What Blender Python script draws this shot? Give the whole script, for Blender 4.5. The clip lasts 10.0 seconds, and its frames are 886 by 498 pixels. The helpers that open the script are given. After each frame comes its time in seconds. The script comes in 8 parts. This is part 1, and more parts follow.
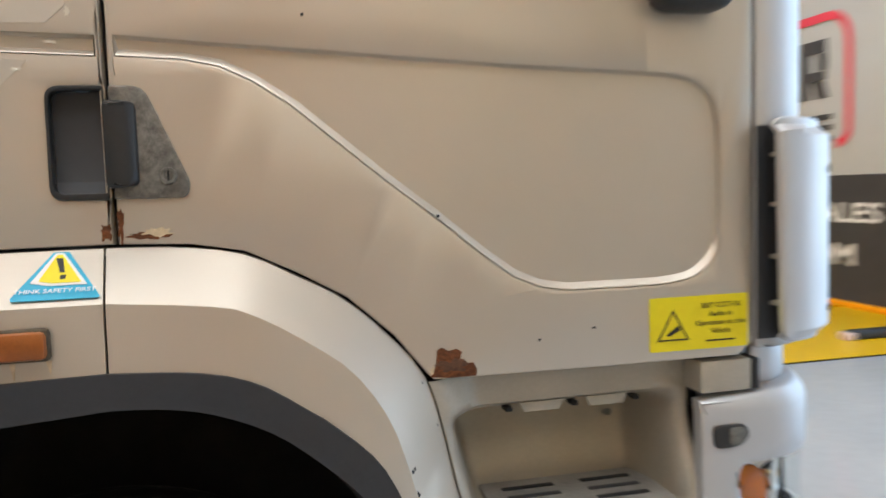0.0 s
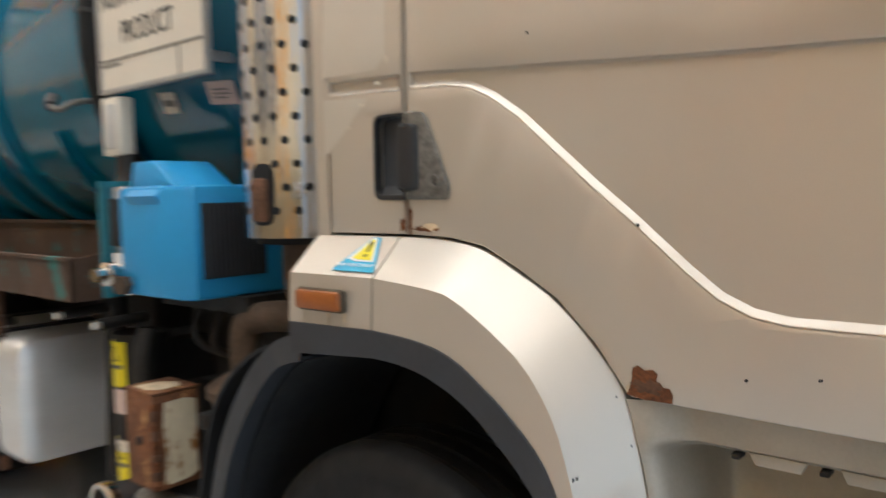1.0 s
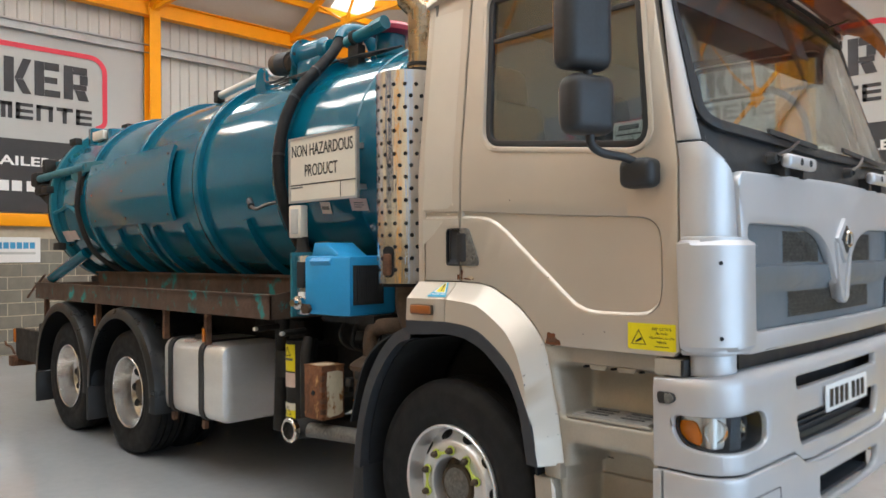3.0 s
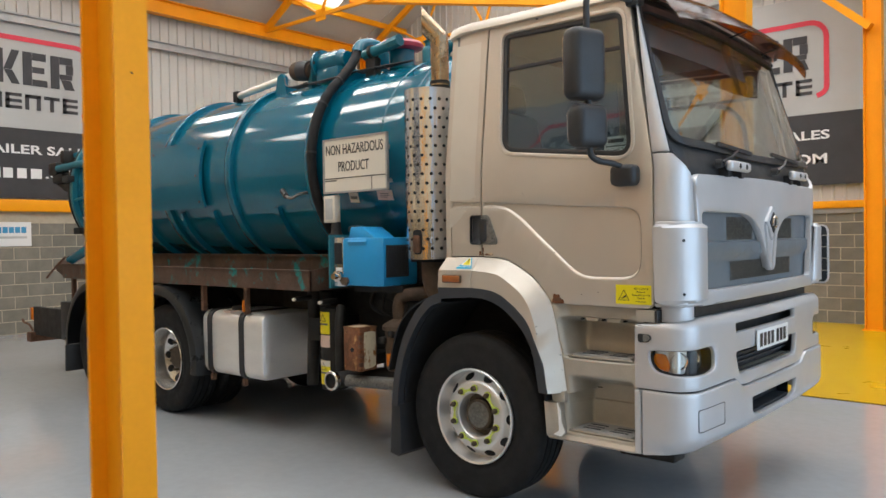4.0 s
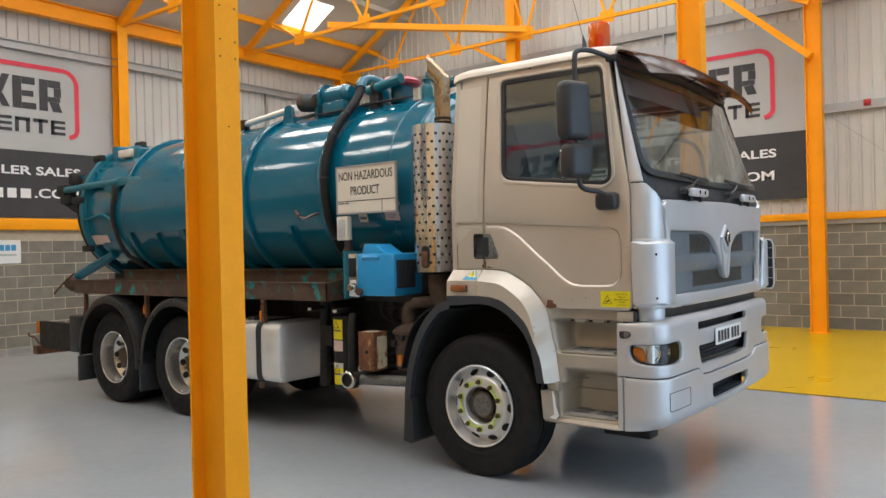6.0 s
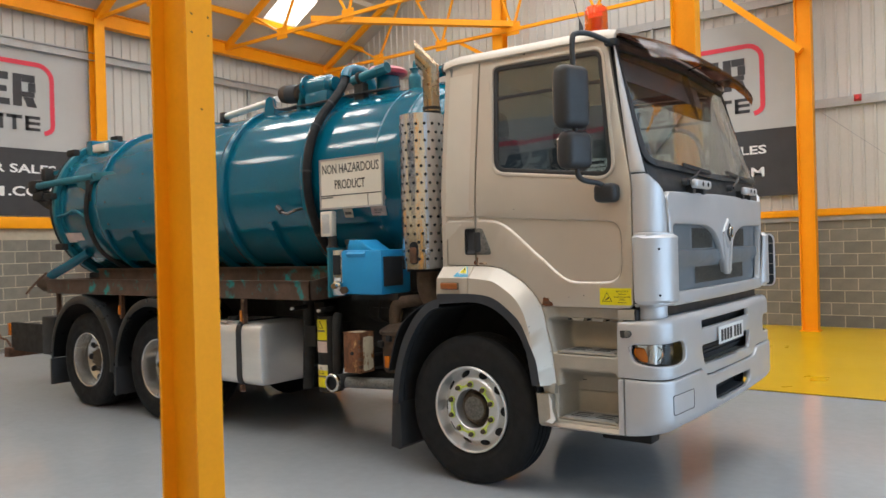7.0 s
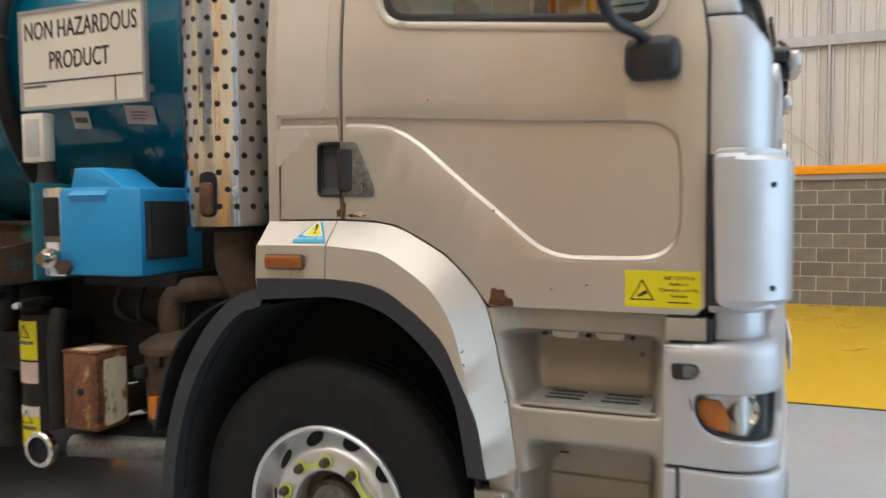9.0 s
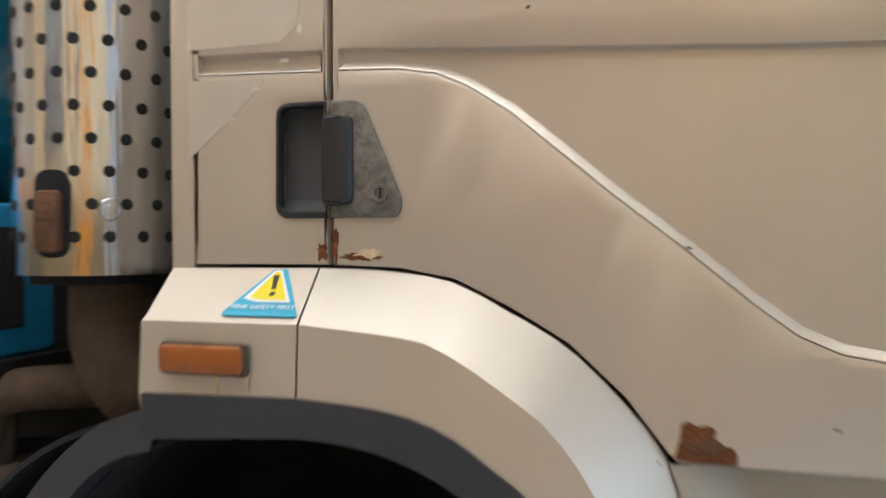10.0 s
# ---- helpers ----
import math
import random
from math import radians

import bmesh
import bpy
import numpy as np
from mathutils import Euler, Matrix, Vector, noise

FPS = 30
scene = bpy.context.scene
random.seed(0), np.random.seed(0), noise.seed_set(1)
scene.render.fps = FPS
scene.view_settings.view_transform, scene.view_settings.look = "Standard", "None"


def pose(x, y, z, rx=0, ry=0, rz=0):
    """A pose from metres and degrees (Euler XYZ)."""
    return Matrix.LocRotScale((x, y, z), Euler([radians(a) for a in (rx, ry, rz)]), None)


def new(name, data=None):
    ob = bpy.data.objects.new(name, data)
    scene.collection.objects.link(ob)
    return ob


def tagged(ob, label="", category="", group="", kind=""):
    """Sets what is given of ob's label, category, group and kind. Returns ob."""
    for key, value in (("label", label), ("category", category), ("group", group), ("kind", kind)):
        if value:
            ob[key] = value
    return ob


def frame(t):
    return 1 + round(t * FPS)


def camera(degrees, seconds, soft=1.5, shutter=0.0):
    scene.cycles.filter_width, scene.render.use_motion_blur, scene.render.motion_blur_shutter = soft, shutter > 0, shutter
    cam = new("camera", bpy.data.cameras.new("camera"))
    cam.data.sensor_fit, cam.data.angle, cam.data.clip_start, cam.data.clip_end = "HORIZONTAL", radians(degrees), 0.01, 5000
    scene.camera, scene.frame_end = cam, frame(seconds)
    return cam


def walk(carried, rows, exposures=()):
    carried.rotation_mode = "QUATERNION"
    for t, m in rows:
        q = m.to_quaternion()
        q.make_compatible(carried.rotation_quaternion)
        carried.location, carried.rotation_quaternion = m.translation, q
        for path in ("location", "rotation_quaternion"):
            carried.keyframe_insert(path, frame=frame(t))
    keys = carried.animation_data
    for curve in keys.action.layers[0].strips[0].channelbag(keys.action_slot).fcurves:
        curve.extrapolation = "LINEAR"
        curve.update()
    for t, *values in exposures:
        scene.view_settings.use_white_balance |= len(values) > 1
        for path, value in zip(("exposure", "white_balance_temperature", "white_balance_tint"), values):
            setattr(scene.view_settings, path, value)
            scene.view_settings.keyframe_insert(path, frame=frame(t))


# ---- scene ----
# ---- the camera and its walk ----
cam = camera(59.9, 10.0, soft=1.5, shutter=0.45)
METRES, EYE, TURN = 9.6, 1.6, -12.4
ROWS = [
    (0.0, 0.0, 0.0, 0.0, -0.15, -4.46, 1.93),
    (0.5, 0.0491, 0.0215, -0.0001, 26.73, -6.31, 3.49),
    (1.0, 0.085, 0.0353, 0.0014, 53.15, -4.17, 1.34),
    (1.5, 0.1354, 0.0368, 0.0039, 64.53, -2.66, 1.32),
    (2.0, 0.1759, 0.0054, 0.0051, 61.09, -0.48, 0.88),
    (2.5, 0.221, -0.0383, 0.0053, 58.67, 1.06, 0.54),
    (4.0, 0.3277, -0.1866, 0.0057, 53.27, -0.93, 0.9),
    (4.5, 0.3501, -0.2278, 0.0089, 51.81, 0.12, 1.25),
    (5.0, 0.371, -0.2559, 0.0086, 51.13, 0.23, 1.24),
    (6.5, 0.373, -0.2664, 0.0089, 49.93, -0.13, 1.54),
    (7.0, 0.348, -0.2498, 0.006, 49.15, -0.11, 1.55),
    (7.5, 0.2995, -0.2166, 0.0013, 46.82, -0.3, 1.37),
    (8.0, 0.2457, -0.1713, 0.0007, 43.77, -0.81, 0.94),
    (8.5, 0.1849, -0.1226, -0.0021, 38.08, -1.62, 0.89),
    (9.0, 0.1262, -0.067, -0.0043, 35.14, -2.98, 0.49),
    (9.5, 0.0708, -0.0181, -0.0033, 33.45, -2.86, 0.68),
    (10.0, 0.0221, 0.0301, -0.0037, 29.34, -0.63, 0.3),
]
walk(cam, [(t, pose(0.335, -1.34, EYE, 0, 0, TURN) @ pose(METRES * x, METRES * y, METRES * z, 90 + pitch, roll, yaw)) for t, x, y, z, yaw, pitch, roll in ROWS],
     exposures=((0.0, -0.26), (2.0, -0.22), (4.0, -0.44), (7.5, -0.5), (9.0, -0.36), (10.0, -0.28)))

# ---- world, sun, large lights, exposure ----
world = bpy.data.worlds.new("sky")
scene.world = world
world.use_nodes = True
wn = world.node_tree
sky = wn.nodes.new("ShaderNodeTexSky")
sky.sky_type, sky.sun_disc = "NISHITA", False
sky.sun_elevation, sky.sun_rotation = radians(40), radians(120)
wn.links.new(sky.outputs[0], wn.nodes["Background"].inputs[0])
wn.nodes["Background"].inputs[1].default_value = 0.12

# the hall: walls, eaves, valley and ridges
XW, YG, XE, YS = -12.05, 11.2, 7.2, -7.3      # west wall, gable wall, east wall, south wall
XV, EAVE, SLOPE = 0.15, 6.62, 0.57             # valley line, eaves height, pitch of the roof
RIDGE_W = (XW + XV) / 2
RIDGE_E = (XV + 12.35) / 2
FRAMES = [10.35, 7.15, 3.96, 0.76, -2.43, -5.63]


def area_light(name, m, sx, sy, watts, colour):
    lamp = bpy.data.lights.new(name, "AREA")
    lamp.shape, lamp.size, lamp.size_y, lamp.energy, lamp.color = "RECTANGLE", sx, sy, watts, colour
    ob = new(name, lamp)
    ob.matrix_world = m
    return ob


# rooflights: daylight through the openings in the roof
PITCH = math.degrees(math.atan(SLOPE))
ROOFLIGHTS = []                                # (x middle, y middle, side of its ridge, length up the slope)
for yc in (8.2, 5.0, 1.8, -1.4, -4.6):
    for ridge, side in ((RIDGE_W, -1), (RIDGE_W, 1), (RIDGE_E, -1)):
        ROOFLIGHTS += [(ridge + side * 4.70, yc, side, 0.95) if ridge + side < -6 else (ridge + side * 4.65, yc, side, 2.4), (ridge + side * 2.2, yc, side, 2.2)]
RL_W = 1.0


def rooflight_width(x):
    """The slopes on both sides of the valley have wider rooflights."""
    return RL_W if x < RIDGE_W else 2.9




def roof_z(x):
    ridge = RIDGE_W if x < XV else RIDGE_E
    half = RIDGE_W - XW
    return EAVE + SLOPE * (half - abs(x - ridge))


for xc, yc, side, long in ROOFLIGHTS:
    area_light("rooflight_daylight", pose(xc, yc, roof_z(xc) + 0.12, 0, side * PITCH, 0), *((long + 1.2, RL_W + 1.0, 112 * long) if xc < RIDGE_W else (long + 0.1, 3.15, 66 * long)), (0.975, 0.98, 0.945) if xc < RIDGE_W else (0.955, 0.98, 0.985))

# assumed doorway in the east wall, unseen; blue lamp added for the truck's front
DOOR_Y0, DOOR_Y1, DOOR_H = -2.2, 3.6, 4.6
area_light("doorway_daylight", pose(XE + 0.25, (DOOR_Y0 + DOOR_Y1) / 2, DOOR_H / 2, 0, 90, 0), DOOR_H, DOOR_Y1 - DOOR_Y0, 255, (0.50, 0.73, 1.0))
# ---- materials ----


def mat(name, colour, rough=0.5, metal=0.0, vary=0.12, scale=3.0, fine=60.0, bump=0.05, second=None, spots=0.0, spot_scale=6.0, coat=0.0, by_piece=0.0, stretch=(1, 1, 1), spec=0.5):
    """A plain surface: its colour wanders at two scales; second: another colour that shows in patches; by_piece: how far pieces differ."""
    m = bpy.data.materials.new(name)
    m.use_nodes = True
    n, k = m.node_tree.nodes, m.node_tree.links
    bsdf = n["Principled BSDF"]
    bsdf.inputs["Metallic"].default_value = metal
    bsdf.inputs["Specular IOR Level"].default_value = spec
    bsdf.inputs["Coat Weight"].default_value = coat
    bsdf.inputs["Coat Roughness"].default_value = 0.06
    co = n.new("ShaderNodeTexCoord")
    mp = n.new("ShaderNodeMapping")
    mp.inputs["Scale"].default_value = stretch
    k.new(co.outputs["Object"], mp.inputs[0])

    def cloud(sc, detail=5.0, r=0.6):
        t = n.new("ShaderNodeTexNoise")
        t.inputs["Scale"].default_value, t.inputs["Detail"].default_value, t.inputs["Roughness"].default_value = sc, detail, r
        k.new(mp.outputs[0], t.inputs["Vector"])
        return t.outputs["Fac"]

    def ranged(fac, a, b, lo, hi):
        r = n.new("ShaderNodeMapRange")
        for q, v in zip(("From Min", "From Max", "To Min", "To Max"), (a, b, lo, hi)):
            r.inputs[q].default_value = v
        k.new(fac, r.inputs["Value"])
        return r.outputs[0]

    def blend(kind, fac, a, b):
        x = n.new("ShaderNodeMix")
        x.data_type, x.blend_type = "RGBA", kind
        for socket, v in ((x.inputs[0], fac), (x.inputs[6], a), (x.inputs[7], b)):
            if isinstance(v, bpy.types.NodeSocket):
                k.new(v, socket)
            else:
                socket.default_value = v if isinstance(v, float) else (*v, 1.0)
        return x.outputs[2]

    big, small = cloud(scale), cloud(fine, 3.0)
    dark = [c * (1 - vary) for c in colour]
    lite = [min(1.0, c * (1 + vary)) for c in colour]
    col = blend("MIX", ranged(big, 0.3, 0.7, 0, 1), dark, lite)
    grey = n.new("ShaderNodeCombineColor")
    for s in grey.inputs[:3]:
        k.new(ranged(small, 0.25, 0.75, 1 - vary * 0.6, 1 + vary * 0.6), s)
    col = blend("MULTIPLY", 1.0, col, grey.outputs[0])
    if by_piece:
        info = n.new("ShaderNodeObjectInfo")
        g2 = n.new("ShaderNodeCombineColor")
        for s in g2.inputs[:3]:
            k.new(ranged(info.outputs["Random"], 0, 1, 1 - by_piece, 1 + by_piece), s)
        col = blend("MULTIPLY", 1.0, col, g2.outputs[0])
    rg = ranged(cloud(scale * 2.3), 0.3, 0.7, rough * 0.85, min(1.0, rough * 1.18))
    if second:
        f = ranged(cloud(spot_scale, 8.0, 0.68), 0.62 - spots * 0.35, 0.70 - spots * 0.35, 0, 1)
        col = blend("MIX", f, col, second)
        up = n.new("ShaderNodeMath")
        up.operation = "MULTIPLY_ADD"
        up.inputs[1].default_value = 0.35
        k.new(f, up.inputs[0])
        k.new(rg, up.inputs[2])
        rg = up.outputs[0]
        if metal > 0.3:
            k.new(ranged(f, 0, 1, metal, 0.1), bsdf.inputs["Metallic"])
    k.new(col, bsdf.inputs["Base Color"])
    k.new(rg, bsdf.inputs["Roughness"])
    if bump:
        b = n.new("ShaderNodeBump")
        b.inputs["Strength"].default_value, b.inputs["Distance"].default_value = bump, 0.01
        k.new(small, b.inputs["Height"])
        k.new(b.outputs[0], bsdf.inputs["Normal"])
    return m


def glass(name, tint, floor=0.05, graze=0.85, rough=0.02):
    m = bpy.data.materials.new(name)
    m.use_nodes = True
    n, k = m.node_tree.nodes, m.node_tree.links
    n.remove(n["Principled BSDF"])
    clear, gloss, mix, fr = n.new("ShaderNodeBsdfTransparent"), n.new("ShaderNodeBsdfGlossy"), n.new("ShaderNodeMixShader"), n.new("ShaderNodeLayerWeight")
    clear.inputs[0].default_value = (*tint, 1)
    gloss.inputs["Roughness"].default_value = rough
    steep, share = n.new("ShaderNodeMath"), n.new("ShaderNodeMath")
    steep.operation, share.operation = "POWER", "MULTIPLY_ADD"
    steep.inputs[1].default_value = 4.0
    share.inputs[1].default_value, share.inputs[2].default_value = graze, floor
    k.new(fr.outputs["Facing"], steep.inputs[0])
    k.new(steep.outputs[0], share.inputs[0])
    k.new(share.outputs[0], mix.inputs[0])
    k.new(clear.outputs[0], mix.inputs[1])
    k.new(gloss.outputs[0], mix.inputs[2])
    k.new(mix.outputs[0], n["Material Output"].inputs[0])
    return m


M_FLOOR = mat("grey_epoxy_floor", (0.36, 0.375, 0.39), 0.12, 0, 0.07, 0.5, 12, 0.004)
M_YELLOW = mat("yellow_floor_paint", (0.62, 0.375, 0.001), 0.3, 0, 0.03, 0.3, 6, 0)
M_SEAM = mat("floor_joint", (0.012, 0.012, 0.012), 1.0, spec=0.0)
M_BLOCK = mat("concrete_block", (0.185, 0.172, 0.142), 0.9, 0, 0.16, 4, 90, 0.35, by_piece=0.16)
M_MORTAR = mat("mortar", (0.50, 0.44, 0.33), 0.95, 0, 0.12, 5, 120, 0.3)
M_CLAD = mat("white_sheet_cladding", (0.57, 0.55, 0.51), 0.45, 0, 0.05, 0.7, 30, 0.02)
M_ROOF = mat("cream_roof_lining", (0.56, 0.53, 0.475), 0.7, 0, 0.06, 0.8, 30, 0.03)
# unseen south wall: tan above, dark brown below, to tint the cab side's reflections
M_SOUTH = mat("tan_reflection_wall", (0.82, 0.66, 0.42), 0.6, 0, 0.08, 0.8, 30, 0.03)
M_SOUTH_FOOT = mat("brown_reflection_wall_foot", (0.25, 0.175, 0.085), 0.9, 0, 0.12, 2, 40, 0.1)
# blue-grey picked so that the silver front reflects a cooler tone
M_COOL = mat("blue_grey_reflection_wall", (0.50, 0.61, 0.76), 0.5, 0, 0.06, 0.8, 30, 0.03)
M_ORANGE = mat("orange_painted_steel", (0.95, 0.37, 0.008), 0.42, 0, 0.05, 2.0, 45, 0.02, second=(0.60, 0.23, 0.002), spots=-0.26, spot_scale=11, spec=0.2)
M_RAIL = mat("galvanised_rail", (0.42, 0.42, 0.41), 0.5, 0.5, 0.1, 4, 60, 0.03)
M_BAN_G = mat("grey_banner_fabric", (0.46, 0.465, 0.455), 0.75, 0, 0.05, 0.9, 200, 0.05)
M_BAN_K = mat("charcoal_banner_fabric", (0.045, 0.045, 0.048), 0.7, 0, 0.08, 1.0, 200, 0.05)
M_INK = mat("charcoal_print", (0.05, 0.05, 0.055), 0.7, 0, 0.05)
M_RED = mat("red_print", (0.72, 0.05, 0.085), 0.6, 0, 0.05)
M_WHITE = mat("white_print", (0.8, 0.8, 0.79), 0.55, 0, 0.04)
M_BLUE = mat("blue_print", (0.05, 0.30, 0.55), 0.55, 0, 0.04)
M_GREEN = mat("green_print", (0.08, 0.45, 0.16), 0.55, 0, 0.04)
M_CONDUIT = mat("plastic_conduit", (0.5, 0.5, 0.48), 0.5)
M_EXTRED = mat("fire_red_paint", (0.55, 0.02, 0.02), 0.3, 0, 0.06, coat=0.4)

# bluish silver for front parts, cooler in tone than M_PAINT
M_SILVER = mat("cool_silver_paint", (0.60, 0.605, 0.62), 0.45, 0.62, 0.04, 1.4, 900, 0.012, second=(0.55, 0.55, 0.55), spots=-0.2, spot_scale=3, coat=0.12)
M_PAINT = mat("silver_cab_paint", (0.605, 0.55, 0.475), 0.43, 0.62, 0.045, 1.1, 900, 0.015, second=(0.56, 0.50, 0.40), spots=-0.16, spot_scale=2.2, coat=0.05)
M_REPAINT = mat("yellowed_silver_repaint", (0.66, 0.625, 0.56), 0.42, 0.6, 0.03, 3, 600, 0.02, coat=0.15)
M_PAINT2 = mat("dull_silver_step_plastic", (0.44, 0.405, 0.34), 0.48, 0.4, 0.08, 5, 120, 0.03)
M_GRILLE = mat("blue_grey_grille_plastic", (0.14, 0.163, 0.182), 0.42, 0, 0.06, 3, 60, 0.03)
M_TRIM = mat("black_plastic_trim", (0.022, 0.023, 0.025), 0.45, 0, 0.15, 4, 80, 0.05)
M_GUARD = mat("black_guard_rubber", (0.016, 0.017, 0.018), 0.3, 0, 0.15, 4, 60, 0.04, second=(0.04, 0.037, 0.032), spots=-0.05, spot_scale=5)
M_FLARE = mat("dark_grey_arch_rubber", (0.033, 0.036, 0.042), 0.55, 0, 0.12, 4, 80, 0.05)
M_TEAL = mat("teal_tank_paint", (0.002, 0.118, 0.188), 0.10, 0, 0.07, 1.4, 30, 0.006, second=(0.02, 0.11, 0.14), spots=-0.33, spot_scale=5, coat=0.3)
M_TEAL2 = mat("worn_teal_paint", (0.012, 0.15, 0.20), 0.35, 0, 0.15, 4, 60, 0.06, second=(0.06, 0.035, 0.02), spots=0.05, spot_scale=12)
M_RUSTRAIL = mat("rusty_tray_steel", (0.085, 0.05, 0.033), 0.7, 0.1, 0.3, 4, 60, 0.2, second=(0.03, 0.24, 0.23), spots=0.17, spot_scale=5.5, stretch=(1, 1, 0.8))
M_RUST = mat("heavy_rust", (0.115, 0.055, 0.03), 0.85, 0.0, 0.5, 11, 90, 0.5, second=(0.33, 0.20, 0.11), spots=0.06, spot_scale=7)
M_RUSTSPOT = mat("rust_blister", (0.15, 0.05, 0.015), 0.95, 0, 0.5, 40, 160, 0.6)
M_PEEL = mat("peeled_primer", (0.62, 0.50, 0.34), 0.8, 0, 0.2, 40, 120, 0.3)
M_CHASSIS = mat("dirty_black_chassis", (0.018, 0.016, 0.014), 0.7, 0.1, 0.35, 5, 60, 0.15, second=(0.06, 0.035, 0.02), spots=0.0, spot_scale=7)
M_TYRE = mat("tyre_rubber", (0.0085, 0.0085, 0.009), 0.7, 0, 0.2, 5, 70, 0.1, second=(0.017, 0.016, 0.015), spots=-0.05, spot_scale=4, spec=0.35)
M_RIM = mat("polished_wheel_alloy", (0.76, 0.755, 0.745), 0.33, 0.65, 0.06, 6, 80, 0.004, second=(0.14, 0.10, 0.07), spots=-0.2, spot_scale=14)
M_ALU = mat("brushed_aluminium", (0.84, 0.83, 0.80), 0.40, 0.6, 0.04, 3, 40, 0.01, stretch=(1, 1, 3))
M_GOLDEN = mat("heat_tinted_steel", (0.42, 0.32, 0.21), 0.26, 1.0, 0.12, 4, 60, 0.03)
M_RIM_R = mat("polished_rear_rim", (0.66, 0.65, 0.63), 0.22, 0.9, 0.08, 8, 60, 0.004, second=(0.12, 0.08, 0.05), spots=-0.16, spot_scale=18)
M_CHROME = mat("polished_steel", (0.70, 0.66, 0.60), 0.14, 1.0, 0.10, 4, 60, 0.03)
M_STAINED = mat("heat_stained_stainless", (0.70, 0.71, 0.73), 0.16, 1.0, 0.10, 3, 8, 0.7, second=(0.52, 0.25, 0.09), spots=-0.14, spot_scale=3.8, stretch=(2.6, 2.6, 0.22))
M_EXBROWN = mat("burnt_exhaust_pipe", (0.09, 0.06, 0.04), 0.8, 0.2, 0.3, 8, 80, 0.2)
# near-black for small black parts, and for shade put into hollows and holes
M_HOLE = mat("black_and_hollow_shade", (0.014, 0.015, 0.017), 0.9)
M_PUMPBLUE = mat("sky_blue_plastic", (0.02, 0.30, 0.62), 0.38, 0, 0.06, 3, 60, 0.03)
M_SIGN = mat("cream_sign_plate", (0.72, 0.67, 0.57), 0.45, 0, 0.04, 3, 60, 0.02)
M_CREAM = mat("rust_streaked_cream_paint", (0.66, 0.60, 0.44), 0.6, 0, 0.12, 5, 60, 0.1, second=(0.33, 0.15, 0.04), spots=0.27, spot_scale=14, stretch=(1, 1, 0.5))
M_RUSTBOX = mat("orange_brown_rust", (0.17, 0.068, 0.028), 0.8, 0.0, 0.5, 14, 90, 0.6, second=(0.52, 0.29, 0.12), spots=0.17, spot_scale=16, stretch=(1, 1, 0.6))
M_STICKY = mat("yellow_sticker", (0.80, 0.68, 0.01), 0.4, 0, 0.05, 8, 100, 0.02)
M_STICKB = mat("light_blue_sticker", (0.03, 0.40, 0.62), 0.4, 0, 0.06, 8, 100, 0.02)
M_STICKP = mat("pink_white_label", (0.66, 0.50, 0.44), 0.5, 0, 0.1, 10, 100, 0.02)
M_BLACK = mat("black_ink", (0.015, 0.015, 0.015), 0.5)
M_AMBER = mat("amber_lens", (0.62, 0.17, 0.012), 0.22, 0, 0.08, 30, 200, 0.06, coat=0.5)
M_AMBERDULL = mat("dull_amber_lens", (0.30, 0.085, 0.012), 0.4, 0, 0.15, 30, 200, 0.1, coat=0.2)
M_PAD = mat("lock_plate_worn_metal", (0.17, 0.165, 0.15), 0.5, 0.5, 0.35, 60, 150, 0.2)
M_SEAT = mat("dark_blue_seat_cloth", (0.03, 0.05, 0.065), 0.9, 0, 0.1, 8, 200, 0.2)
M_CABIN = mat("dark_cabin_trim", (0.07, 0.07, 0.072), 0.7, 0, 0.1, 4, 60, 0.05)
M_BLIND = mat("brown_grey_blind_cloth", (0.15, 0.13, 0.12), 0.9, 0, 0.12, 6, 160, 0.1)
M_LINING = mat("light_grey_cab_lining", (0.24, 0.25, 0.25), 0.8, 0, 0.08, 5, 120, 0.08)
M_TREAD = mat("worn_grey_tread", (0.30, 0.295, 0.28), 0.55, 0.2, 0.2, 12, 120, 0.15)
M_LIME = mat("lime_nut_pointer", (0.62, 0.72, 0.13), 0.5, 0, 0.1)
M_NUT = mat("brown_nut_steel", (0.10, 0.075, 0.05), 0.6, 0.5, 0.3, 30, 90, 0.2)
M_PLATE = mat("white_plate", (0.82, 0.82, 0.80), 0.4, 0, 0.03)
M_REDPLUG = mat("red_lid_paint", (0.42, 0.02, 0.05), 0.35, 0, 0.1, coat=0.3)
M_GLASS = glass("window_glass", (0.70, 0.77, 0.76), 0.11)
M_SCREEN = glass("windscreen_glass", (0.93, 0.96, 0.95), 0.07)
M_LAMPBED = mat("matt_lamp_housing", (0.030, 0.031, 0.034), 0.85, spec=0.08)
M_LENS = glass("headlamp_lens", (0.97, 0.98, 0.98), 0.012, 0.08)
M_VISOR = glass("smoked_visor_acrylic", (0.46, 0.32, 0.28), 0.09, 0.12, 0.15)
M_BEACON = glass("orange_beacon_lens", (1.0, 0.42, 0.05))

# ---- building helpers ----


def finish(bm, name, material, smooth=40):
    bmesh.ops.recalc_face_normals(bm, faces=bm.faces)
    me = bpy.data.meshes.new(name)
    bm.to_mesh(me)
    bm.free()
    me.materials.append(material)
    if smooth:
        for p in me.polygons:
            p.use_smooth = True
        me.set_sharp_from_angle(angle=radians(smooth))
    return me


def part(name, bm, material, parent, label="", smooth=40):
    """Links a bmesh as one mesh object under a thing or a part."""
    ob = new(name, finish(bm, name, material, smooth))
    ob.parent = parent
    return tagged(ob, label)


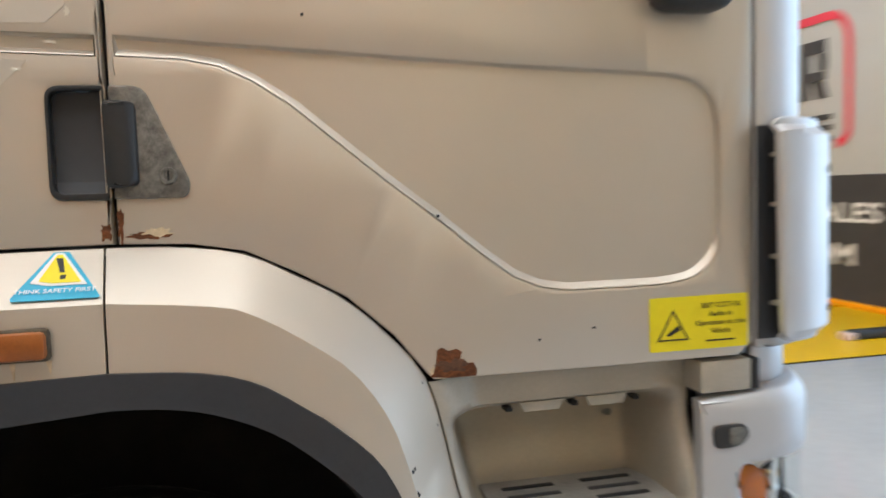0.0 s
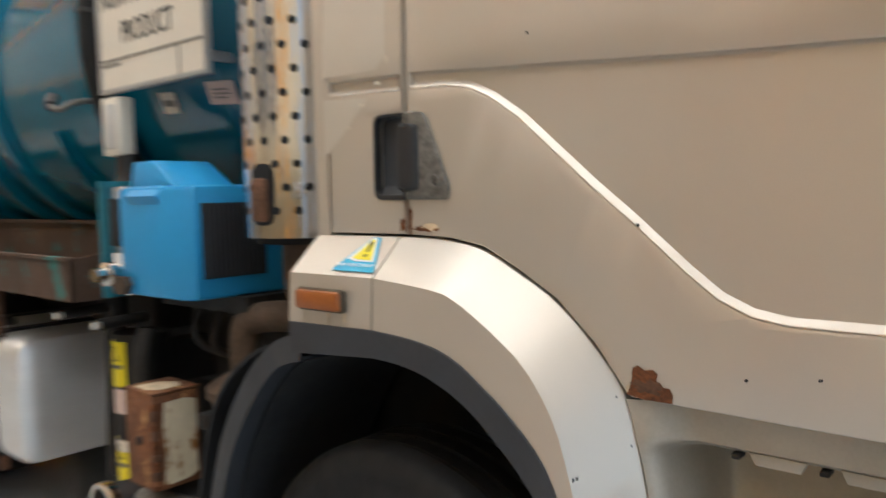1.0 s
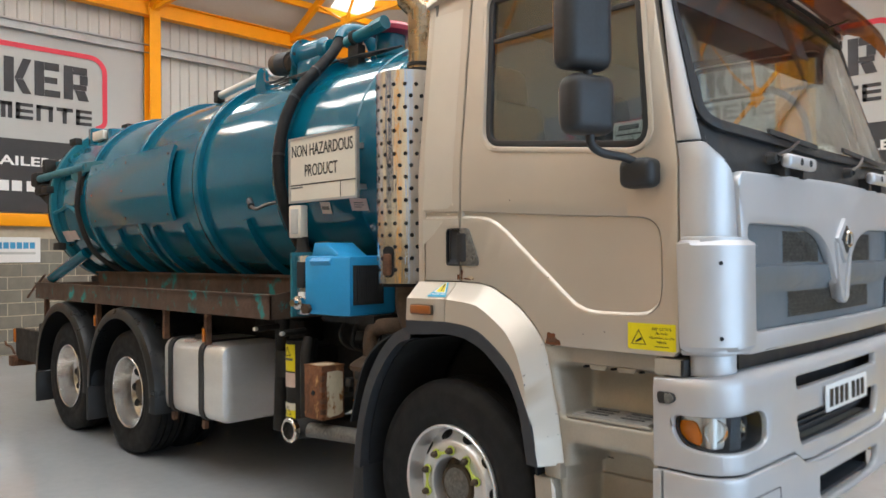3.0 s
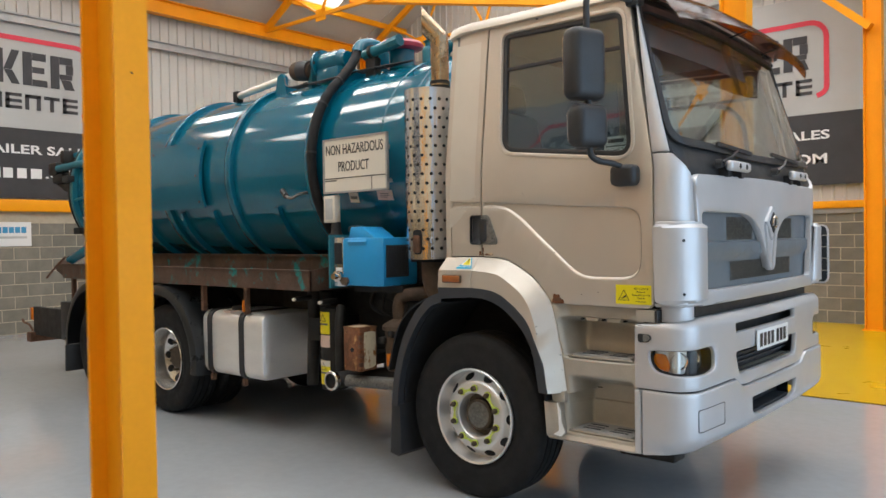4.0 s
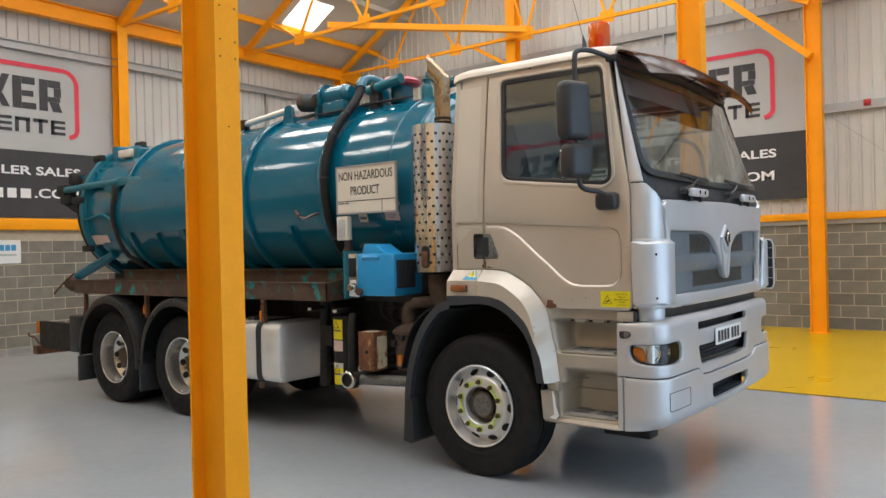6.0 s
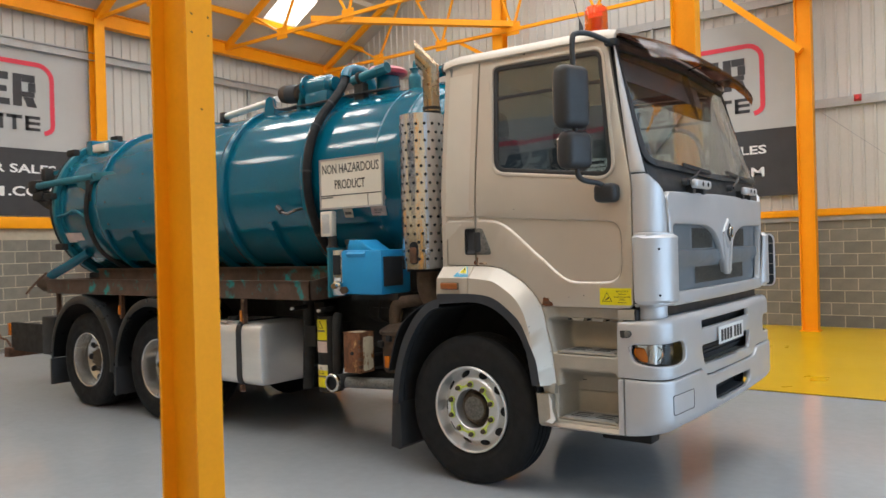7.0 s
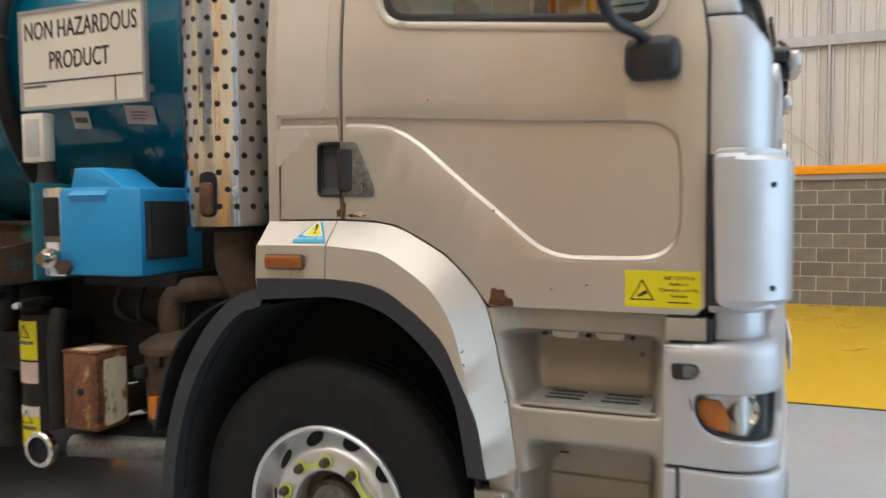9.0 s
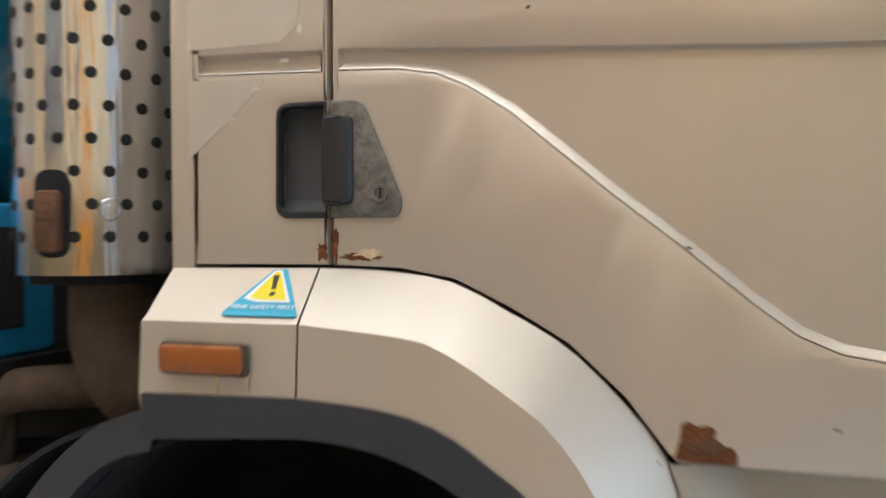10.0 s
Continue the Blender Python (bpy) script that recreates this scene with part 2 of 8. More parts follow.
def thing(name, label, category, group="", kind="", at=(0, 0, 0)):
    ob = new(name)
    ob.location = at
    return tagged(ob, label, category, group, kind)


def solid(name, bm, material, label, category, group="", kind="", smooth=40):
    return tagged(new(name, finish(bm, name, material, smooth)), label, category, group, kind)


def box(bm, x0, x1, y0, y1, z0, z1, bevel=0.0, seg=2):
    r = bmesh.ops.create_cube(bm, size=1.0, matrix=Matrix.Translation(((x0 + x1) / 2, (y0 + y1) / 2, (z0 + z1) / 2)) @ Matrix.Diagonal((abs(x1 - x0), abs(y1 - y0), abs(z1 - z0), 1)))
    if bevel:
        edges = list({e for v in r["verts"] for e in v.link_edges})
        bmesh.ops.bevel(bm, geom=edges, offset=bevel, segments=seg, affect="EDGES", profile=0.5)
    return bm


def boxes(*rows, bevel=0.0):
    bm = bmesh.new()
    for r in rows:
        box(bm, *r, bevel=bevel)
    return bm


def prism(bm, pts, axis, a, b, bevel=0.0):
    """A polygon in the two other axes (in x, y, z order), drawn out along axis from a to b."""
    def place(p, d):
        q = list(p)
        q.insert("xyz".index(axis), d)
        return q
    lo = [bm.verts.new(place(p, a)) for p in pts]
    hi = [bm.verts.new(place(p, b)) for p in pts]
    faces = [bm.faces.new(lo), bm.faces.new(hi[::-1])]
    n = len(pts)
    for i in range(n):
        faces.append(bm.faces.new((lo[i], hi[i], hi[(i + 1) % n], lo[(i + 1) % n])))
    if bevel:
        bmesh.ops.recalc_face_normals(bm, faces=faces)
        edges = [e for f in faces[:2] for e in f.edges]
        bmesh.ops.bevel(bm, geom=edges, offset=bevel, segments=2, affect="EDGES", profile=0.5)
    return bm


def smooth_line(pts, n=6, closed=False):
    """A Catmull-Rom line through a few corner points."""
    P = [Vector(p) for p in pts]
    out = []
    last = len(P) if closed else len(P) - 1
    for i in range(last):
        if closed:
            a, b, c, d = P[i - 1], P[i], P[(i + 1) % len(P)], P[(i + 2) % len(P)]
        else:
            a, b, c, d = P[max(i - 1, 0)], P[i], P[i + 1], P[min(i + 2, len(P) - 1)]
        for j in range(n):
            t = j / n
            out.append(0.5 * ((2 * b) + (c - a) * t + (2 * a - 5 * b + 4 * c - d) * t * t + (3 * b - a - 3 * c + d) * t ** 3))
    if not closed:
        out.append(P[-1])
    return out


def tube(bm, pts, r, n=12, caps=True, radii=None):
    """A round bar along a line of points."""
    P = [Vector(p) for p in pts]
    rings, up = [], None
    for i, p in enumerate(P):
        d = (P[min(i + 1, len(P) - 1)] - P[max(i - 1, 0)]).normalized()
        if up is None:
            up = d.orthogonal().normalized()
        side = d.cross(up).normalized()
        up = side.cross(d).normalized()
        q = radii[i] if radii else r
        rings.append([bm.verts.new(p + q * (math.cos(a) * side + math.sin(a) * up)) for a in (2 * math.pi * k / n for k in range(n))])
    for A, B in zip(rings, rings[1:]):
        for k in range(n):
            bm.faces.new((A[k], A[(k + 1) % n], B[(k + 1) % n], B[k]))
    if caps:
        bm.faces.new(rings[0][::-1])
        bm.faces.new(rings[-1])
    return bm


def lathe(bm, profile, m=Matrix.Identity(4), n=48, closed=False):
    """Turns (distance along, radius) points round the x axis of m."""
    rings = []
    for a, r in profile:
        rings.append([bm.verts.new(m @ Vector((a, r * math.cos(t), r * math.sin(t)))) for t in (2 * math.pi * k / n for k in range(n))] if r > 1e-6 else [bm.verts.new(m @ Vector((a, 0, 0)))])
    pairs = list(zip(rings, rings[1:]))
    if closed:
        pairs.append((rings[-1], rings[0]))
    for A, B in pairs:
        for k in range(n):
            q = [A[k % len(A)], A[(k + 1) % len(A)], B[(k + 1) % len(B)], B[k % len(B)]]
            q = [v for i, v in enumerate(q) if v not in q[:i]]
            if len(q) > 2:
                bm.faces.new(q)
    return bm


def i_section(bm, m, length, depth, width, web=0.012, flange=0.016):
    """A rolled I beam along z of m, web along its x."""
    d, w, t, f = depth / 2, width / 2, web / 2, flange
    pts = [(-d, -w), (-d + f, -w), (-d + f, -t), (d - f, -t), (d - f, -w), (d, -w), (d, w), (d - f, w), (d - f, t), (-d + f, t), (-d + f, w), (-d, w)]
    lo = [bm.verts.new(m @ Vector((x, y, 0))) for x, y in pts]
    hi = [bm.verts.new(m @ Vector((x, y, length))) for x, y in pts]
    for i in range(12):
        bm.faces.new((lo[i], lo[(i + 1) % 12], hi[(i + 1) % 12], hi[i]))
    for q in (lo, hi):
        bm.faces.new((q[0], q[1], q[10], q[11]))
        bm.faces.new((q[2], q[3], q[8], q[9]))
        bm.faces.new((q[4], q[5], q[6], q[7]))
    return bm


def between(a, b):
    """A pose at a whose z axis points to b, and the distance."""
    a, b = Vector(a), Vector(b)
    return Matrix.Translation(a) @ (b - a).to_track_quat("Z", "Y").to_matrix().to_4x4(), (b - a).length


def bar(bm, a, b, w, h):
    m, l = between(a, b)
    bmesh.ops.create_cube(bm, size=1.0, matrix=m @ Matrix.Translation((0, 0, l / 2)) @ Matrix.Diagonal((w, h, l, 1)))
    return bm


def panel(outline, holes, place, thick, us=(), vs=(), bevel=0.004):
    """A sheet cut to an outline in (u, v), with holes; place(u, v, d) bends it, d runs inwards."""
    bm = bmesh.new()
    rings = []
    for loop in (outline, *holes):
        vs_ = [bm.verts.new((p[0], p[1], 0)) for p in loop]
        rings += [bm.edges.new((vs_[i - 1], vs_[i])) for i in range(len(vs_))]
    bmesh.ops.triangle_fill(bm, use_beauty=True, edges=rings)
    for axis, cuts in ((0, us), (1, vs)):
        for c in cuts:
            co, no = [0, 0, 0], [0, 0, 0]
            co[axis], no[axis] = c, 1
            bmesh.ops.bisect_plane(bm, geom=bm.verts[:] + bm.edges[:] + bm.faces[:], dist=1e-5, plane_co=co, plane_no=no)
    front = list(bm.faces)
    rim = [e for e in bm.edges if len(e.link_faces) == 1]
    inner = {v: bm.verts.new((v.co.x, v.co.y, thick)) for v in list(bm.verts)}
    for f in front:
        bm.faces.new([inner[v] for v in f.verts][::-1])
    for e in rim:
        a, b = e.verts
        bm.faces.new((a, b, inner[b], inner[a]))
    for v in bm.verts:
        v.co = Vector(place(v.co.x, v.co.y, v.co.z))
    bmesh.ops.recalc_face_normals(bm, faces=bm.faces)
    if bevel:
        bmesh.ops.bevel(bm, geom=rim, offset=bevel, segments=2, affect="EDGES", profile=0.5)
    return bm


def rounded(x0, x1, y0, y1, r, n=5):
    """A rectangle with round corners, in order."""
    out = []
    for cx, cy, a in ((x1 - r, y1 - r, 0), (x0 + r, y1 - r, 90), (x0 + r, y0 + r, 180), (x1 - r, y0 + r, 270)):
        out += [(cx + r * math.cos(radians(a + 90 * k / n)), cy + r * math.sin(radians(a + 90 * k / n))) for k in range(n + 1)]
    return out


def frange(a, b, n):
    return [a + (b - a) * i / n for i in range(n + 1)]


def lettering(name, text, size, m, material, parent, align="CENTER", label="", depth=0.001, stretch=1.0, width=0.0, bold=0.0):
    """Writing in the built-in font as a mesh; m: its middle, x along the line, y up, z out of the surface."""
    cu = bpy.data.curves.new(name, "FONT")
    cu.body, cu.size, cu.align_x, cu.align_y, cu.extrude, cu.resolution_u = text, size, align, "CENTER", depth, 3
    cu.offset = bold * size
    ob = new(name, cu)
    bpy.context.view_layer.update()
    me = bpy.data.meshes.new_from_object(ob.evaluated_get(bpy.context.evaluated_depsgraph_get()))
    bpy.data.objects.remove(ob)
    bpy.data.curves.remove(cu)
    if width:
        xs = [v.co.x for v in me.vertices]
        stretch = width / (max(xs) - min(xs))
    me.transform(m @ Matrix.Diagonal((stretch, 1, 1, 1)))
    me.materials.clear()
    me.materials.append(material)
    ob = new(name, me)
    ob.parent = parent
    return tagged(ob, label)


def facing(x, y, z, turn):
    """A pose on an upright surface that looks towards -y, turned about z."""
    return pose(x, y, z, 90, 0, turn)

# ---- the hall: floor, walls, roof ----
YEL_X = -1.7
solid("floor", boxes((XW - 0.2, 14.0, YS - 6, 4.37, -0.25, 0.0), (XW - 0.2, YEL_X - 0.03, 4.35, YG + 0.2, -0.25, 0.0)), M_FLOOR, "glossy grey epoxy-painted concrete floor", "floor", kind="structure", smooth=0)
solid("floor_yellow", boxes((YEL_X + 0.03, 14.0, 4.43, YG + 0.2, -0.25, 0.0)), M_YELLOW, "glossy yellow painted concrete floor", "floor", kind="structure", smooth=0)
solid("floor_joint", boxes((YEL_X + 0.03, 14.0, 4.37, 4.43, -0.25, -0.004), (YEL_X - 0.03, YEL_X + 0.03, 4.37, YG + 0.2, -0.25, -0.004)), M_SEAM, "dark joint between grey and yellow floor paint", "floor joint", kind="structure", smooth=0)


def cladding(name, length, z0, z1, m, top=None):
    """Ribbed sheet along x of m, ribs every 0.2 m; top(s): height of the upper edge."""
    bm = bmesh.new()
    s, pts = 0.0, []
    while s < length:
        for ds, d in ((0, 0), (0.13, 0), (0.145, 0.032), (0.175, 0.032), (0.19, 0)):
            pts.append((min(s + ds, length), d))
        s += 0.2
    lo = [bm.verts.new(m @ Vector((a, -d, z0))) for a, d in pts]
    hi = [bm.verts.new(m @ Vector((a, -d, top(a) if top else z1))) for a, d in pts]
    for i in range(len(pts) - 1):
        bm.faces.new((lo[i], lo[i + 1], hi[i + 1], hi[i]))
    return solid(name, bm, M_CLAD, "white ribbed sheet-metal wall cladding", "wall", kind="structure", smooth=0)


BLOCK_TOP = 2.03
# backs of the walls, so that they have thickness and close the hall
solid("wall_west", boxes((XW - 0.25, XW - 0.012, YS, YG + 0.25, 0, EAVE + 0.1)), M_MORTAR, "blockwork and cladding side wall of the hall", "wall", kind="structure", smooth=0)
bm = bmesh.new()
prism(bm, [(XW - 0.25, 0), (14, 0), (14, EAVE), (RIDGE_E, roof_z(RIDGE_E)), (XV, EAVE), (RIDGE_W, roof_z(RIDGE_W)), (XW - 0.25, EAVE)], "y", YG + 0.012, YG + 0.25)
wall_gable = solid("wall_north", bm, M_MORTAR, "blockwork and cladding gable wall of the hall", "wall", kind="structure", smooth=0)
# mostly unseen east wall; its colour and doorway are assumed, for cool reflections
bm = bmesh.new()
box(bm, XE, XE + 0.2, DOOR_Y1, YG, 0, EAVE + 2)
box(bm, XE, XE + 0.2, YS, DOOR_Y0, 0, EAVE + 2)
box(bm, XE, XE + 0.2, DOOR_Y0, DOOR_Y1, DOOR_H, EAVE + 2)
solid("wall_east", bm, M_COOL, "mostly unseen wall, blue-grey to cool the front's reflections, with an assumed doorway", "wall", kind="structure", smooth=0)
# out of view: dark foot added so the lower door reflects darker
solid("wall_south_dado", boxes((XW - 0.25, 14, YS - 0.01, YS + 0.03, 0, BLOCK_TOP)), M_SOUTH_FOOT, "unseen dark brown foot of the end wall, added to darken low reflections", "wall", kind="structure", smooth=0)
solid("wall_south", boxes((XW - 0.25, 14, YS - 0.2, YS, 0, EAVE + 3.4)), M_SOUTH, "unseen end wall closing the hall, tan to warm the cab side's reflections", "wall", kind="structure", smooth=0)
cladding("wall_west_cladding", YG - YS, BLOCK_TOP + 0.2, EAVE + 0.02, pose(XW + 0.02, YS, 0, 0, 0, 90))
cladding("wall_north_cladding", 12.3 - XW, BLOCK_TOP, 0, pose(XW, YG - 0.02, 0), top=lambda s: roof_z(XW + s) - 0.02)

# roof: four slopes as one ceiling with rooflight openings
bm = bmesh.new()
half = RIDGE_W - XW


def slope_sheet(x_low, x_high):
    ys = sorted({YS, YG} | {r[1] + d for r in ROOFLIGHTS for d in (-rooflight_width(r[0]) / 2, rooflight_width(r[0]) / 2) if min(x_low, x_high) < r[0] < max(x_low, x_high)})
    here = [r for r in ROOFLIGHTS if min(x_low, x_high) < r[0] < max(x_low, x_high)]
    cos = math.cos(radians(PITCH)) / 2
    xs = sorted({x_low, x_high} | {round(r[0] + s * r[3] * cos, 4) for r in here for s in (-1, 1)})
    for i in range(len(xs) - 1):
        for j in range(len(ys) - 1):
            cx, cy = (xs[i] + xs[i + 1]) / 2, (ys[j] + ys[j + 1]) / 2
            if any(abs(cy - r[1]) < 0.1 and abs(cx - r[0]) < r[3] * cos for r in here):
                continue
            box_pts = [(xs[i], ys[j]), (xs[i + 1], ys[j]), (xs[i + 1], ys[j + 1]), (xs[i], ys[j + 1])]
            lo = [bm.verts.new((x, y, EAVE + SLOPE * (half - abs(x - x_high)))) for x, y in box_pts]
            hi = [bm.verts.new(v.co + Vector((0, 0, 0.09))) for v in lo]
            bm.faces.new(lo)
            bm.faces.new(hi[::-1])
            for k in range(4):
                bm.faces.new((lo[k], hi[k], hi[(k + 1) % 4], lo[(k + 1) % 4]))


slope_sheet(XW, RIDGE_W)
slope_sheet(XV, RIDGE_W)
slope_sheet(XV, RIDGE_E)
slope_sheet(12.35 + 0.01, RIDGE_E)
bmesh.ops.remove_doubles(bm, verts=bm.verts, dist=1e-4)
# ribs of the lining sheets
for yy in [YS + 0.5 + i * 1.0 for i in range(18)]:
    for a, b in ((XW, RIDGE_W), (XV, RIDGE_W), (XV, RIDGE_E)):
        if not any(abs(yy - r[1]) < 1.5 for r in ROOFLIGHTS):
            bar(bm, (a, yy, EAVE - 0.01), (b, yy, EAVE + SLOPE * half - 0.01), 0.03, 0.03)
solid("ceiling", bm, M_ROOF, "cream lined pitched roof with rooflight openings", "roof", kind="structure", smooth=0)


# bright overcast sky outside the rooflights of the west slope
sky_mat = bpy.data.materials.new("white_sky")
sky_mat.use_nodes = True
sky_mat.node_tree.nodes["Principled BSDF"].inputs["Base Color"].default_value = (0.8, 0.8, 0.8, 1)
sky_mat.node_tree.nodes["Principled BSDF"].inputs["Emission Color"].default_value = (0.93, 0.97, 1.0, 1)
sky_mat.node_tree.nodes["Principled BSDF"].inputs["Emission Strength"].default_value = 0.9
bm = bmesh.new()
prism(bm, [(XW - 3.0, EAVE - 0.9), (RIDGE_W, roof_z(RIDGE_W) + 0.8), (RIDGE_W, roof_z(RIDGE_W) + 0.85), (XW - 3.0, EAVE - 0.85)], "y", YS, YG + 2.0)
solid("backdrop", bm, sky_mat, "plain white overcast sky above the roof", "sky", kind="structure", smooth=0)


# ---- blockwork: single concrete blocks ----
def blockwork(parent, run, m, near):
    """Courses of blocks along x of m, faces towards -y; the stretch near (a, b) as parts, the rest as one joined part."""
    L, H, J = 0.45, 0.225, 0.016
    bm = bmesh.new()
    box(bm, J / 2, L - J / 2, -0.005, 0.02, J / 2, H - J / 2, bevel=0.003, seg=1)
    one = finish(bm, "concrete_block", M_BLOCK, 0)
    bm = bmesh.new()
    box(bm, J / 2, L / 2 - J / 2, -0.005, 0.02, J / 2, H - J / 2, bevel=0.003, seg=1)
    short = finish(bm, "concrete_block", M_BLOCK, 0)
    verts, faces, count = [], [], 0
    for row in range(9):
        s = -L / 2 if row % 2 else 0.0
        while s < run:
            mesh = one if s >= 0 else short
            at = m @ Matrix.Translation((max(s, 0), 0, row * H))
            if near[0] <= s <= near[1] and count < 290:
                ob = new("concrete_block", mesh)
                ob.parent = parent
                ob.matrix_world = at
                count += 1
            else:
                base = len(verts)
                verts += [at @ v.co for v in mesh.vertices]
                faces += [[base + i for i in p.vertices] for p in mesh.polygons]
            s += L
    me = bpy.data.meshes.new("concrete_blocks_beyond")
    me.from_pydata(verts, [], faces)
    me.materials.append(M_BLOCK)
    ob = new("concrete_blocks_beyond", me)
    ob.parent = parent
    tagged(ob, "rest of the grey concrete blockwork", kind="stuff")


bm = boxes((XW, XE, YG - 0.02, YG + 0.01, 0, BLOCK_TOP))
block_n = solid("wall_north_blockwork", bm, M_MORTAR, "grey-brown concrete block wall with pale mortar joints", "wall", kind="structure", smooth=0)
bm = boxes((XW - 0.01, XW + 0.02, YS, YG - 0.03, 0, BLOCK_TOP + 0.2))
block_w = solid("wall_west_blockwork", bm, M_MORTAR, "grey concrete block wall with pale mortar joints", "wall", kind="structure", smooth=0)

# horizontal steel: sill rails and sheeting rails
bm = boxes((XW, XE, YG - 0.11, YG - 0.021, BLOCK_TOP + 0.02, BLOCK_TOP + 0.15), bevel=0.006)
solid("sill_rail_north", bm, M_ORANGE, "orange painted steel rail on top of the blockwork", "rail", kind="structure")
bm = boxes((XW, XE, YG - 0.06, YG - 0.021, BLOCK_TOP - 0.07, BLOCK_TOP + 0.018), bevel=0.004)
solid("trim_north", bm, M_RAIL, "grey metal flashing strip above the blockwork", "trim", kind="structure")
bm = boxes((XW + 0.021, XW + 0.14, YS, YG - 0.12, BLOCK_TOP + 0.2, BLOCK_TOP + 0.42), bevel=0.01)
solid("sill_rail_west", bm, M_ORANGE, "orange painted steel rail on top of the blockwork", "rail", kind="structure")


def sheeting_rail(name, a, b):
    bm = bmesh.new()
    m, l = between(a, b)
    for w, h, dx, dy in ((0.02, 0.15, 0, 0), (0.07, 0.012, 0.03, 0.075), (0.07, 0.012, 0.03, -0.075)):
        bmesh.ops.create_cube(bm, size=1.0, matrix=m @ Matrix.Translation((dx, dy, l / 2)) @ Matrix.Diagonal((w, h, l, 1)))
    solid(name, bm, M_RAIL, "grey galvanised sheeting rail on the cladding", "rail", kind="structure", smooth=0)


for z in (4.1, 6.15):
    sheeting_rail("sheeting_rail_north", (XW, YG - 0.12, z), (XE, YG - 0.12, z))
sheeting_rail("sheeting_rail_west", (XW + 0.12, YG - 0.2, 5.72), (XW + 0.12, YS, 5.72))
for x in (2.25, -2.9, -9.0):
    bm = boxes((x - 0.02, x + 0.02, YG - 0.16, YG - 0.055, BLOCK_TOP + 0.2, 6.1))
    solid("cladding_post", bm, M_RAIL, "thin grey post behind the wall cladding joint", "post", kind="structure", smooth=0)
bm = boxes((XW + 0.06, XW + 0.12, 7.9, 7.95, BLOCK_TOP + 0.42, 5.65))
solid("cladding_post", bm, M_RAIL, "thin grey post behind the wall cladding joint", "post", kind="structure", smooth=0)


# ---- steel frame ----
def column(x, y, height, depth=0.27, width=0.17):
    t = thing("steel_column", "orange painted steel I-section column on a bolted base plate", "column", "steel columns", at=(x, y, 0))
    part("shaft", i_section(bmesh.new(), pose(0, 0, 0.02), height - 0.02, depth, width), M_ORANGE, t, smooth=0)
    part("base_plate", boxes((-depth / 2 - 0.03, depth / 2 + 0.03, -width / 2 - 0.03, width / 2 + 0.03, 0, 0.02)), M_ORANGE, t, smooth=0)
    # small near-black discs show the shade of bolt holes; nothing is drilled
    hole = lathe(bmesh.new(), [(0, 0), (0, 0.0042), (0.002, 0.0042), (0.002, 0)], n=10)
    shared = finish(hole, "bolt_hole", M_HOLE)
    for z in (2.29, 2.62, 2.70, 2.86, 3.2, 3.6):
        for dy in ((0.0,) if z == 2.29 else (-0.04, 0.045)):
            ob = new("bolt_hole", shared)
            ob.parent, ob.location = t, (depth / 2, dy, z)
    return t


column(0.105, -2.3275, EAVE, 0.27, 0.135)
column(0.195, 4.05, EAVE, 0.27, 0.17)
column(0.12, 10.42, EAVE, 0.27, 0.2)
for y in (10.35, 3.96, -2.43):
    column(XW + 0.27, y, EAVE - 0.15, 0.25, 0.22)
gp = thing("gable_post", "orange painted steel post of the gable frame", "column", at=(-6.3, 10.55, 0))
part("shaft", i_section(bmesh.new(), pose(0, 0, 0, 0, 0, 90), roof_z(-6.3) - 0.2, 0.25, 0.25), M_ORANGE, gp, smooth=0)

eaves = thing("eaves_beam", "orange painted steel eaves beam along the side wall", "beam", kind="structure", at=(XW + 0.3, YS, 6.47))
part("beam", i_section(bmesh.new(), pose(0, 0, 0, -90, 0, 0) @ pose(0, 0, 0, 0, 0, 90), YG - YS, 0.30, 0.2), M_ORANGE, eaves, smooth=0)
valley = thing("valley_beam", "orange painted steel valley beam between the two roofs", "beam", kind="structure", at=(XV, YS, 6.55))
part("beam", i_section(bmesh.new(), pose(0, 0, 0, -90, 0, 0) @ pose(0, 0, 0, 0, 0, 90), YG - YS, 0.30, 0.2), M_ORANGE, valley, smooth=0)


def truss(y, x0, x1):
    ridge, rise = (x0 + x1) / 2, SLOPE * (x1 - x0) / 2
    zb, zt = 6.47, EAVE - 0.14
    t = thing("roof_truss", "orange painted steel roof truss with thin lattice members", "truss", "roof trusses", kind="structure", at=(ridge, y, zb))

    def top(x):
        return zt + rise - SLOPE * abs(x - ridge) - zb
    n = 6 if x1 - x0 < 13 else 7
    step = (x1 - x0) / n
    part("bottom_chord", bar(bmesh.new(), (x0 - ridge, 0, 0), (x1 - ridge, 0, 0), 0.07, 0.07), M_ORANGE, t, smooth=0)
    for s in (-1, 1):
        part("top_chord", bar(bmesh.new(), (s * (x1 - ridge), 0, zt - zb), (0, 0, zt + rise - zb), 0.10, 0.13), M_ORANGE, t, smooth=0)
    for i in range(1, n):
        xb = x0 + i * step
        part("gusset_plate", boxes((xb - ridge - 0.16, xb - ridge + 0.16, -0.012, 0.012, -0.12, 0.13)), M_ORANGE, t, smooth=0)
        for xt in (xb - step / 2, xb + step / 2):
            part("lattice_bar", bar(bmesh.new(), (xb - ridge, 0, 0), (xt - ridge, 0, top(xt)), 0.045, 0.045), M_ORANGE, t, smooth=0)
    return t


for y in FRAMES[:6]:
    truss(y, XW + 0.25, XV)
for y in FRAMES[:5]:
    truss(y, XV, 12.35)
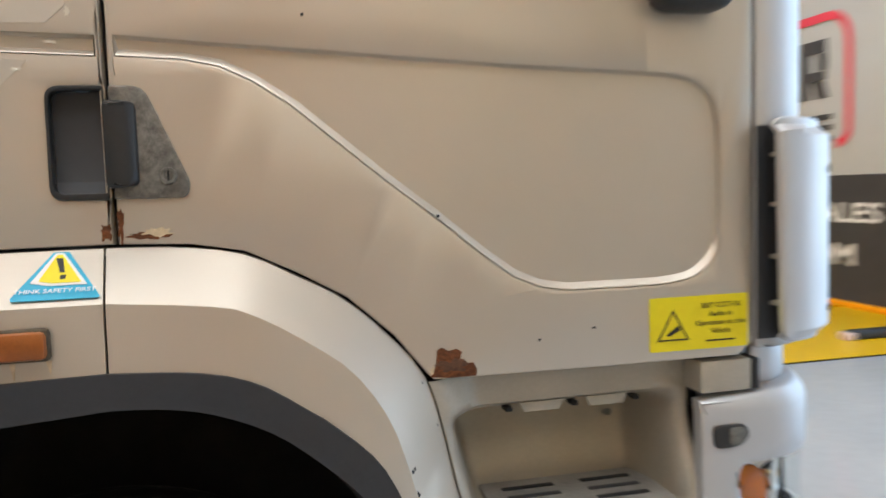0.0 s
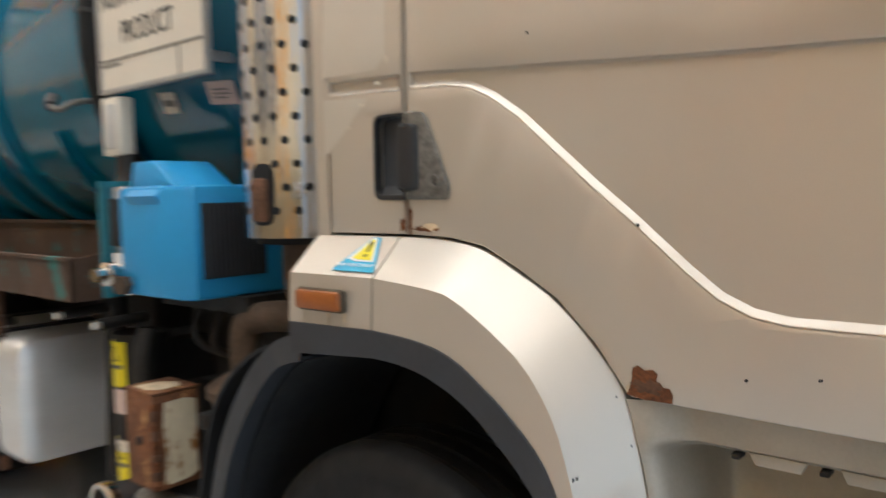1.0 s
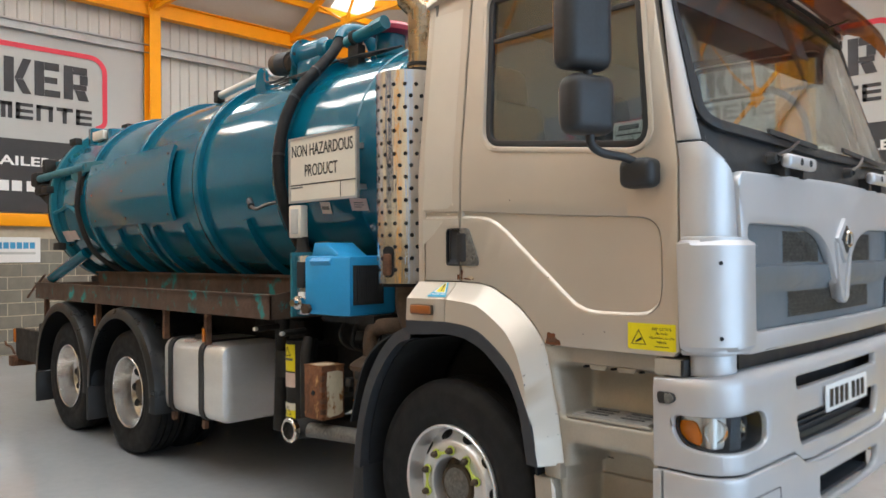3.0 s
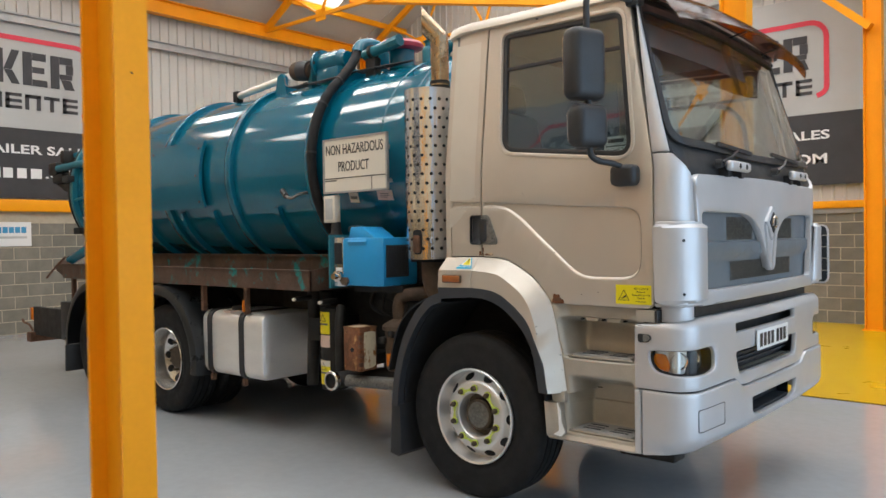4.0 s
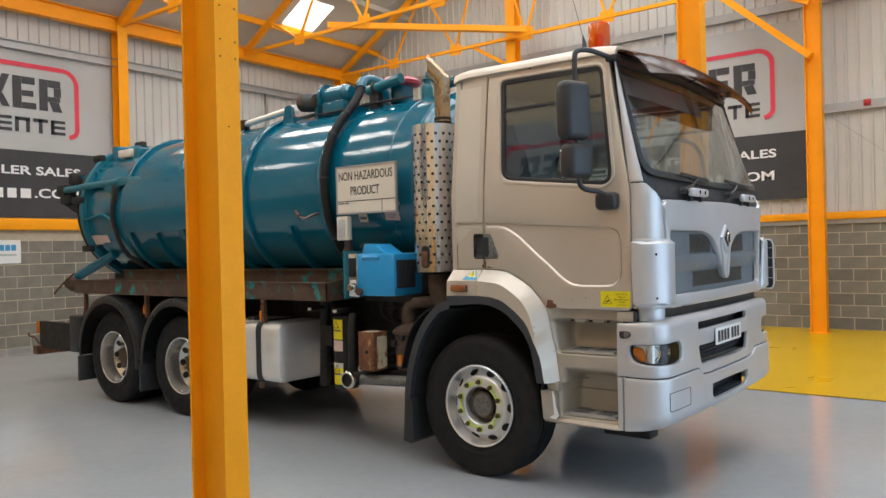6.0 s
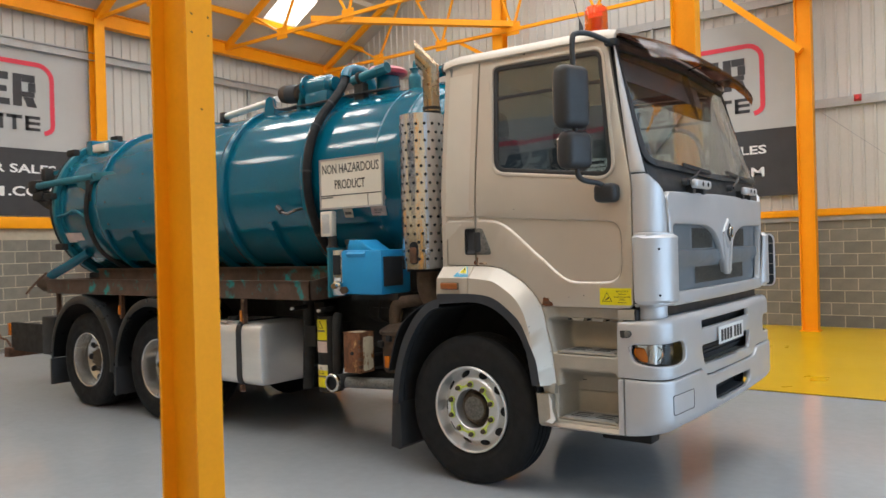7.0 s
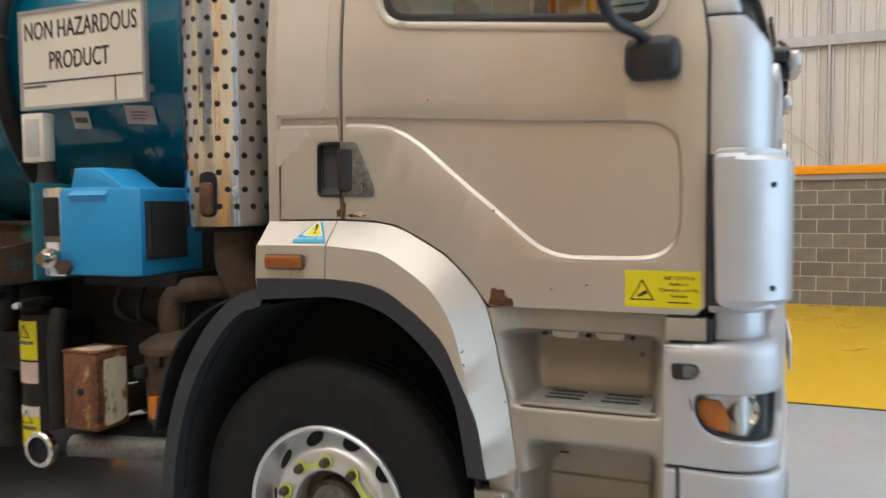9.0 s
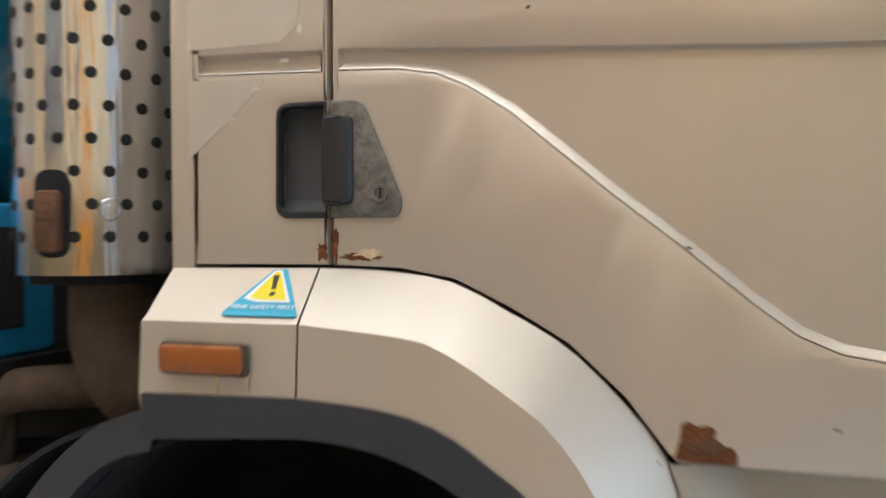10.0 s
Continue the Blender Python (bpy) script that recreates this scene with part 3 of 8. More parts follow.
# purlins under the lining
for i, f in enumerate((0.16, 0.36, 0.56, 0.76, 0.94)):
    for ridge, s in ((RIDGE_W, -1), (RIDGE_W, 1), (RIDGE_E, -1)):
        x = ridge + s * half * (1 - f)
        z = EAVE + SLOPE * half * f - 0.07
        bm = bmesh.new()
        box(bm, x - 0.035, x + 0.035, YS, YG - 0.05, z - 0.08, z + 0.05)
        solid("purlin", bm, M_ORANGE if s < 0 and ridge == RIDGE_W and i == 0 else M_ROOF, "long roof purlin under the lining sheets", "purlin", kind="structure", smooth=0)
# wind bracing
for a, b, w in (((-8.9, 7.15, 6.6), (-5.75, 10.5, 6.6), 0.16), ((0.1, 10.3, 4.95), (-1.5, 10.35, 6.4), 0.15), ((-6.4, 10.45, 5.9), (-7.3, 10.4, 6.45), 0.1), ((XW + 0.3, 3.96, 6.45), (XW + 2.4, 3.96, 7.7), 0.16), ((0.1, 10.3, 5.9), (-1.0, 10.35, 6.45), 0.1)):
    solid("wind_brace", bar(bmesh.new(), a, b, w, w * 0.8), M_ORANGE, "orange painted steel brace of the roof frame", "brace", kind="structure", smooth=0)


# ---- banners ----
def banner(m, scale=1.0, bottom=2.47, name="wall_banner"):
    """Printed fabric, right edge at the origin of m, running to -x of m, facing -y of m; heights are true for scale 1."""
    t = thing(name, "large grey and charcoal printed company banner with a red bracket", "banner", "wall banners")
    S = m @ Matrix.Translation((0, 0, bottom)) @ Matrix.Diagonal((scale, 1, scale, 1)) @ Matrix.Translation((0, 0, -2.47))

    def sheet(name, x0, x1, z0, z1, d, material, wave=0.0):
        bm = bmesh.new()
        nx = max(1, int((x1 - x0) / 0.15))
        cols = []
        for i in range(nx + 1):
            x = x0 + (x1 - x0) * i / nx
            w = wave * (math.sin(x * 2.1) + 0.6 * math.sin(x * 5.3 + 1))
            cols.append([bm.verts.new(S @ Vector((x, d - e + w, z))) for z, e in ((z0, 0), (z1, 0))])
        for A, B in zip(cols, cols[1:]):
            bm.faces.new((A[0], B[0], B[1], A[1]))
        bm.normal_update()
        bmesh.ops.solidify(bm, geom=bm.faces[:], thickness=0.004)
        return part(name, bm, material, t)

    W = 5.25
    sheet("grey_field", -W, 0, 3.75, 5.85, 0, M_BAN_G)
    sheet("charcoal_field", -W, 0, 2.47, 3.748, 0, M_BAN_K)

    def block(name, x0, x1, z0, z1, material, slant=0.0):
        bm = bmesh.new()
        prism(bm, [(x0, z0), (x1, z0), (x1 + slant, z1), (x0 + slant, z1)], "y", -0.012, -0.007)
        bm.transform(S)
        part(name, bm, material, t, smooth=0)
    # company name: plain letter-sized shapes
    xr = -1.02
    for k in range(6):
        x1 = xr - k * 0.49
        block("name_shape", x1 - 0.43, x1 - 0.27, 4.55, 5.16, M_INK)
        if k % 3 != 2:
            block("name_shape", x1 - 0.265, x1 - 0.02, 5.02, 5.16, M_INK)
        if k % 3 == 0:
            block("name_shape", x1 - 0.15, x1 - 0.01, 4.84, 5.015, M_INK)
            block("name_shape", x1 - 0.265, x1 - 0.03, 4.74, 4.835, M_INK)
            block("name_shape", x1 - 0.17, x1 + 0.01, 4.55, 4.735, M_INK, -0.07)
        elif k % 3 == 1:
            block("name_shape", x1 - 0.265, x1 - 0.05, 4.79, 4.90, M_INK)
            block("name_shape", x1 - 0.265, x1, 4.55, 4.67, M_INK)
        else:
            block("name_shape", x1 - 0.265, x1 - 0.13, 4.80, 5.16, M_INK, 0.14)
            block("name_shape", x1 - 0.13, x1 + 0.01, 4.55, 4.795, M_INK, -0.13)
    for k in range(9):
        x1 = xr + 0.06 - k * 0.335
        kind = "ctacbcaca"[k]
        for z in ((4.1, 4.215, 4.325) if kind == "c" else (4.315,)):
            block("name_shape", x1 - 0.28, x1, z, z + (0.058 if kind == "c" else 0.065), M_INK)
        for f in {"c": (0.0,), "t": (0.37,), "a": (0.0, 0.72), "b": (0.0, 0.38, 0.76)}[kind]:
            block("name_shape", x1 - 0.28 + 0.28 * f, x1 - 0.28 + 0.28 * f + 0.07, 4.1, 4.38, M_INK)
    # red bracket: top bar, round corner, short right side
    bm = bmesh.new()
    line = [(-4.3, 4.45), (-4.3, 5.1)] + [(-4.3 + 0.28 - 0.28 * math.cos(a), 5.1 + 0.28 * math.sin(a)) for a in frange(0, math.pi / 2, 6)][1:] + [(-1.0, 5.38)]
    line += [(-1.0 + 0.28 * math.sin(a), 5.1 + 0.28 * math.cos(a)) for a in frange(0, math.pi / 2, 6)][1:] + [(-0.72, 4.22)]
    line += [(-0.94 + 0.22 * math.cos(a), 4.22 - 0.16 * math.sin(a)) for a in frange(0, math.pi / 2.4, 4)][1:]
    prev = None
    for i, p in enumerate(line):
        a, b = Vector(line[max(i - 1, 0)]), Vector(line[min(i + 1, len(line) - 1)])
        d = (b - a).normalized()
        nrm = Vector((-d.y, d.x)) * 0.045
        pair = [bm.verts.new(S @ Vector((p[0] + s * nrm.x, -0.010, p[1] + s * nrm.y))) for s in (-1, 1)]
        if prev:
            bm.faces.new((prev[0], prev[1], pair[1], pair[0]))
        prev = pair
    bm.normal_update()
    bmesh.ops.solidify(bm, geom=bm.faces[:], thickness=0.003)
    part("red_bracket", bm, M_RED, t, smooth=0)
    lettering("lettering", "TRUCK & TRAILER SALES", 0.225 * scale, S @ facing(-2.55, -0.009, 3.36, 0), M_WHITE, t, width=3.75 * scale, bold=0.022, label="white capital lettering")
    lettering("lettering", ".COM", 0.25 * scale, S @ facing(-1.15, -0.009, 2.93, 0), M_WHITE, t, width=0.86 * scale, bold=0.022, label="white capital lettering")
    for k in range(13):
        x1 = -1.65 - k * 0.235
        block("address_bar", x1 - 0.19, x1 - (0.03 if k % 3 else 0.0), 2.84, 3.02, M_WHITE)
    return t


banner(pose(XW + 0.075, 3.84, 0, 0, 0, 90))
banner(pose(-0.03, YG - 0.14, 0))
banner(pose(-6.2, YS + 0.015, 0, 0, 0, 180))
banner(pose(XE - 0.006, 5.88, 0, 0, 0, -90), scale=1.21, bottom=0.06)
solid("orange_plinth_rail", boxes((XE - 0.09, XE - 0.012, DOOR_Y1, YG - 0.12, 0.0, 0.06), bevel=0.006), M_ORANGE, "orange painted rail at the foot of the wall", "rail", kind="structure")

# ---- the tanker truck: cab ----
# Truck axes: x forward from the front axle, y inwards from the door skin, z up from the floor.
YC, W = 1.17, 2.34
truck = thing("tanker_truck", "silver three-axle lorry with a teal vacuum tank, rusty and worn", "truck")


def lean(z):
    return 0.115 * ((z - 1.9) ** 2 / 0.6 if 1.9 < z < 2.2 else max(0.0, z - 2.05))


PROUD = 0.029                           # the near cab side swells this far towards the front


def swell(x):
    f = min(1.0, max(0.0, (x - 0.1) / 1.05))
    return PROUD * f * f * (3 - 2 * f)


def near_side(x, z, d):
    return (x, lean(z) + d - swell(x), z)


def far_side(x, z, d):
    return (x, W - lean(z) - d, z)


A0, RX, RY = 0.035, 0.125, 0.12
A1 = A0 + 0.192
UC = A1 + YC - RY                       # u at the middle of the front
UE = 2 * UC


def front(u, z, d, rake=0.20):
    """The wrapped front: u runs from the near door edge round the corner and across to the far door edge."""
    far = u > UC
    if far:
        u = UE - u
    if u < A0:
        x, y, nx, ny = 1.235 + u, 0.0, 0.0, 1.0
    elif u < A1:
        a = (u - A0) / (A1 - A0) * math.pi / 2
        x, y = 1.27 + RX * math.sin(a), RY - RY * math.cos(a)
        nx, ny = -math.sin(a), math.cos(a)
    else:
        y = RY + u - A1
        x, nx, ny = 1.395 + 0.03 * (1 - ((y - YC) / (YC - RY)) ** 2), -1.0, 0.0
    k = max(0.0, z - 2.0)
    x -= rake * k * min(1.0, max(0.0, u + 0.05) / 0.2) + (0.10 * k if u < A0 else 0.10 * k)
    y += lean(z)
    if rake and not far:
        y -= PROUD * (1 - min(1.0, max(0.0, (u - A1) / 0.4)))
    x, y = x + nx * d, y + ny * d
    return (x, W - y if far else y, z)


def uy(y):
    """u on the front at a given y."""
    return A1 + y - RY if y <= YC else UE - (A1 + (W - y) - RY)


FU = frange(-0.12, A0, 2) + frange(A0, A1, 8)[1:] + frange(A1, UE - A1, 10)[1:] + frange(UE - A1, UE - A0, 8)[1:]
ZS = sorted(set(round(z, 3) for z in frange(1.2, 3.0, 9) + [1.9, 1.95, 2.05, 2.1, 2.15]))


def round_poly(pts, r, n=4):
    """Rounds the corners of a polygon."""
    out = []
    P = [Vector(p) for p in pts]
    rs = r if isinstance(r, (list, tuple)) else [r] * len(P)
    for i, p in enumerate(P):
        a, b = P[i - 1] - p, P[(i + 1) % len(P)] - p
        q = min(rs[i], a.length * 0.48, b.length * 0.48)
        s, e = p + a.normalized() * q, p + b.normalized() * q
        out += [tuple(s * (1 - t) ** 2 + p * 2 * t * (1 - t) + e * t * t) for t in frange(0, 1, n)]
    return out


def inset(loop, d):
    """Moves a loop inwards by d."""
    P = [Vector(p) for p in loop]
    area = sum(P[i - 1].x * P[i].y - P[i].x * P[i - 1].y for i in range(len(P)))
    s = 1 if area > 0 else -1
    out = []
    for i, p in enumerate(P):
        t = (P[(i + 1) % len(P)] - P[i - 1]).normalized()
        out.append((p.x - s * t.y * d, p.y + s * t.x * d))
    return out


def recess(bm, loop, place, depth, slope):
    """A sunk field: sloping edge and flat floor."""
    wide, tight = inset(loop, slope), inset(loop, 0.003)
    inner = []
    for p, q, r in zip(loop, wide, tight):
        up = max(0.0, min(1.0, 1.4 * (q[1] - p[1]) / slope))
        inner.append((r[0] + (q[0] - r[0]) * up, r[1] + (q[1] - r[1]) * up))
    n = len(loop)
    rings = []
    for f, g in ((0, 0), (0.10, 0.03), (0.22, 0.12), (1, 1)):
        rings.append([bm.verts.new(place(p[0] + (r[0] - p[0]) * f, p[1] + (r[1] - p[1]) * f, depth * g)) for p, r in zip(loop, inner)])
    for a, c in zip(rings, rings[1:]):
        for i in range(n):
            bm.faces.new((a[i - 1], a[i], c[i], c[i - 1]))
    b = rings[-1]
    bmesh.ops.triangle_fill(bm, use_beauty=True, edges=[bm.edges.get((b[i - 1], b[i])) for i in range(n)])


# door
ARCH_CUT = [(0.2, 1.522), (0.285, 1.507), (0.372, 1.465), (0.455, 1.417), (0.534, 1.345), (0.591, 1.272)]
DOOR = [(0.087, 1.527)] + ARCH_CUT + [(0.603, 1.260), (1.205, 1.260), (1.232, 1.285), (1.233, 2.0), (1.220, 2.1), (1.115, 2.62), (1.085, 2.78), (1.068, 2.90), (1.045, 2.942), (0.99, 2.955), (0.17, 2.990), (0.11, 2.988), (0.089, 2.95)]
WIN = round_poly([(0.232, 2.165), (1.118, 2.062), (1.018, 2.87), (0.198, 2.893)], [0.09, 0.11, 0.06, 0.05], 6)
FIELD = [(0.10, 1.832), (0.20, 1.827), (0.26, 1.816), (0.31, 1.793), (0.375, 1.750), (0.53, 1.619), (0.61, 1.556), (0.70, 1.480), (0.755, 1.439), (0.805, 1.417), (0.86, 1.408), (1.05, 1.408), (1.115, 1.418), (1.155, 1.457), (1.165, 1.52), (1.165, 1.68), (1.155, 1.752), (1.115, 1.788), (1.05, 1.798), (0.75, 1.815), (0.42, 1.840), (0.10, 1.863)]
FIELD = FIELD[:11] + round_poly(FIELD, 0.06, 3)[44:76] + FIELD[19:]


def build_door(place, name, label):
    bm = panel(DOOR, [WIN, FIELD], place, 0.035, us=frange(0.2, 1.16, 8), vs=ZS, bevel=0.006)
    recess(bm, FIELD, place, 0.0108, 0.0125)
    d = part(name, bm, M_PAINT, truck, label)
    ring = panel(WIN, [inset(WIN, 0.028)], lambda u, v, e: place(u, v, e + 0.006), 0.03, vs=ZS, bevel=0.004)
    part("window_seal", ring, M_TRIM, d, "black rubber window seal")
    g = part("door_window", panel(inset(WIN, 0.02), [], lambda u, v, e: place(u, v, e + 0.018), 0.004, vs=ZS, bevel=0), M_GLASS, d, "clear tinted side window glass")
    g.visible_shadow = False
    part("window_rail", panel([(0.20, 2.660), (1.03, 2.660), (1.03, 2.682), (0.20, 2.682)], [], lambda u, v, e: place(u, v, e + 0.012), 0.012, bevel=0.002), M_TRIM, d, "black rail across the split side window")
    lip = panel([(p[0], p[1]) for p in inset(WIN, -0.026)], [inset(WIN, -0.004)], lambda u, v, e: place(u, v, e - 0.007), 0.008, vs=ZS, bevel=0.0035)
    part("window_surround", lip, M_PAINT, d)
    inner = panel(inset(DOOR, 0.03), [inset(WIN, -0.005)], lambda u, v, e: place(u, v, e + 0.06), 0.02, vs=ZS, bevel=0)
    part("inner_trim", inner, M_CABIN, d, "dark inner door trim")
    return d


door_near = build_door(near_side, "cab_door", "silver cab door with a sunk panel and rust at its lower corner")
door_far = build_door(far_side, "cab_door", "silver cab door on the far side")

# rear quarter panels, rear wall, roof
QUARTER = [(-0.163, 1.527), (0.0795, 1.527), (0.0795, 2.94), (0.10, 2.955), (-0.150, 2.960)]
BAND = [(-0.157, 1.840), (0.069, 1.832), (0.069, 1.863), (-0.157, 1.870)]
for place in (near_side, far_side):
    bm = panel(QUARTER, [BAND, round_poly([(-0.007, 1.606), (0.076, 1.606), (0.076, 1.781), (-0.006, 1.781)], [0.018, 0.003, 0.003, 0.018])], place, 0.03, vs=ZS, bevel=0.006)
    recess(bm, BAND, place, 0.012, 0.0095)
    q = part("quarter_panel", bm, M_PAINT, truck, "silver rear quarter panel with a flaking paint patch")
    if place is near_side:
        quarter_near = q
bm = bmesh.new()
prism(bm, [(0.0, 1.5), (0.0, 2.05), (0.105, 2.975), (W - 0.105, 2.975), (W, 2.05), (W, 1.5)], "x", -0.21, -0.1645, bevel=0.006)
part("rear_wall", bm, M_PAINT, truck)


def roof_section(x):
    drop = 0.0 if x < 0.95 else 0.9 * (x - 0.95) ** 2
    drop += 0.0 if x > -0.08 else 3.0 * (x + 0.08) ** 2
    half_y = [(0.1035, 2.937), (0.1055, 2.949), (0.110, 2.960), (0.1175, 2.970), (0.129, 2.978), (0.147, 2.9835), (0.22, 2.990), (0.6, 3.000), (YC, 3.006)]
    pts = [(y - swell(x) * (1 - y / YC), z) for y, z in half_y] + [(W - y, z) for y, z in half_y[-2::-1]]
    return [(x, y, z + 0.018 * (0.8 - x) - drop * (1 if 3 < i < len(pts) - 4 else 0.6)) for i, (y, z) in enumerate(pts)]


bm = bmesh.new()
rows_ = [[bm.verts.new(p) for p in roof_section(x)] for x in (-0.21, -0.19, -0.165, -0.13, -0.08, 0.1, 0.4, 0.7, 0.95, 1.05, 1.12)]
for A, B in zip(rows_, rows_[1:]):
    for i in range(len(A) - 1):
        bm.faces.new((A[i], A[i + 1], B[i + 1], B[i]))
bm.normal_update()
bmesh.ops.solidify(bm, geom=bm.faces[:], thickness=0.03)
part("roof", bm, M_PAINT, truck)
roof = truck.children[-1]
for dx, dz in ((0.45, 0.0), (0.475, 0.014), (0.51, 0.006)):
    part("roof_bolt_hole", lathe(bmesh.new(), [(0, 0), (0, 0.011), (0.004, 0.008), (0.004, 0)], pose(dx, 0.1015 - swell(dx), 2.948 + dz, 0, 0, -90), 10), M_HOLE, roof)

# front corner posts beside the windscreen, corner panels under them
for side in (0, 1):
    flip = (lambda u: u) if side == 0 else (lambda u: UE - u)
    place = lambda u, v, d: front(flip(u), v, d)
    post_ = panel([(0.004, 2.075), (0.105, 2.075), (0.095, 2.935), (0.0, 2.935)], [], place, 0.03, us=FU, vs=ZS, bevel=0.006)
    part("windscreen_pillar", post_, M_SILVER, truck)
    corner = panel(round_poly([(0.004, 1.27), (0.30, 1.27), (0.24, 1.90), (0.23, 1.950), (0.19, 1.985), (0.15, 2.03), (0.115, 2.068), (0.004, 2.068)], [0.01, 0.01, 0.05, 0.02, 0.08, 0.08, 0.02, 0.005]), [], place, 0.03, us=FU, vs=ZS, bevel=0.006)
    part("corner_panel", corner, M_SILVER, truck)
    defl = part("air_deflector", panel(round_poly([(0.026, 1.285), (0.335, 1.275), (0.300, 1.71), (0.016, 1.715)], [0.04, 0.05, 0.05, 0.03]), [], lambda u, v, d: front(flip(u), v, d - 0.055 + 0.03 * max(0, (u - 0.25) / 0.08) ** 2 + (0.02 if v > 1.69 or v < 1.30 else 0)), 0.014, us=FU + [0.26, 0.285, 0.31], vs=[1.29, 1.31, 1.5, 1.68, 1.70], bevel=0.006), M_SILVER, truck, "silver wrap-around corner air deflector")
    for z in (1.36, 1.45, 1.55, 1.645):
        rib = bmesh.new()
        a = [rib.verts.new(front(flip(u), z + dz, -dd)) for dz in (-0.004, 0.004) for u, dd in ((0.032, 0.0), (0.032, 0.04), (0.13, 0.04), (0.13, 0.0))]
        rib.faces.new(a[:4])
        rib.faces.new(a[4:][::-1])
        for i in range(4):
            rib.faces.new((a[i], a[4 + i], a[4 + (i + 1) % 4], a[(i + 1) % 4]))
        part("deflector_rib", rib, M_PAINT2, defl)
    back = panel([(0.006, 1.29), (0.21, 1.29), (0.21, 1.70), (0.006, 1.70)], [], lambda u, v, d: front(flip(u), v, d - 0.006), 0.005, us=FU, bevel=0)
    part("deflector_backing", back, M_FLARE, defl)
    for z in (1.342, 1.615):
        px_, py_, pz_ = front(flip(0.133), z, -0.056)
        part("screw", lathe(bmesh.new(), [(0, 0), (0, 0.008), (0.002, 0.008), (0.002, 0.005), (0.001, 0)], Matrix.Translation((px_, py_, pz_)) @ pose(0, 0, 0, 0, 0, -45 if side == 0 else 45), 10), M_HOLE, defl)
    if side == 0:
        defl_near = defl

# open rear of the far deflector: a looped edge with ribs before a dark hollow
VANE = round_poly([(1.26, 1.265), (1.44, 1.265), (1.462, 1.30), (1.462, 1.66), (1.44, 1.70), (1.26, 1.70)], 0.03)
vane = part("deflector_vane", panel(VANE, [inset(VANE, 0.011)], lambda u, v, d: (u, W + 0.062 - d, v), 0.02, bevel=0.004), M_SILVER, defl, "bright looped edge of the corner deflector")
part("vane_hollow", panel(inset(VANE, 0.006), [], lambda u, v, d: (u, W + 0.066 - d, v), 0.003, bevel=0), M_FLARE, vane, "dark inside of the deflector")
for z in (1.36, 1.45, 1.535, 1.62):
    part("vane_rib", boxes((1.27, 1.456, W + 0.03, W + 0.062, z - 0.003, z + 0.003)), M_PAINT2, vane, smooth=0)

# front panel, grille, emblem
bonnet = panel(round_poly([(uy(0.20), 1.265), (uy(W - 0.20), 1.265), (uy(W - 0.135), 1.93), (uy(W - 0.17), 1.962), (uy(YC), 1.975), (uy(0.17), 1.962), (uy(0.135), 1.93)], [0.01, 0.01, 0.03, 0.05, 0.2, 0.05, 0.03]),
               [round_poly([(uy(0.26), 1.345), (uy(W - 0.26), 1.345), (uy(W - 0.20), 1.765), (uy(2 * YC - 0.76), 1.760), (uy(2 * YC - 0.94), 1.715), (uy(2 * YC - 1.06), 1.60), (uy(YC + 0.03), 1.43), (uy(YC - 0.03), 1.43), (uy(1.06), 1.60), (uy(0.94), 1.715), (uy(0.76), 1.760), (uy(0.20), 1.765)], [0.03, 0.03, 0.04, 0.12, 0.1, 0.1, 0.02, 0.02, 0.1, 0.1, 0.12, 0.04])],
               lambda u, v, d: front(u, v, d - 0.012), 0.04, us=FU, vs=ZS, bevel=0.009)
bonnet_ob = part("bonnet_panel", bonnet, M_SILVER, truck, "silver front access panel with an eyebrow edge")
bm = panel([(uy(0.19), 1.33), (uy(W - 0.19), 1.33), (uy(W - 0.19), 1.79), (uy(0.19), 1.79)],
           [[(uy(0.69), 1.385), (uy(W - 0.69), 1.385), (uy(W - 0.65), 1.478), (uy(0.65), 1.478)], round_poly([(uy(0.60), 1.62), (uy(0.97), 1.62), (uy(0.86), 1.70), (uy(0.72), 1.735), (uy(0.60), 1.735)], 0.03), round_poly([(uy(W - 0.60), 1.735), (uy(W - 0.72), 1.735), (uy(W - 0.86), 1.70), (uy(W - 0.97), 1.62), (uy(W - 0.60), 1.62)], 0.03)],
           lambda u, v, d: front(u, v, d + 0.012 + (0.025 if v < 1.51 else 0.0) * min(1, max(0, (1.53 - v) / 0.03)) + (0.02 if v > 1.60 else 0)), 0.02, us=FU, vs=[1.36, 1.48, 1.505, 1.53, 1.595, 1.605, 1.7], bevel=0.006)
grille = part("grille_panel", bm, M_GRILLE, truck, "blue-grey plastic grille panel with mesh vents")


def mesh_vent(y0, y1, z0, z1, step=0.018):
    bm = bmesh.new()
    n = int((y1 - y0) / step)
    for i in range(n + 1):
        y = y0 + (y1 - y0) * i / n
        bar(bm, front(uy(y), z0, 0.03), front(uy(y), z1, 0.03), 0.004, 0.004)
    n = int((z1 - z0) / 0.016)
    for i in range(n + 1):
        z = z0 + (z1 - z0) * i / n
        for a, b in ((y0, (y0 + y1) / 2), ((y0 + y1) / 2, y1)):
            bar(bm, front(uy(a), z, 0.034), front(uy(b), z, 0.034), 0.005, 0.004)
    part("mesh_vent", bm, M_PAD, grille, "fine grey vent mesh", smooth=0)
    part("vent_backing", panel([(uy(y0), z0), (uy(y1), z0), (uy(y1), z1), (uy(y0), z1)], [], lambda u, v, d: front(u, v, d + 0.055), 0.004, us=FU, bevel=0), M_TRIM, grille)


mesh_vent(0.64, W - 0.64, 1.38, 1.485)
mesh_vent(0.59, 0.97, 1.61, 1.74)
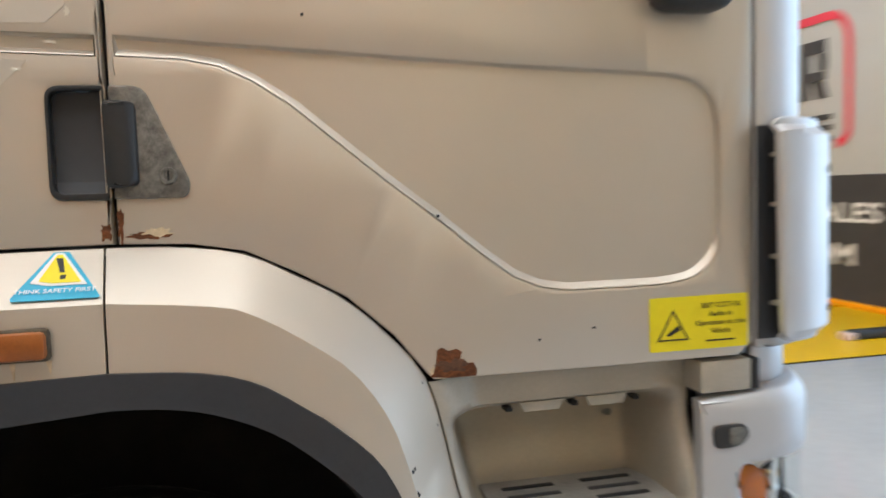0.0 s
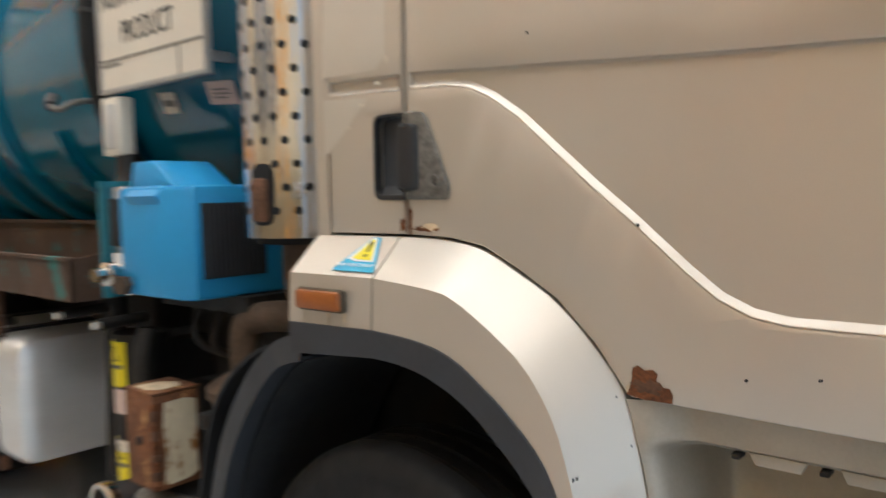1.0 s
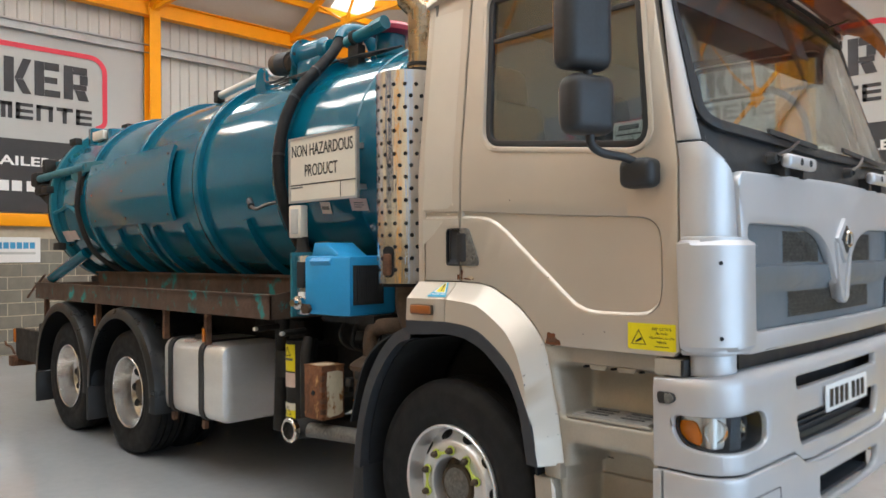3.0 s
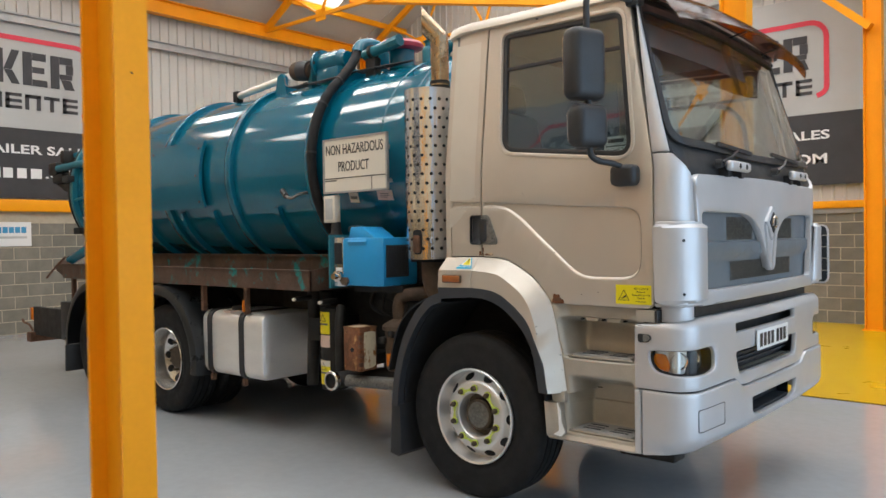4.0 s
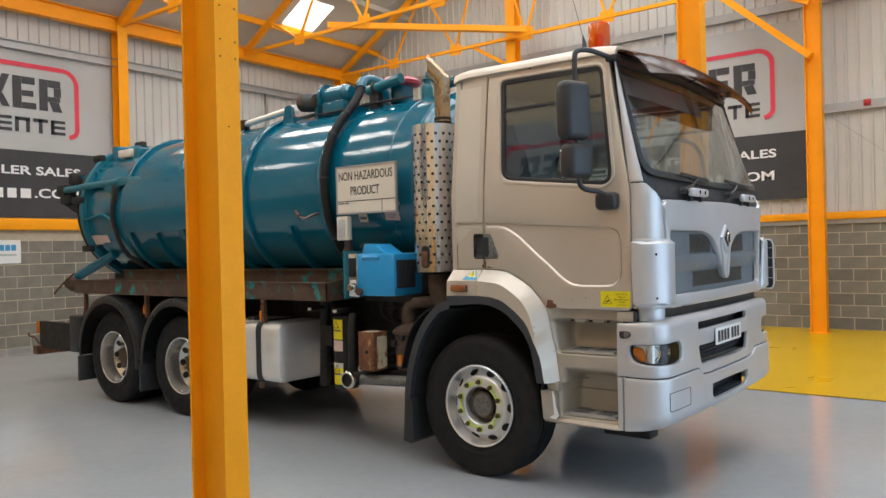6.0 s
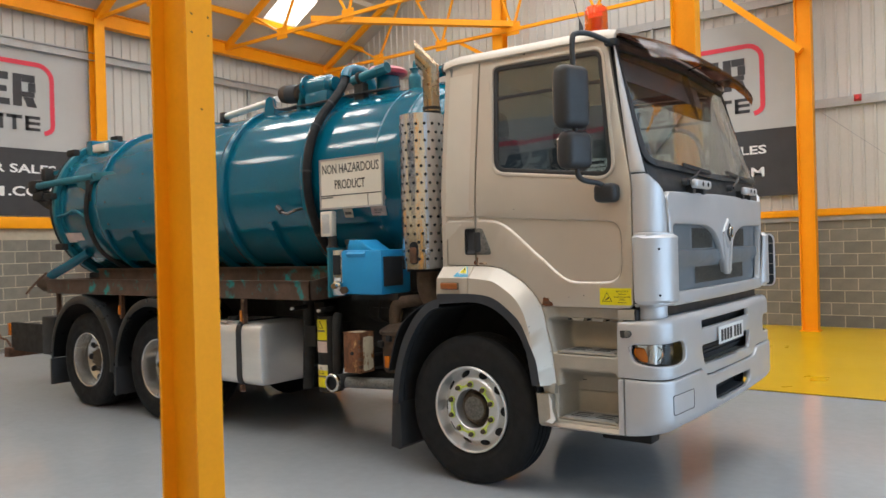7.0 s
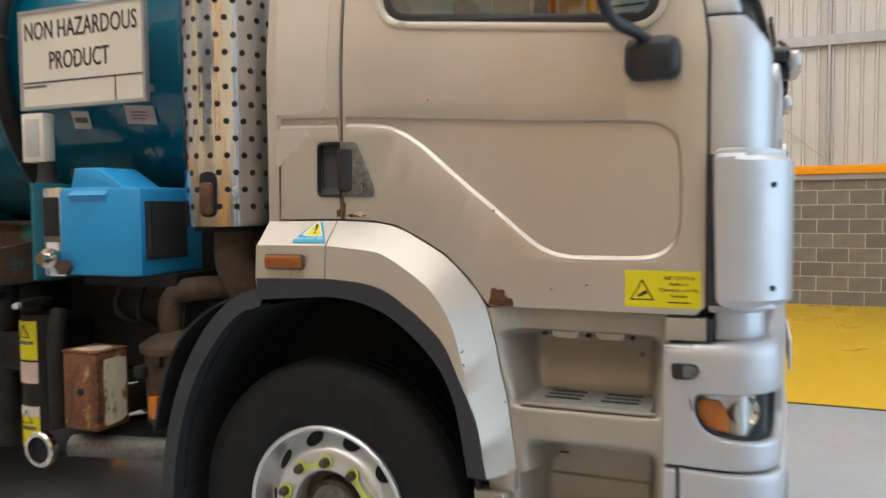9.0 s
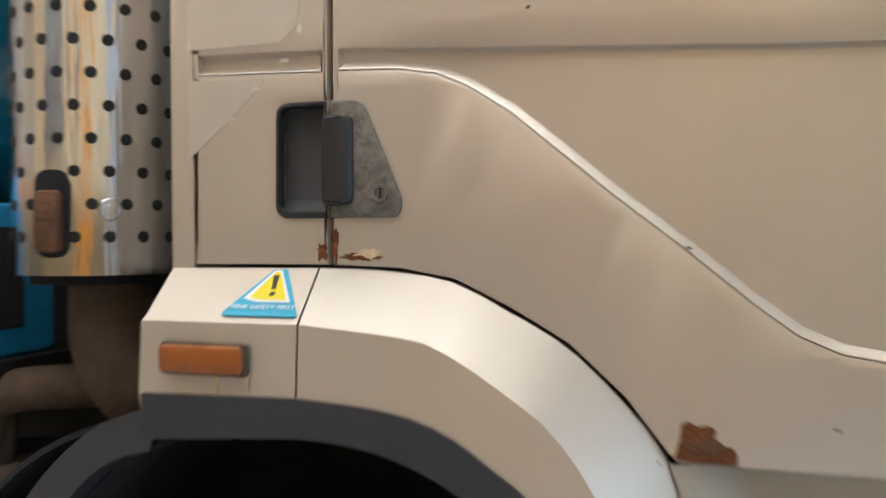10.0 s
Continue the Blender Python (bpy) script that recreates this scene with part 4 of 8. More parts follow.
mesh_vent(W - 0.97, W - 0.59, 1.61, 1.74)
# emblem: a dark diamond in a bright rim over a long V stem
em = front(uy(YC), 1.7, -0.03)
emblem = part("emblem", prism(bmesh.new(), [(YC, 1.81), (YC + 0.105, 1.715), (YC, 1.60), (YC - 0.105, 1.715)], "x", em[0] - 0.05, em[0], bevel=0.01), M_SILVER, truck, "diamond-shaped front emblem over a V stem")
part("emblem_field", prism(bmesh.new(), [(YC, 1.775), (YC + 0.068, 1.712), (YC, 1.645), (YC - 0.068, 1.712)], "x", em[0] + 0.001, em[0] + 0.005), M_TRIM, emblem)
part("emblem_knot", tube(bmesh.new(), smooth_line([(em[0] + 0.008, YC - 0.03, 1.69), (em[0] + 0.012, YC - 0.02, 1.74), (em[0] + 0.012, YC + 0.025, 1.735), (em[0] + 0.012, YC + 0.02, 1.685)], 5, True), 0.008, 8), M_CHROME, emblem)
for s in (-1, 1):
    bm = bmesh.new()
    prism(bm, [(YC + s * 0.112, 1.70), (YC + s * 0.085, 1.69), (YC + s * 0.005, 1.44), (YC + s * 0.012, 1.415), (YC + s * 0.05, 1.44)], "x", em[0] - 0.045, em[0] - 0.004, bevel=0.008)
    part("emblem_stem", bm, M_SILVER, emblem)

# black scuttle under the windscreen, windscreen, its seal, wipers, grab handles
bm = panel([(0.105, 2.07)] + [(0.125, 2.055), (0.165, 2.015), (0.205, 1.98), (uy(0.16), 1.955)] + [(uy(YC), 1.965)] + [(UE - u, z) for u, z in ((uy(0.16), 1.955), (0.205, 1.98), (0.165, 2.015), (0.125, 2.055), (0.105, 2.07))] + [(UE - 0.105, 2.16), (uy(YC), 2.12), (0.105, 2.16)],
           [], lambda u, v, d: front(u, v, d + 0.022), 0.03, us=FU, vs=ZS + [2.05, 2.1], bevel=0.004)
scuttle = part("scuttle_panel", bm, M_TRIM, truck, "black plastic panel below the windscreen")
SCR = round_poly([(0.108, 2.115), (uy(YC), 2.075), (UE - 0.108, 2.115), (UE - 0.098, 2.90), (uy(YC), 2.93), (0.098, 2.90)], [0.12, 0.3, 0.12, 0.05, 0.3, 0.05], 6)
part("windscreen_seal", panel(SCR, [inset(SCR, 0.045)], lambda u, v, d: front(u, v, d - 0.004), 0.035, us=FU, vs=ZS, bevel=0.005), M_TRIM, truck, "black rubber windscreen seal")
ws = part("windscreen", panel(inset(SCR, 0.03), [], lambda u, v, d: front(u, v, d + 0.012), 0.005, us=FU, vs=ZS, bevel=0), M_SCREEN, truck, "large curved windscreen glass")
ws.visible_shadow = False
part("windscreen_header", panel([(0.12, 2.82), (UE - 0.12, 2.82), (UE - 0.12, 2.96), (0.12, 2.96)], [], lambda u, v, d: front(u, v, d + 0.03), 0.03, us=FU, bevel=0), M_TRIM, truck)
for y0, y1, flipped in ((0.42, 0.92, 1), (1.30, 1.92, 1)):
    p0, p1 = Vector(front(uy(y0), 2.03, -0.03)), Vector(front(uy(y0 + 0.27), 2.125, -0.035))
    arm = part("wiper", tube(bmesh.new(), [p0, p0.lerp(p1, 0.5) + Vector((0.012, 0, 0)), p1], 0.009, 8, radii=[0.014, 0.009, 0.006]), M_TRIM, truck, "black wiper arm and blade")
    b0, b1 = Vector(front(uy(y0 + 0.02), 2.145, -0.02)), Vector(front(uy(y1), 2.12, -0.02))
    part("wiper_blade", bar(bmesh.new(), b0, b1, 0.012, 0.022), M_TRIM, arm, smooth=0)
    part("wiper_spindle", lathe(bmesh.new(), [(0, 0), (0, 0.026), (0.035, 0.022), (0.04, 0)], Matrix.Translation(p0 - Vector((0.035, 0, 0))), 14), M_TRIM, arm)
for y0 in (0.43, 1.53):
    bm = bmesh.new()
    c = Vector(front(uy(y0 + 0.15), 2.02, -0.045))
    box(bm, c.x - 0.02, c.x + 0.025, c.y - 0.15, c.y + 0.15, c.z - 0.028, c.z + 0.028, bevel=0.018, seg=3)
    gh = part("grab_handle", bm, M_SILVER, truck, "grey moulded grab handle below the windscreen")
    for dy in (-0.03, 0.07):
        part("handle_hole", lathe(bmesh.new(), [(0, 0), (0, 0.015), (0.002, 0.015), (0.002, 0)], Matrix.Translation((c.x + 0.0245, c.y + dy, c.z)), 12), M_HOLE, gh)
    for dy in (-0.1, 0.1):
        part("handle_foot", boxes((c.x - 0.06, c.x - 0.01, c.y + dy - 0.02, c.y + dy + 0.02, c.z - 0.06, c.z)), M_TRIM, gh)

# smoked sun visor
bm = bmesh.new()
NV = 14
rows_ = []
for i in range(NV + 1):
    f = i / NV
    y = 0.06 + (W - 0.12) * f
    e = abs(2 * f - 1)
    reach = 0.32 - 0.06 * e ** 4
    back = 1.135 - 0.05 * e ** 4
    top_z = 2.985 - 0.035 * e ** 2
    rows_.append([bm.verts.new((back + reach * t, y + (0.02 * (1 - f) - 0.02 * f), top_z + 0.02 * math.sin(t * 3.1) - (0.16 + 0.02 * e ** 2) * t ** 2.0)) for t in (0, 0.25, 0.5, 0.75, 0.92, 1.0)])
for A, B in zip(rows_, rows_[1:]):
    for i in range(len(A) - 1):
        bm.faces.new((A[i], A[i + 1], B[i + 1], B[i]))
bm.normal_update()
bmesh.ops.solidify(bm, geom=bm.faces[:], thickness=0.006)
visor = part("sun_visor", bm, M_VISOR, truck, "smoked brown acrylic sun visor over the windscreen")
for i in (3, 8, 12):
    y = 0.06 + (W - 0.12) * i / NV
    part("visor_bracket", bar(bmesh.new(), (1.13, y, 2.93), (1.25, y, 2.955), 0.014, 0.008), M_TRIM, visor, smooth=0)
# cloth sun blind behind the glass
bl = panel([(0.2, 2.68), (UE - 0.75, 2.68), (UE - 0.75, 2.9), (0.2, 2.9)], [], lambda u, v, d: front(u, v, d + 0.07), 0.01, us=FU, bevel=0.003)
part("sun_blind", bl, M_BLIND, truck, "dark drop-down sun blind behind the windscreen")

# beacon and aerial
bc = part("beacon", lathe(bmesh.new(), [(-0.04, 0), (-0.04, 0.05), (0.0, 0.055), (0, 0.085), (0.02, 0.085), (0.025, 0.06), (0.025, 0)], pose(0.83, 0.42, 3.038, 0, -90, 0), 24), M_TRIM, truck, "orange rotating beacon on a black foot")
part("beacon_lens", lathe(bmesh.new(), [(0.02, 0.078), (0.03, 0.08), (0.20, 0.076), (0.215, 0.068), (0.22, 0.0)], pose(0.83, 0.42, 3.038, 0, -90, 0), 28), M_BEACON, bc, "ribbed orange plastic lens")
part("beacon_reflector", lathe(bmesh.new(), [(0.03, 0.0), (0.03, 0.035), (0.14, 0.032), (0.15, 0)], pose(0.83, 0.42, 3.038, 0, -90, 0), 16), M_AMBER, bc)
bc2 = part("beacon", lathe(bmesh.new(), [(-0.04, 0), (-0.04, 0.05), (0.0, 0.055), (0, 0.085), (0.02, 0.085), (0.025, 0.06), (0.025, 0)], pose(0.83, W - 0.42, 3.038, 0, -90, 0), 24), M_TRIM, truck, "orange rotating beacon on a black foot")
part("beacon_lens", lathe(bmesh.new(), [(0.02, 0.078), (0.03, 0.08), (0.20, 0.076), (0.215, 0.068), (0.22, 0.0)], pose(0.83, W - 0.42, 3.038, 0, -90, 0), 28), M_BEACON, bc2)
ae = part("aerial", tube(bmesh.new(), [(0.80, 0.25, 2.998), (0.795, 0.26, 3.09), (0.78, 0.27, 3.15)], 0.012, 8, radii=[0.02, 0.016, 0.005]), M_TRIM, truck, "thin black whip aerial")
part("aerial_whip", tube(bmesh.new(), [(0.78, 0.27, 3.14), (0.70, 0.30, 3.4), (0.58, 0.34, 3.75)], 0.0022, 6), M_TRIM, ae)

# mirrors
mir = part("mirror_arm", tube(bmesh.new(), smooth_line([(1.09, 0.07, 2.90), (1.03, -0.10, 2.93), (0.985, -0.20, 2.92), (0.98, -0.24, 2.87), (0.985, -0.25, 2.7), (0.99, -0.25, 2.3), (0.995, -0.25, 2.12), (1.0, -0.245, 2.065), (1.02, -0.20, 2.035), (1.06, -0.12, 2.022), (1.09, -0.07, 2.0)], 6), 0.017, 10), M_TRIM, truck, "black tubular mirror arm with two mirrors")
part("arm_foot", boxes((1.05, 1.13, 0.04, 0.12, 2.88, 2.925), bevel=0.012), M_TRIM, mir)
bm = box(bmesh.new(), 1.018, 1.165, -0.105, -0.004, 1.905, 2.02, bevel=0.032, seg=3)
part("arm_bracket", bm, M_TRIM, mir)


def mirror_head(x0, x1, y0, y1, z0, z1, turn, name):
    bm = bmesh.new()
    box(bm, -(x1 - x0) / 2, (x1 - x0) / 2, -(y1 - y0) / 2, (y1 - y0) / 2, z0, z1, bevel=0.045, seg=4)
    bm.transform(pose((x0 + x1) / 2, (y0 + y1) / 2, 0, 0, 0, turn))
    part(name, bm, M_TRIM, mir, "black plastic mirror housing")
    bm = bmesh.new()
    prism(bm, rounded(-(y1 - y0) / 2 + 0.02, (y1 - y0) / 2 - 0.02, z0 + 0.025, z1 - 0.025, 0.03), "x", -(x1 - x0) / 2 - 0.003, -(x1 - x0) / 2 + 0.001)
    bm.transform(pose((x0 + x1) / 2, (y0 + y1) / 2, 0, 0, 0, turn))
    part("mirror_glass", bm, M_CHROME, mir, smooth=0)


mirror_head(0.915, 1.04, -0.375, -0.155, 2.345, 2.715, -18, "main_mirror")
mirror_head(0.93, 1.05, -0.365, -0.155, 2.10, 2.325, -18, "wide_mirror")
# far mirror, seen as a thin frame past the front
mf = part("far_mirror_arm", tube(bmesh.new(), smooth_line([(1.10, W - 0.08, 2.90), (1.0, W + 0.2, 2.9), (0.98, W + 0.25, 2.5), (1.0, W + 0.24, 2.06), (1.15, W + 0.05, 1.97)], 6), 0.017, 8), M_TRIM, truck, "black tubular mirror arm on the far side")
bm = box(bmesh.new(), 0.9, 1.05, W + 0.14, W + 0.40, 2.345, 2.715, bevel=0.045, seg=3)
part("far_mirror", bm, M_TRIM, mf)

# door handle
hd = part("handle_bucket", panel(round_poly([(-0.010, 1.602), (0.079, 1.600), (0.079, 1.784), (-0.008, 1.784)], [0.022, 0.004, 0.004, 0.022]), [round_poly([(-0.004, 1.612), (0.0785, 1.612), (0.0785, 1.777), (-0.003, 1.777)], [0.018, 0.002, 0.002, 0.018])], lambda u, v, d: near_side(u, v, d - 0.006), 0.02, bevel=0.002), M_TRIM, door_near, "black recessed door handle")
part("handle_hollow", panel(round_poly([(-0.004, 1.612), (0.09, 1.612), (0.09, 1.776), (-0.004, 1.776)], 0.018), [], lambda u, v, d: near_side(u, v, d + 0.020 - 0.016 * max(0.0, (1.632 - v) / 0.02)), 0.003, vs=[1.62, 1.632], bevel=0), M_FLARE, hd)
part("handle_flap", panel(round_poly([(0.078, 1.618), (0.128, 1.622), (0.128, 1.757), (0.078, 1.760)], 0.012), [], lambda u, v, d: near_side(u, v, d - 0.024 + 0.01 * max(0, (u - 0.112) / 0.016)), 0.02, us=[0.09, 0.112], bevel=0.006), M_TRIM, hd)
part("lock_plate", panel(round_poly([(0.087, 1.601), (0.200, 1.600), (0.206, 1.625), (0.140, 1.783), (0.087, 1.784)], [0.004, 0.018, 0.012, 0.02, 0.004]), [], lambda u, v, d: near_side(u, v, d - 0.009), 0.012, bevel=0.004), M_PAD, hd, "worn grey metal lock plate with a keyhole")
part("lock_barrel", lathe(bmesh.new(), [(0, 0.0), (0, 0.014), (0.004, 0.013), (0.004, 0.009), (0.002, 0.008), (0.002, 0)], pose(0.172, -0.009, 1.637, 0, 0, -90), 16), M_PAD, hd)
part("keyhole", boxes((0.1705, 0.1735, -0.0125, -0.010, 1.629, 1.645)), M_HOLE, hd)
# skins stand 10 mm apart; near-black strips behind put the gap's shade in colour
part("door_rebate", boxes((0.05, 0.12, 0.036, 0.05, 1.54, 2.05)), M_HOLE, truck)
part("door_rebate", panel([(0.06, 2.05), (0.13, 2.05), (0.15, 2.9), (0.06, 2.9)], [], lambda u, v, d: near_side(u, v, d + 0.036), 0.012, bevel=0), M_HOLE, truck)
part("door_rebate", panel([(1.19, 1.28), (1.27, 1.28), (1.27, 2.02), (1.1, 2.88), (1.03, 2.88), (1.19, 2.02)], [], lambda u, v, d: near_side(u, v, d + 0.036), 0.012, bevel=0), M_HOLE, truck)

# rust and chipped paint at the door's lower corners, flaking edge on the quarter panel


def flake(name, cx, cz, w, h, material, parent, seed, off=0.0012, place=near_side, n=22, rough=0.42):
    rnd = random.Random(seed)
    loop = []
    for i in range(n):
        a = 2 * math.pi * i / n
        k = 1 + rnd.uniform(-rough, rough)
        loop.append((cx + w / 2 * k * math.cos(a), cz + h / 2 * k * math.sin(a)))
    part(name, panel(loop, [], lambda u, v, d: place(u, v, d - off), off + 0.001, bevel=0.0), material, parent, smooth=0)


RUSTY = [(0.596, 1.266), (0.601, 1.271), (0.607, 1.29), (0.609, 1.313), (0.618, 1.318), (0.63, 1.311), (0.645, 1.314), (0.654, 1.308), (0.651, 1.296), (0.66, 1.287), (0.675, 1.287), (0.681, 1.275), (0.680, 1.263), (0.63, 1.262)]
part("rust_patch", panel(RUSTY, [], lambda u, v, d: near_side(u, v, d - 0.002), 0.003, bevel=0), M_RUSTSPOT, door_near, "blistered brown rust", smooth=0)
flake("rust_patch", 0.635, 1.283, 0.05, 0.022, M_RUST, door_near, 5, 0.0032)
flake("peeled_edge", 0.603, 1.275, 0.016, 0.016, M_PEEL, door_near, 8, 0.0009)
flake("rust_patch", 0.135, 1.540, 0.06, 0.012, M_RUSTSPOT, door_near, 6)
flake("peeled_edge", 0.148, 1.546, 0.05, 0.014, M_PEEL, door_near, 7, 0.002)
for loop in ([(0.0, 1.882), (0.03, 1.91), (0.036, 2.3), (0.03, 2.88), (-0.168, 2.88), (-0.174, 1.882)], [(-0.174, 1.70), (-0.09, 1.766), (-0.03, 1.824), (-0.174, 1.832)]):
    part("repaint_patch", panel(loop, [], lambda u, v, d: near_side(u, v, d - 0.0007), 0.001, vs=ZS, bevel=0), M_REPAINT, quarter_near, "yellowed repaint patch with a flaking edge")
for x, z, h in ((0.0, 1.362, 0.022), (-0.05, 1.362, 0.03)):
    part("rust_run", panel([(x - 0.004, 1.366), (x + 0.005, 1.366), (x + 0.002, 1.366 - h)], [], lambda u, v, d: (u, -0.1135 - 0.0006 + d, v), 0.001, bevel=0), M_PEEL, quarter_near, smooth=0)
flake("rust_patch", 0.0925, 1.56, 0.01, 0.05, M_RUSTSPOT, door_near, 11)
flake("rust_patch", 0.069, 1.548, 0.016, 0.03, M_RUSTSPOT, quarter_near, 13)
for i, (cx, cz, w, h) in enumerate(((0.033, 1.90, 0.007, 0.014), (0.004, 1.853, 0.018, 0.005), (-0.046, 1.811, 0.017, 0.006), (-0.091, 1.764, 0.011, 0.005), (-0.171, 1.888, 0.005, 0.016))):
    flake("paint_flake", cx, cz, w, h, M_SIGN, quarter_near, 20 + i, 0.0008)
for i, (cx, cz) in enumerate(((0.905, 1.335), (0.62, 1.553), (0.80, 1.32), (0.40, 1.9))):
    flake("paint_chip", cx, cz, 0.006, 0.006, M_HOLE, door_near, 40 + i, 0.0008, n=8)

# yellow camera notice, blue triangle
st = part("notice_sticker", panel(rounded(1.015, 1.221, 1.279, 1.382, 0.004), [], lambda u, v, d: near_side(u, v, d - 0.0016), 0.0014, bevel=0), M_STICKY, door_near, "yellow camera warning sticker with black print", smooth=0)


def flat_ring(name, pts, width, parent, material, off, place=near_side):
    inner = inset(pts, width)
    part(name, panel(pts, [inner], lambda u, v, d: place(u, v, d - off), 0.0006, bevel=0), material, parent, smooth=0)


flat_ring("warning_triangle", [(1.030, 1.299), (1.096, 1.299), (1.063, 1.358)], 0.006, st, M_BLACK, 0.0024)
part("camera_symbol", panel([(1.048, 1.310), (1.054, 1.307), (1.078, 1.319), (1.074, 1.328)], [], lambda u, v, d: near_side(u, v, d - 0.0024), 0.0006, bevel=0), M_BLACK, st, smooth=0)
for k, line in enumerate(("360° CCTV &", "Audio in", "Operation on this", "Vehicle")):
    lettering("notice_lettering", line, 0.0145, facing(1.162, -PROUD - 0.0022, 1.362 - 0.0165 * k, 0), M_BLACK, st, depth=0.0003)
part("notice_bar", boxes((1.132, 1.192, -PROUD - 0.0025, -PROUD - 0.0018, 1.293, 1.296)), M_BLACK, st, smooth=0)

# ---- wheel arch and its flare ----
N_AR = 34


def even(pts, n=N_AR):
    """n + 1 points evenly along a smooth line."""
    P = smooth_line([(p[0], p[1], 0) for p in pts], 8)
    acc = [0.0]
    for a, b in zip(P, P[1:]):
        acc.append(acc[-1] + (b - a).length)
    out = []
    for i in range(n + 1):
        s = acc[-1] * i / n
        j = max(k for k in range(len(acc)) if acc[k] <= s + 1e-9)
        j = min(j, len(P) - 2)
        out.append(P[j].lerp(P[j + 1], (s - acc[j]) / max(1e-9, acc[j + 1] - acc[j])))
    return out


SPLIT = 8


def two(rear, pts):
    """The end piece from rear to the first point, then the arch itself."""
    a, b = Vector((*rear, 0)), Vector((*pts[0], 0))
    return [a.lerp(b, i / SPLIT) for i in range(SPLIT)] + even(pts, N_AR - SPLIT)


OUTER = two((-0.197, 1.521), [(0.069, 1.522), (0.18, 1.518), (0.283, 1.502), (0.369, 1.460), (0.451, 1.413), (0.529, 1.341), (0.588, 1.265), (0.616, 1.165), (0.638, 1.058), (0.661, 0.965), (0.69, 0.755)])
BEND = two((-0.180, 1.444), [(0.082, 1.444), (0.25, 1.428), (0.31, 1.406), (0.388, 1.357), (0.45, 1.308), (0.505, 1.228), (0.536, 1.138), (0.569, 1.004), (0.603, 0.869), (0.63, 0.755)])
LOWER = two((-0.180, 1.334), [(0.082, 1.339), (0.212, 1.329), (0.298, 1.305), (0.374, 1.256), (0.417, 1.224), (0.491, 1.150), (0.545, 1.036), (0.587, 0.937), (0.626, 0.755)])
RUBBER = two((-0.184, 1.262), [(0.082, 1.281), (0.15, 1.277), (0.22, 1.264), (0.30, 1.232), (0.366, 1.187), (0.46, 1.097), (0.515, 0.997), (0.541, 0.896), (0.565, 0.755)])


def strips(curves, ys, i0=0, i1=N_AR):
    bm = bmesh.new()
    rows = [[bm.verts.new((p.x, y, p.y)) for p in c[i0:i1 + 1]] for c, y in zip(curves, ys)]
    for A, B in zip(rows, rows[1:]):
        for i in range(len(A) - 1):
            bm.faces.new((A[i], A[i + 1], B[i + 1], B[i]))
    return bm, rows


def flare_solid(curves, ys, material, parent, name, label="", i0=0, i1=N_AR, thick=0.012):
    for t in (thick, -thick):
        bm, _ = strips(curves, ys, i0, i1)
        bmesh.ops.recalc_face_normals(bm, faces=bm.faces)
        bm.normal_update()
        bmesh.ops.solidify(bm, geom=bm.faces[:], thickness=t)
        if min(v.co.y for v in bm.verts) > min(ys) - 0.003:
            break
    return part(name, bm, material, parent, label, smooth=28)


arch = flare_solid([OUTER, OUTER, BEND, LOWER], [0.03, -0.006, -0.105, -0.112], M_PAINT, truck, "wheel_arch", "silver flared wheel arch with chipped paint", SPLIT, N_AR)
arch_r = flare_solid([OUTER, OUTER, BEND, LOWER], [0.03, -0.006, -0.105, -0.112], M_PAINT, truck, "wheel_arch_end", "silver end piece of the wheel arch with a marker lamp", 0, SPLIT)
arch_r.location.x = -0.004
flare_solid([LOWER, LOWER, RUBBER, RUBBER], [-0.10, -0.118, -0.112, 0.06], M_FLARE, arch, "arch_rubber", "dark grey rubber arch extension")
# end cap at the rear of the arch
bm = bmesh.new()
prism(bm, [(0.03, 1.514), (-0.004, 1.514), (-0.102, 1.442), (-0.109, 1.338), (-0.10, 1.262), (0.06, 1.262)], "x", -0.186, -0.172)
part("arch_cap", bm, M_PAINT, arch_r, smooth=0)
# inner liner of the wheel well
LINER = even([(-0.70, 0.75), (-0.60, 1.05), (-0.42, 1.22), (-0.15, 1.30), (0.1, 1.30), (0.32, 1.22), (0.48, 1.06), (0.56, 0.85), (0.60, 0.55)])
bm, _ = strips([LINER, LINER], [-0.06, 0.62])
bm.normal_update()
bmesh.ops.solidify(bm, geom=bm.faces[:], thickness=0.01)
# liner and inner wall carry the wheel well's shade in their colour
part("arch_liner", bm, M_HOLE, arch, "wheel arch liner, near-black for the shade in the well")
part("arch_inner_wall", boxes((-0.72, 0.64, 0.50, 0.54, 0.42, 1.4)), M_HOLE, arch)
# rear quarter of the mudguard, with flap
GUARD = even([(-0.185, 1.30), (-0.30, 1.265), (-0.42, 1.165), (-0.52, 1.02), (-0.585, 0.87), (-0.63, 0.70), (-0.655, 0.52)])
GUARD_I = even([(-0.19, 1.235), (-0.28, 1.205), (-0.375, 1.115), (-0.465, 0.985), (-0.525, 0.85), (-0.568, 0.69), (-0.59, 0.52)])
mud = flare_solid([GUARD, GUARD, GUARD_I, GUARD_I], [0.45, -0.075, -0.085, -0.03], M_FLARE, truck, "mudguard", "dark grey plastic mudguard behind the front wheel", thick=0.008)
# near-black sheet: the shade inside the mudguard is in its colour
flare_solid([GUARD_I, GUARD_I], [-0.026, 0.44], M_HOLE, mud, "guard_liner", "inside of the mudguard, near-black for its shade", thick=0.004)
bm = bmesh.new()
prism(bm, [(-0.66, 0.53), (-0.585, 0.53), (-0.575, 0.20), (-0.605, 0.175), (-0.68, 0.19)], "y", -0.07, 0.36, bevel=0.006)
part("mud_flap", bm, M_TRIM, mud)

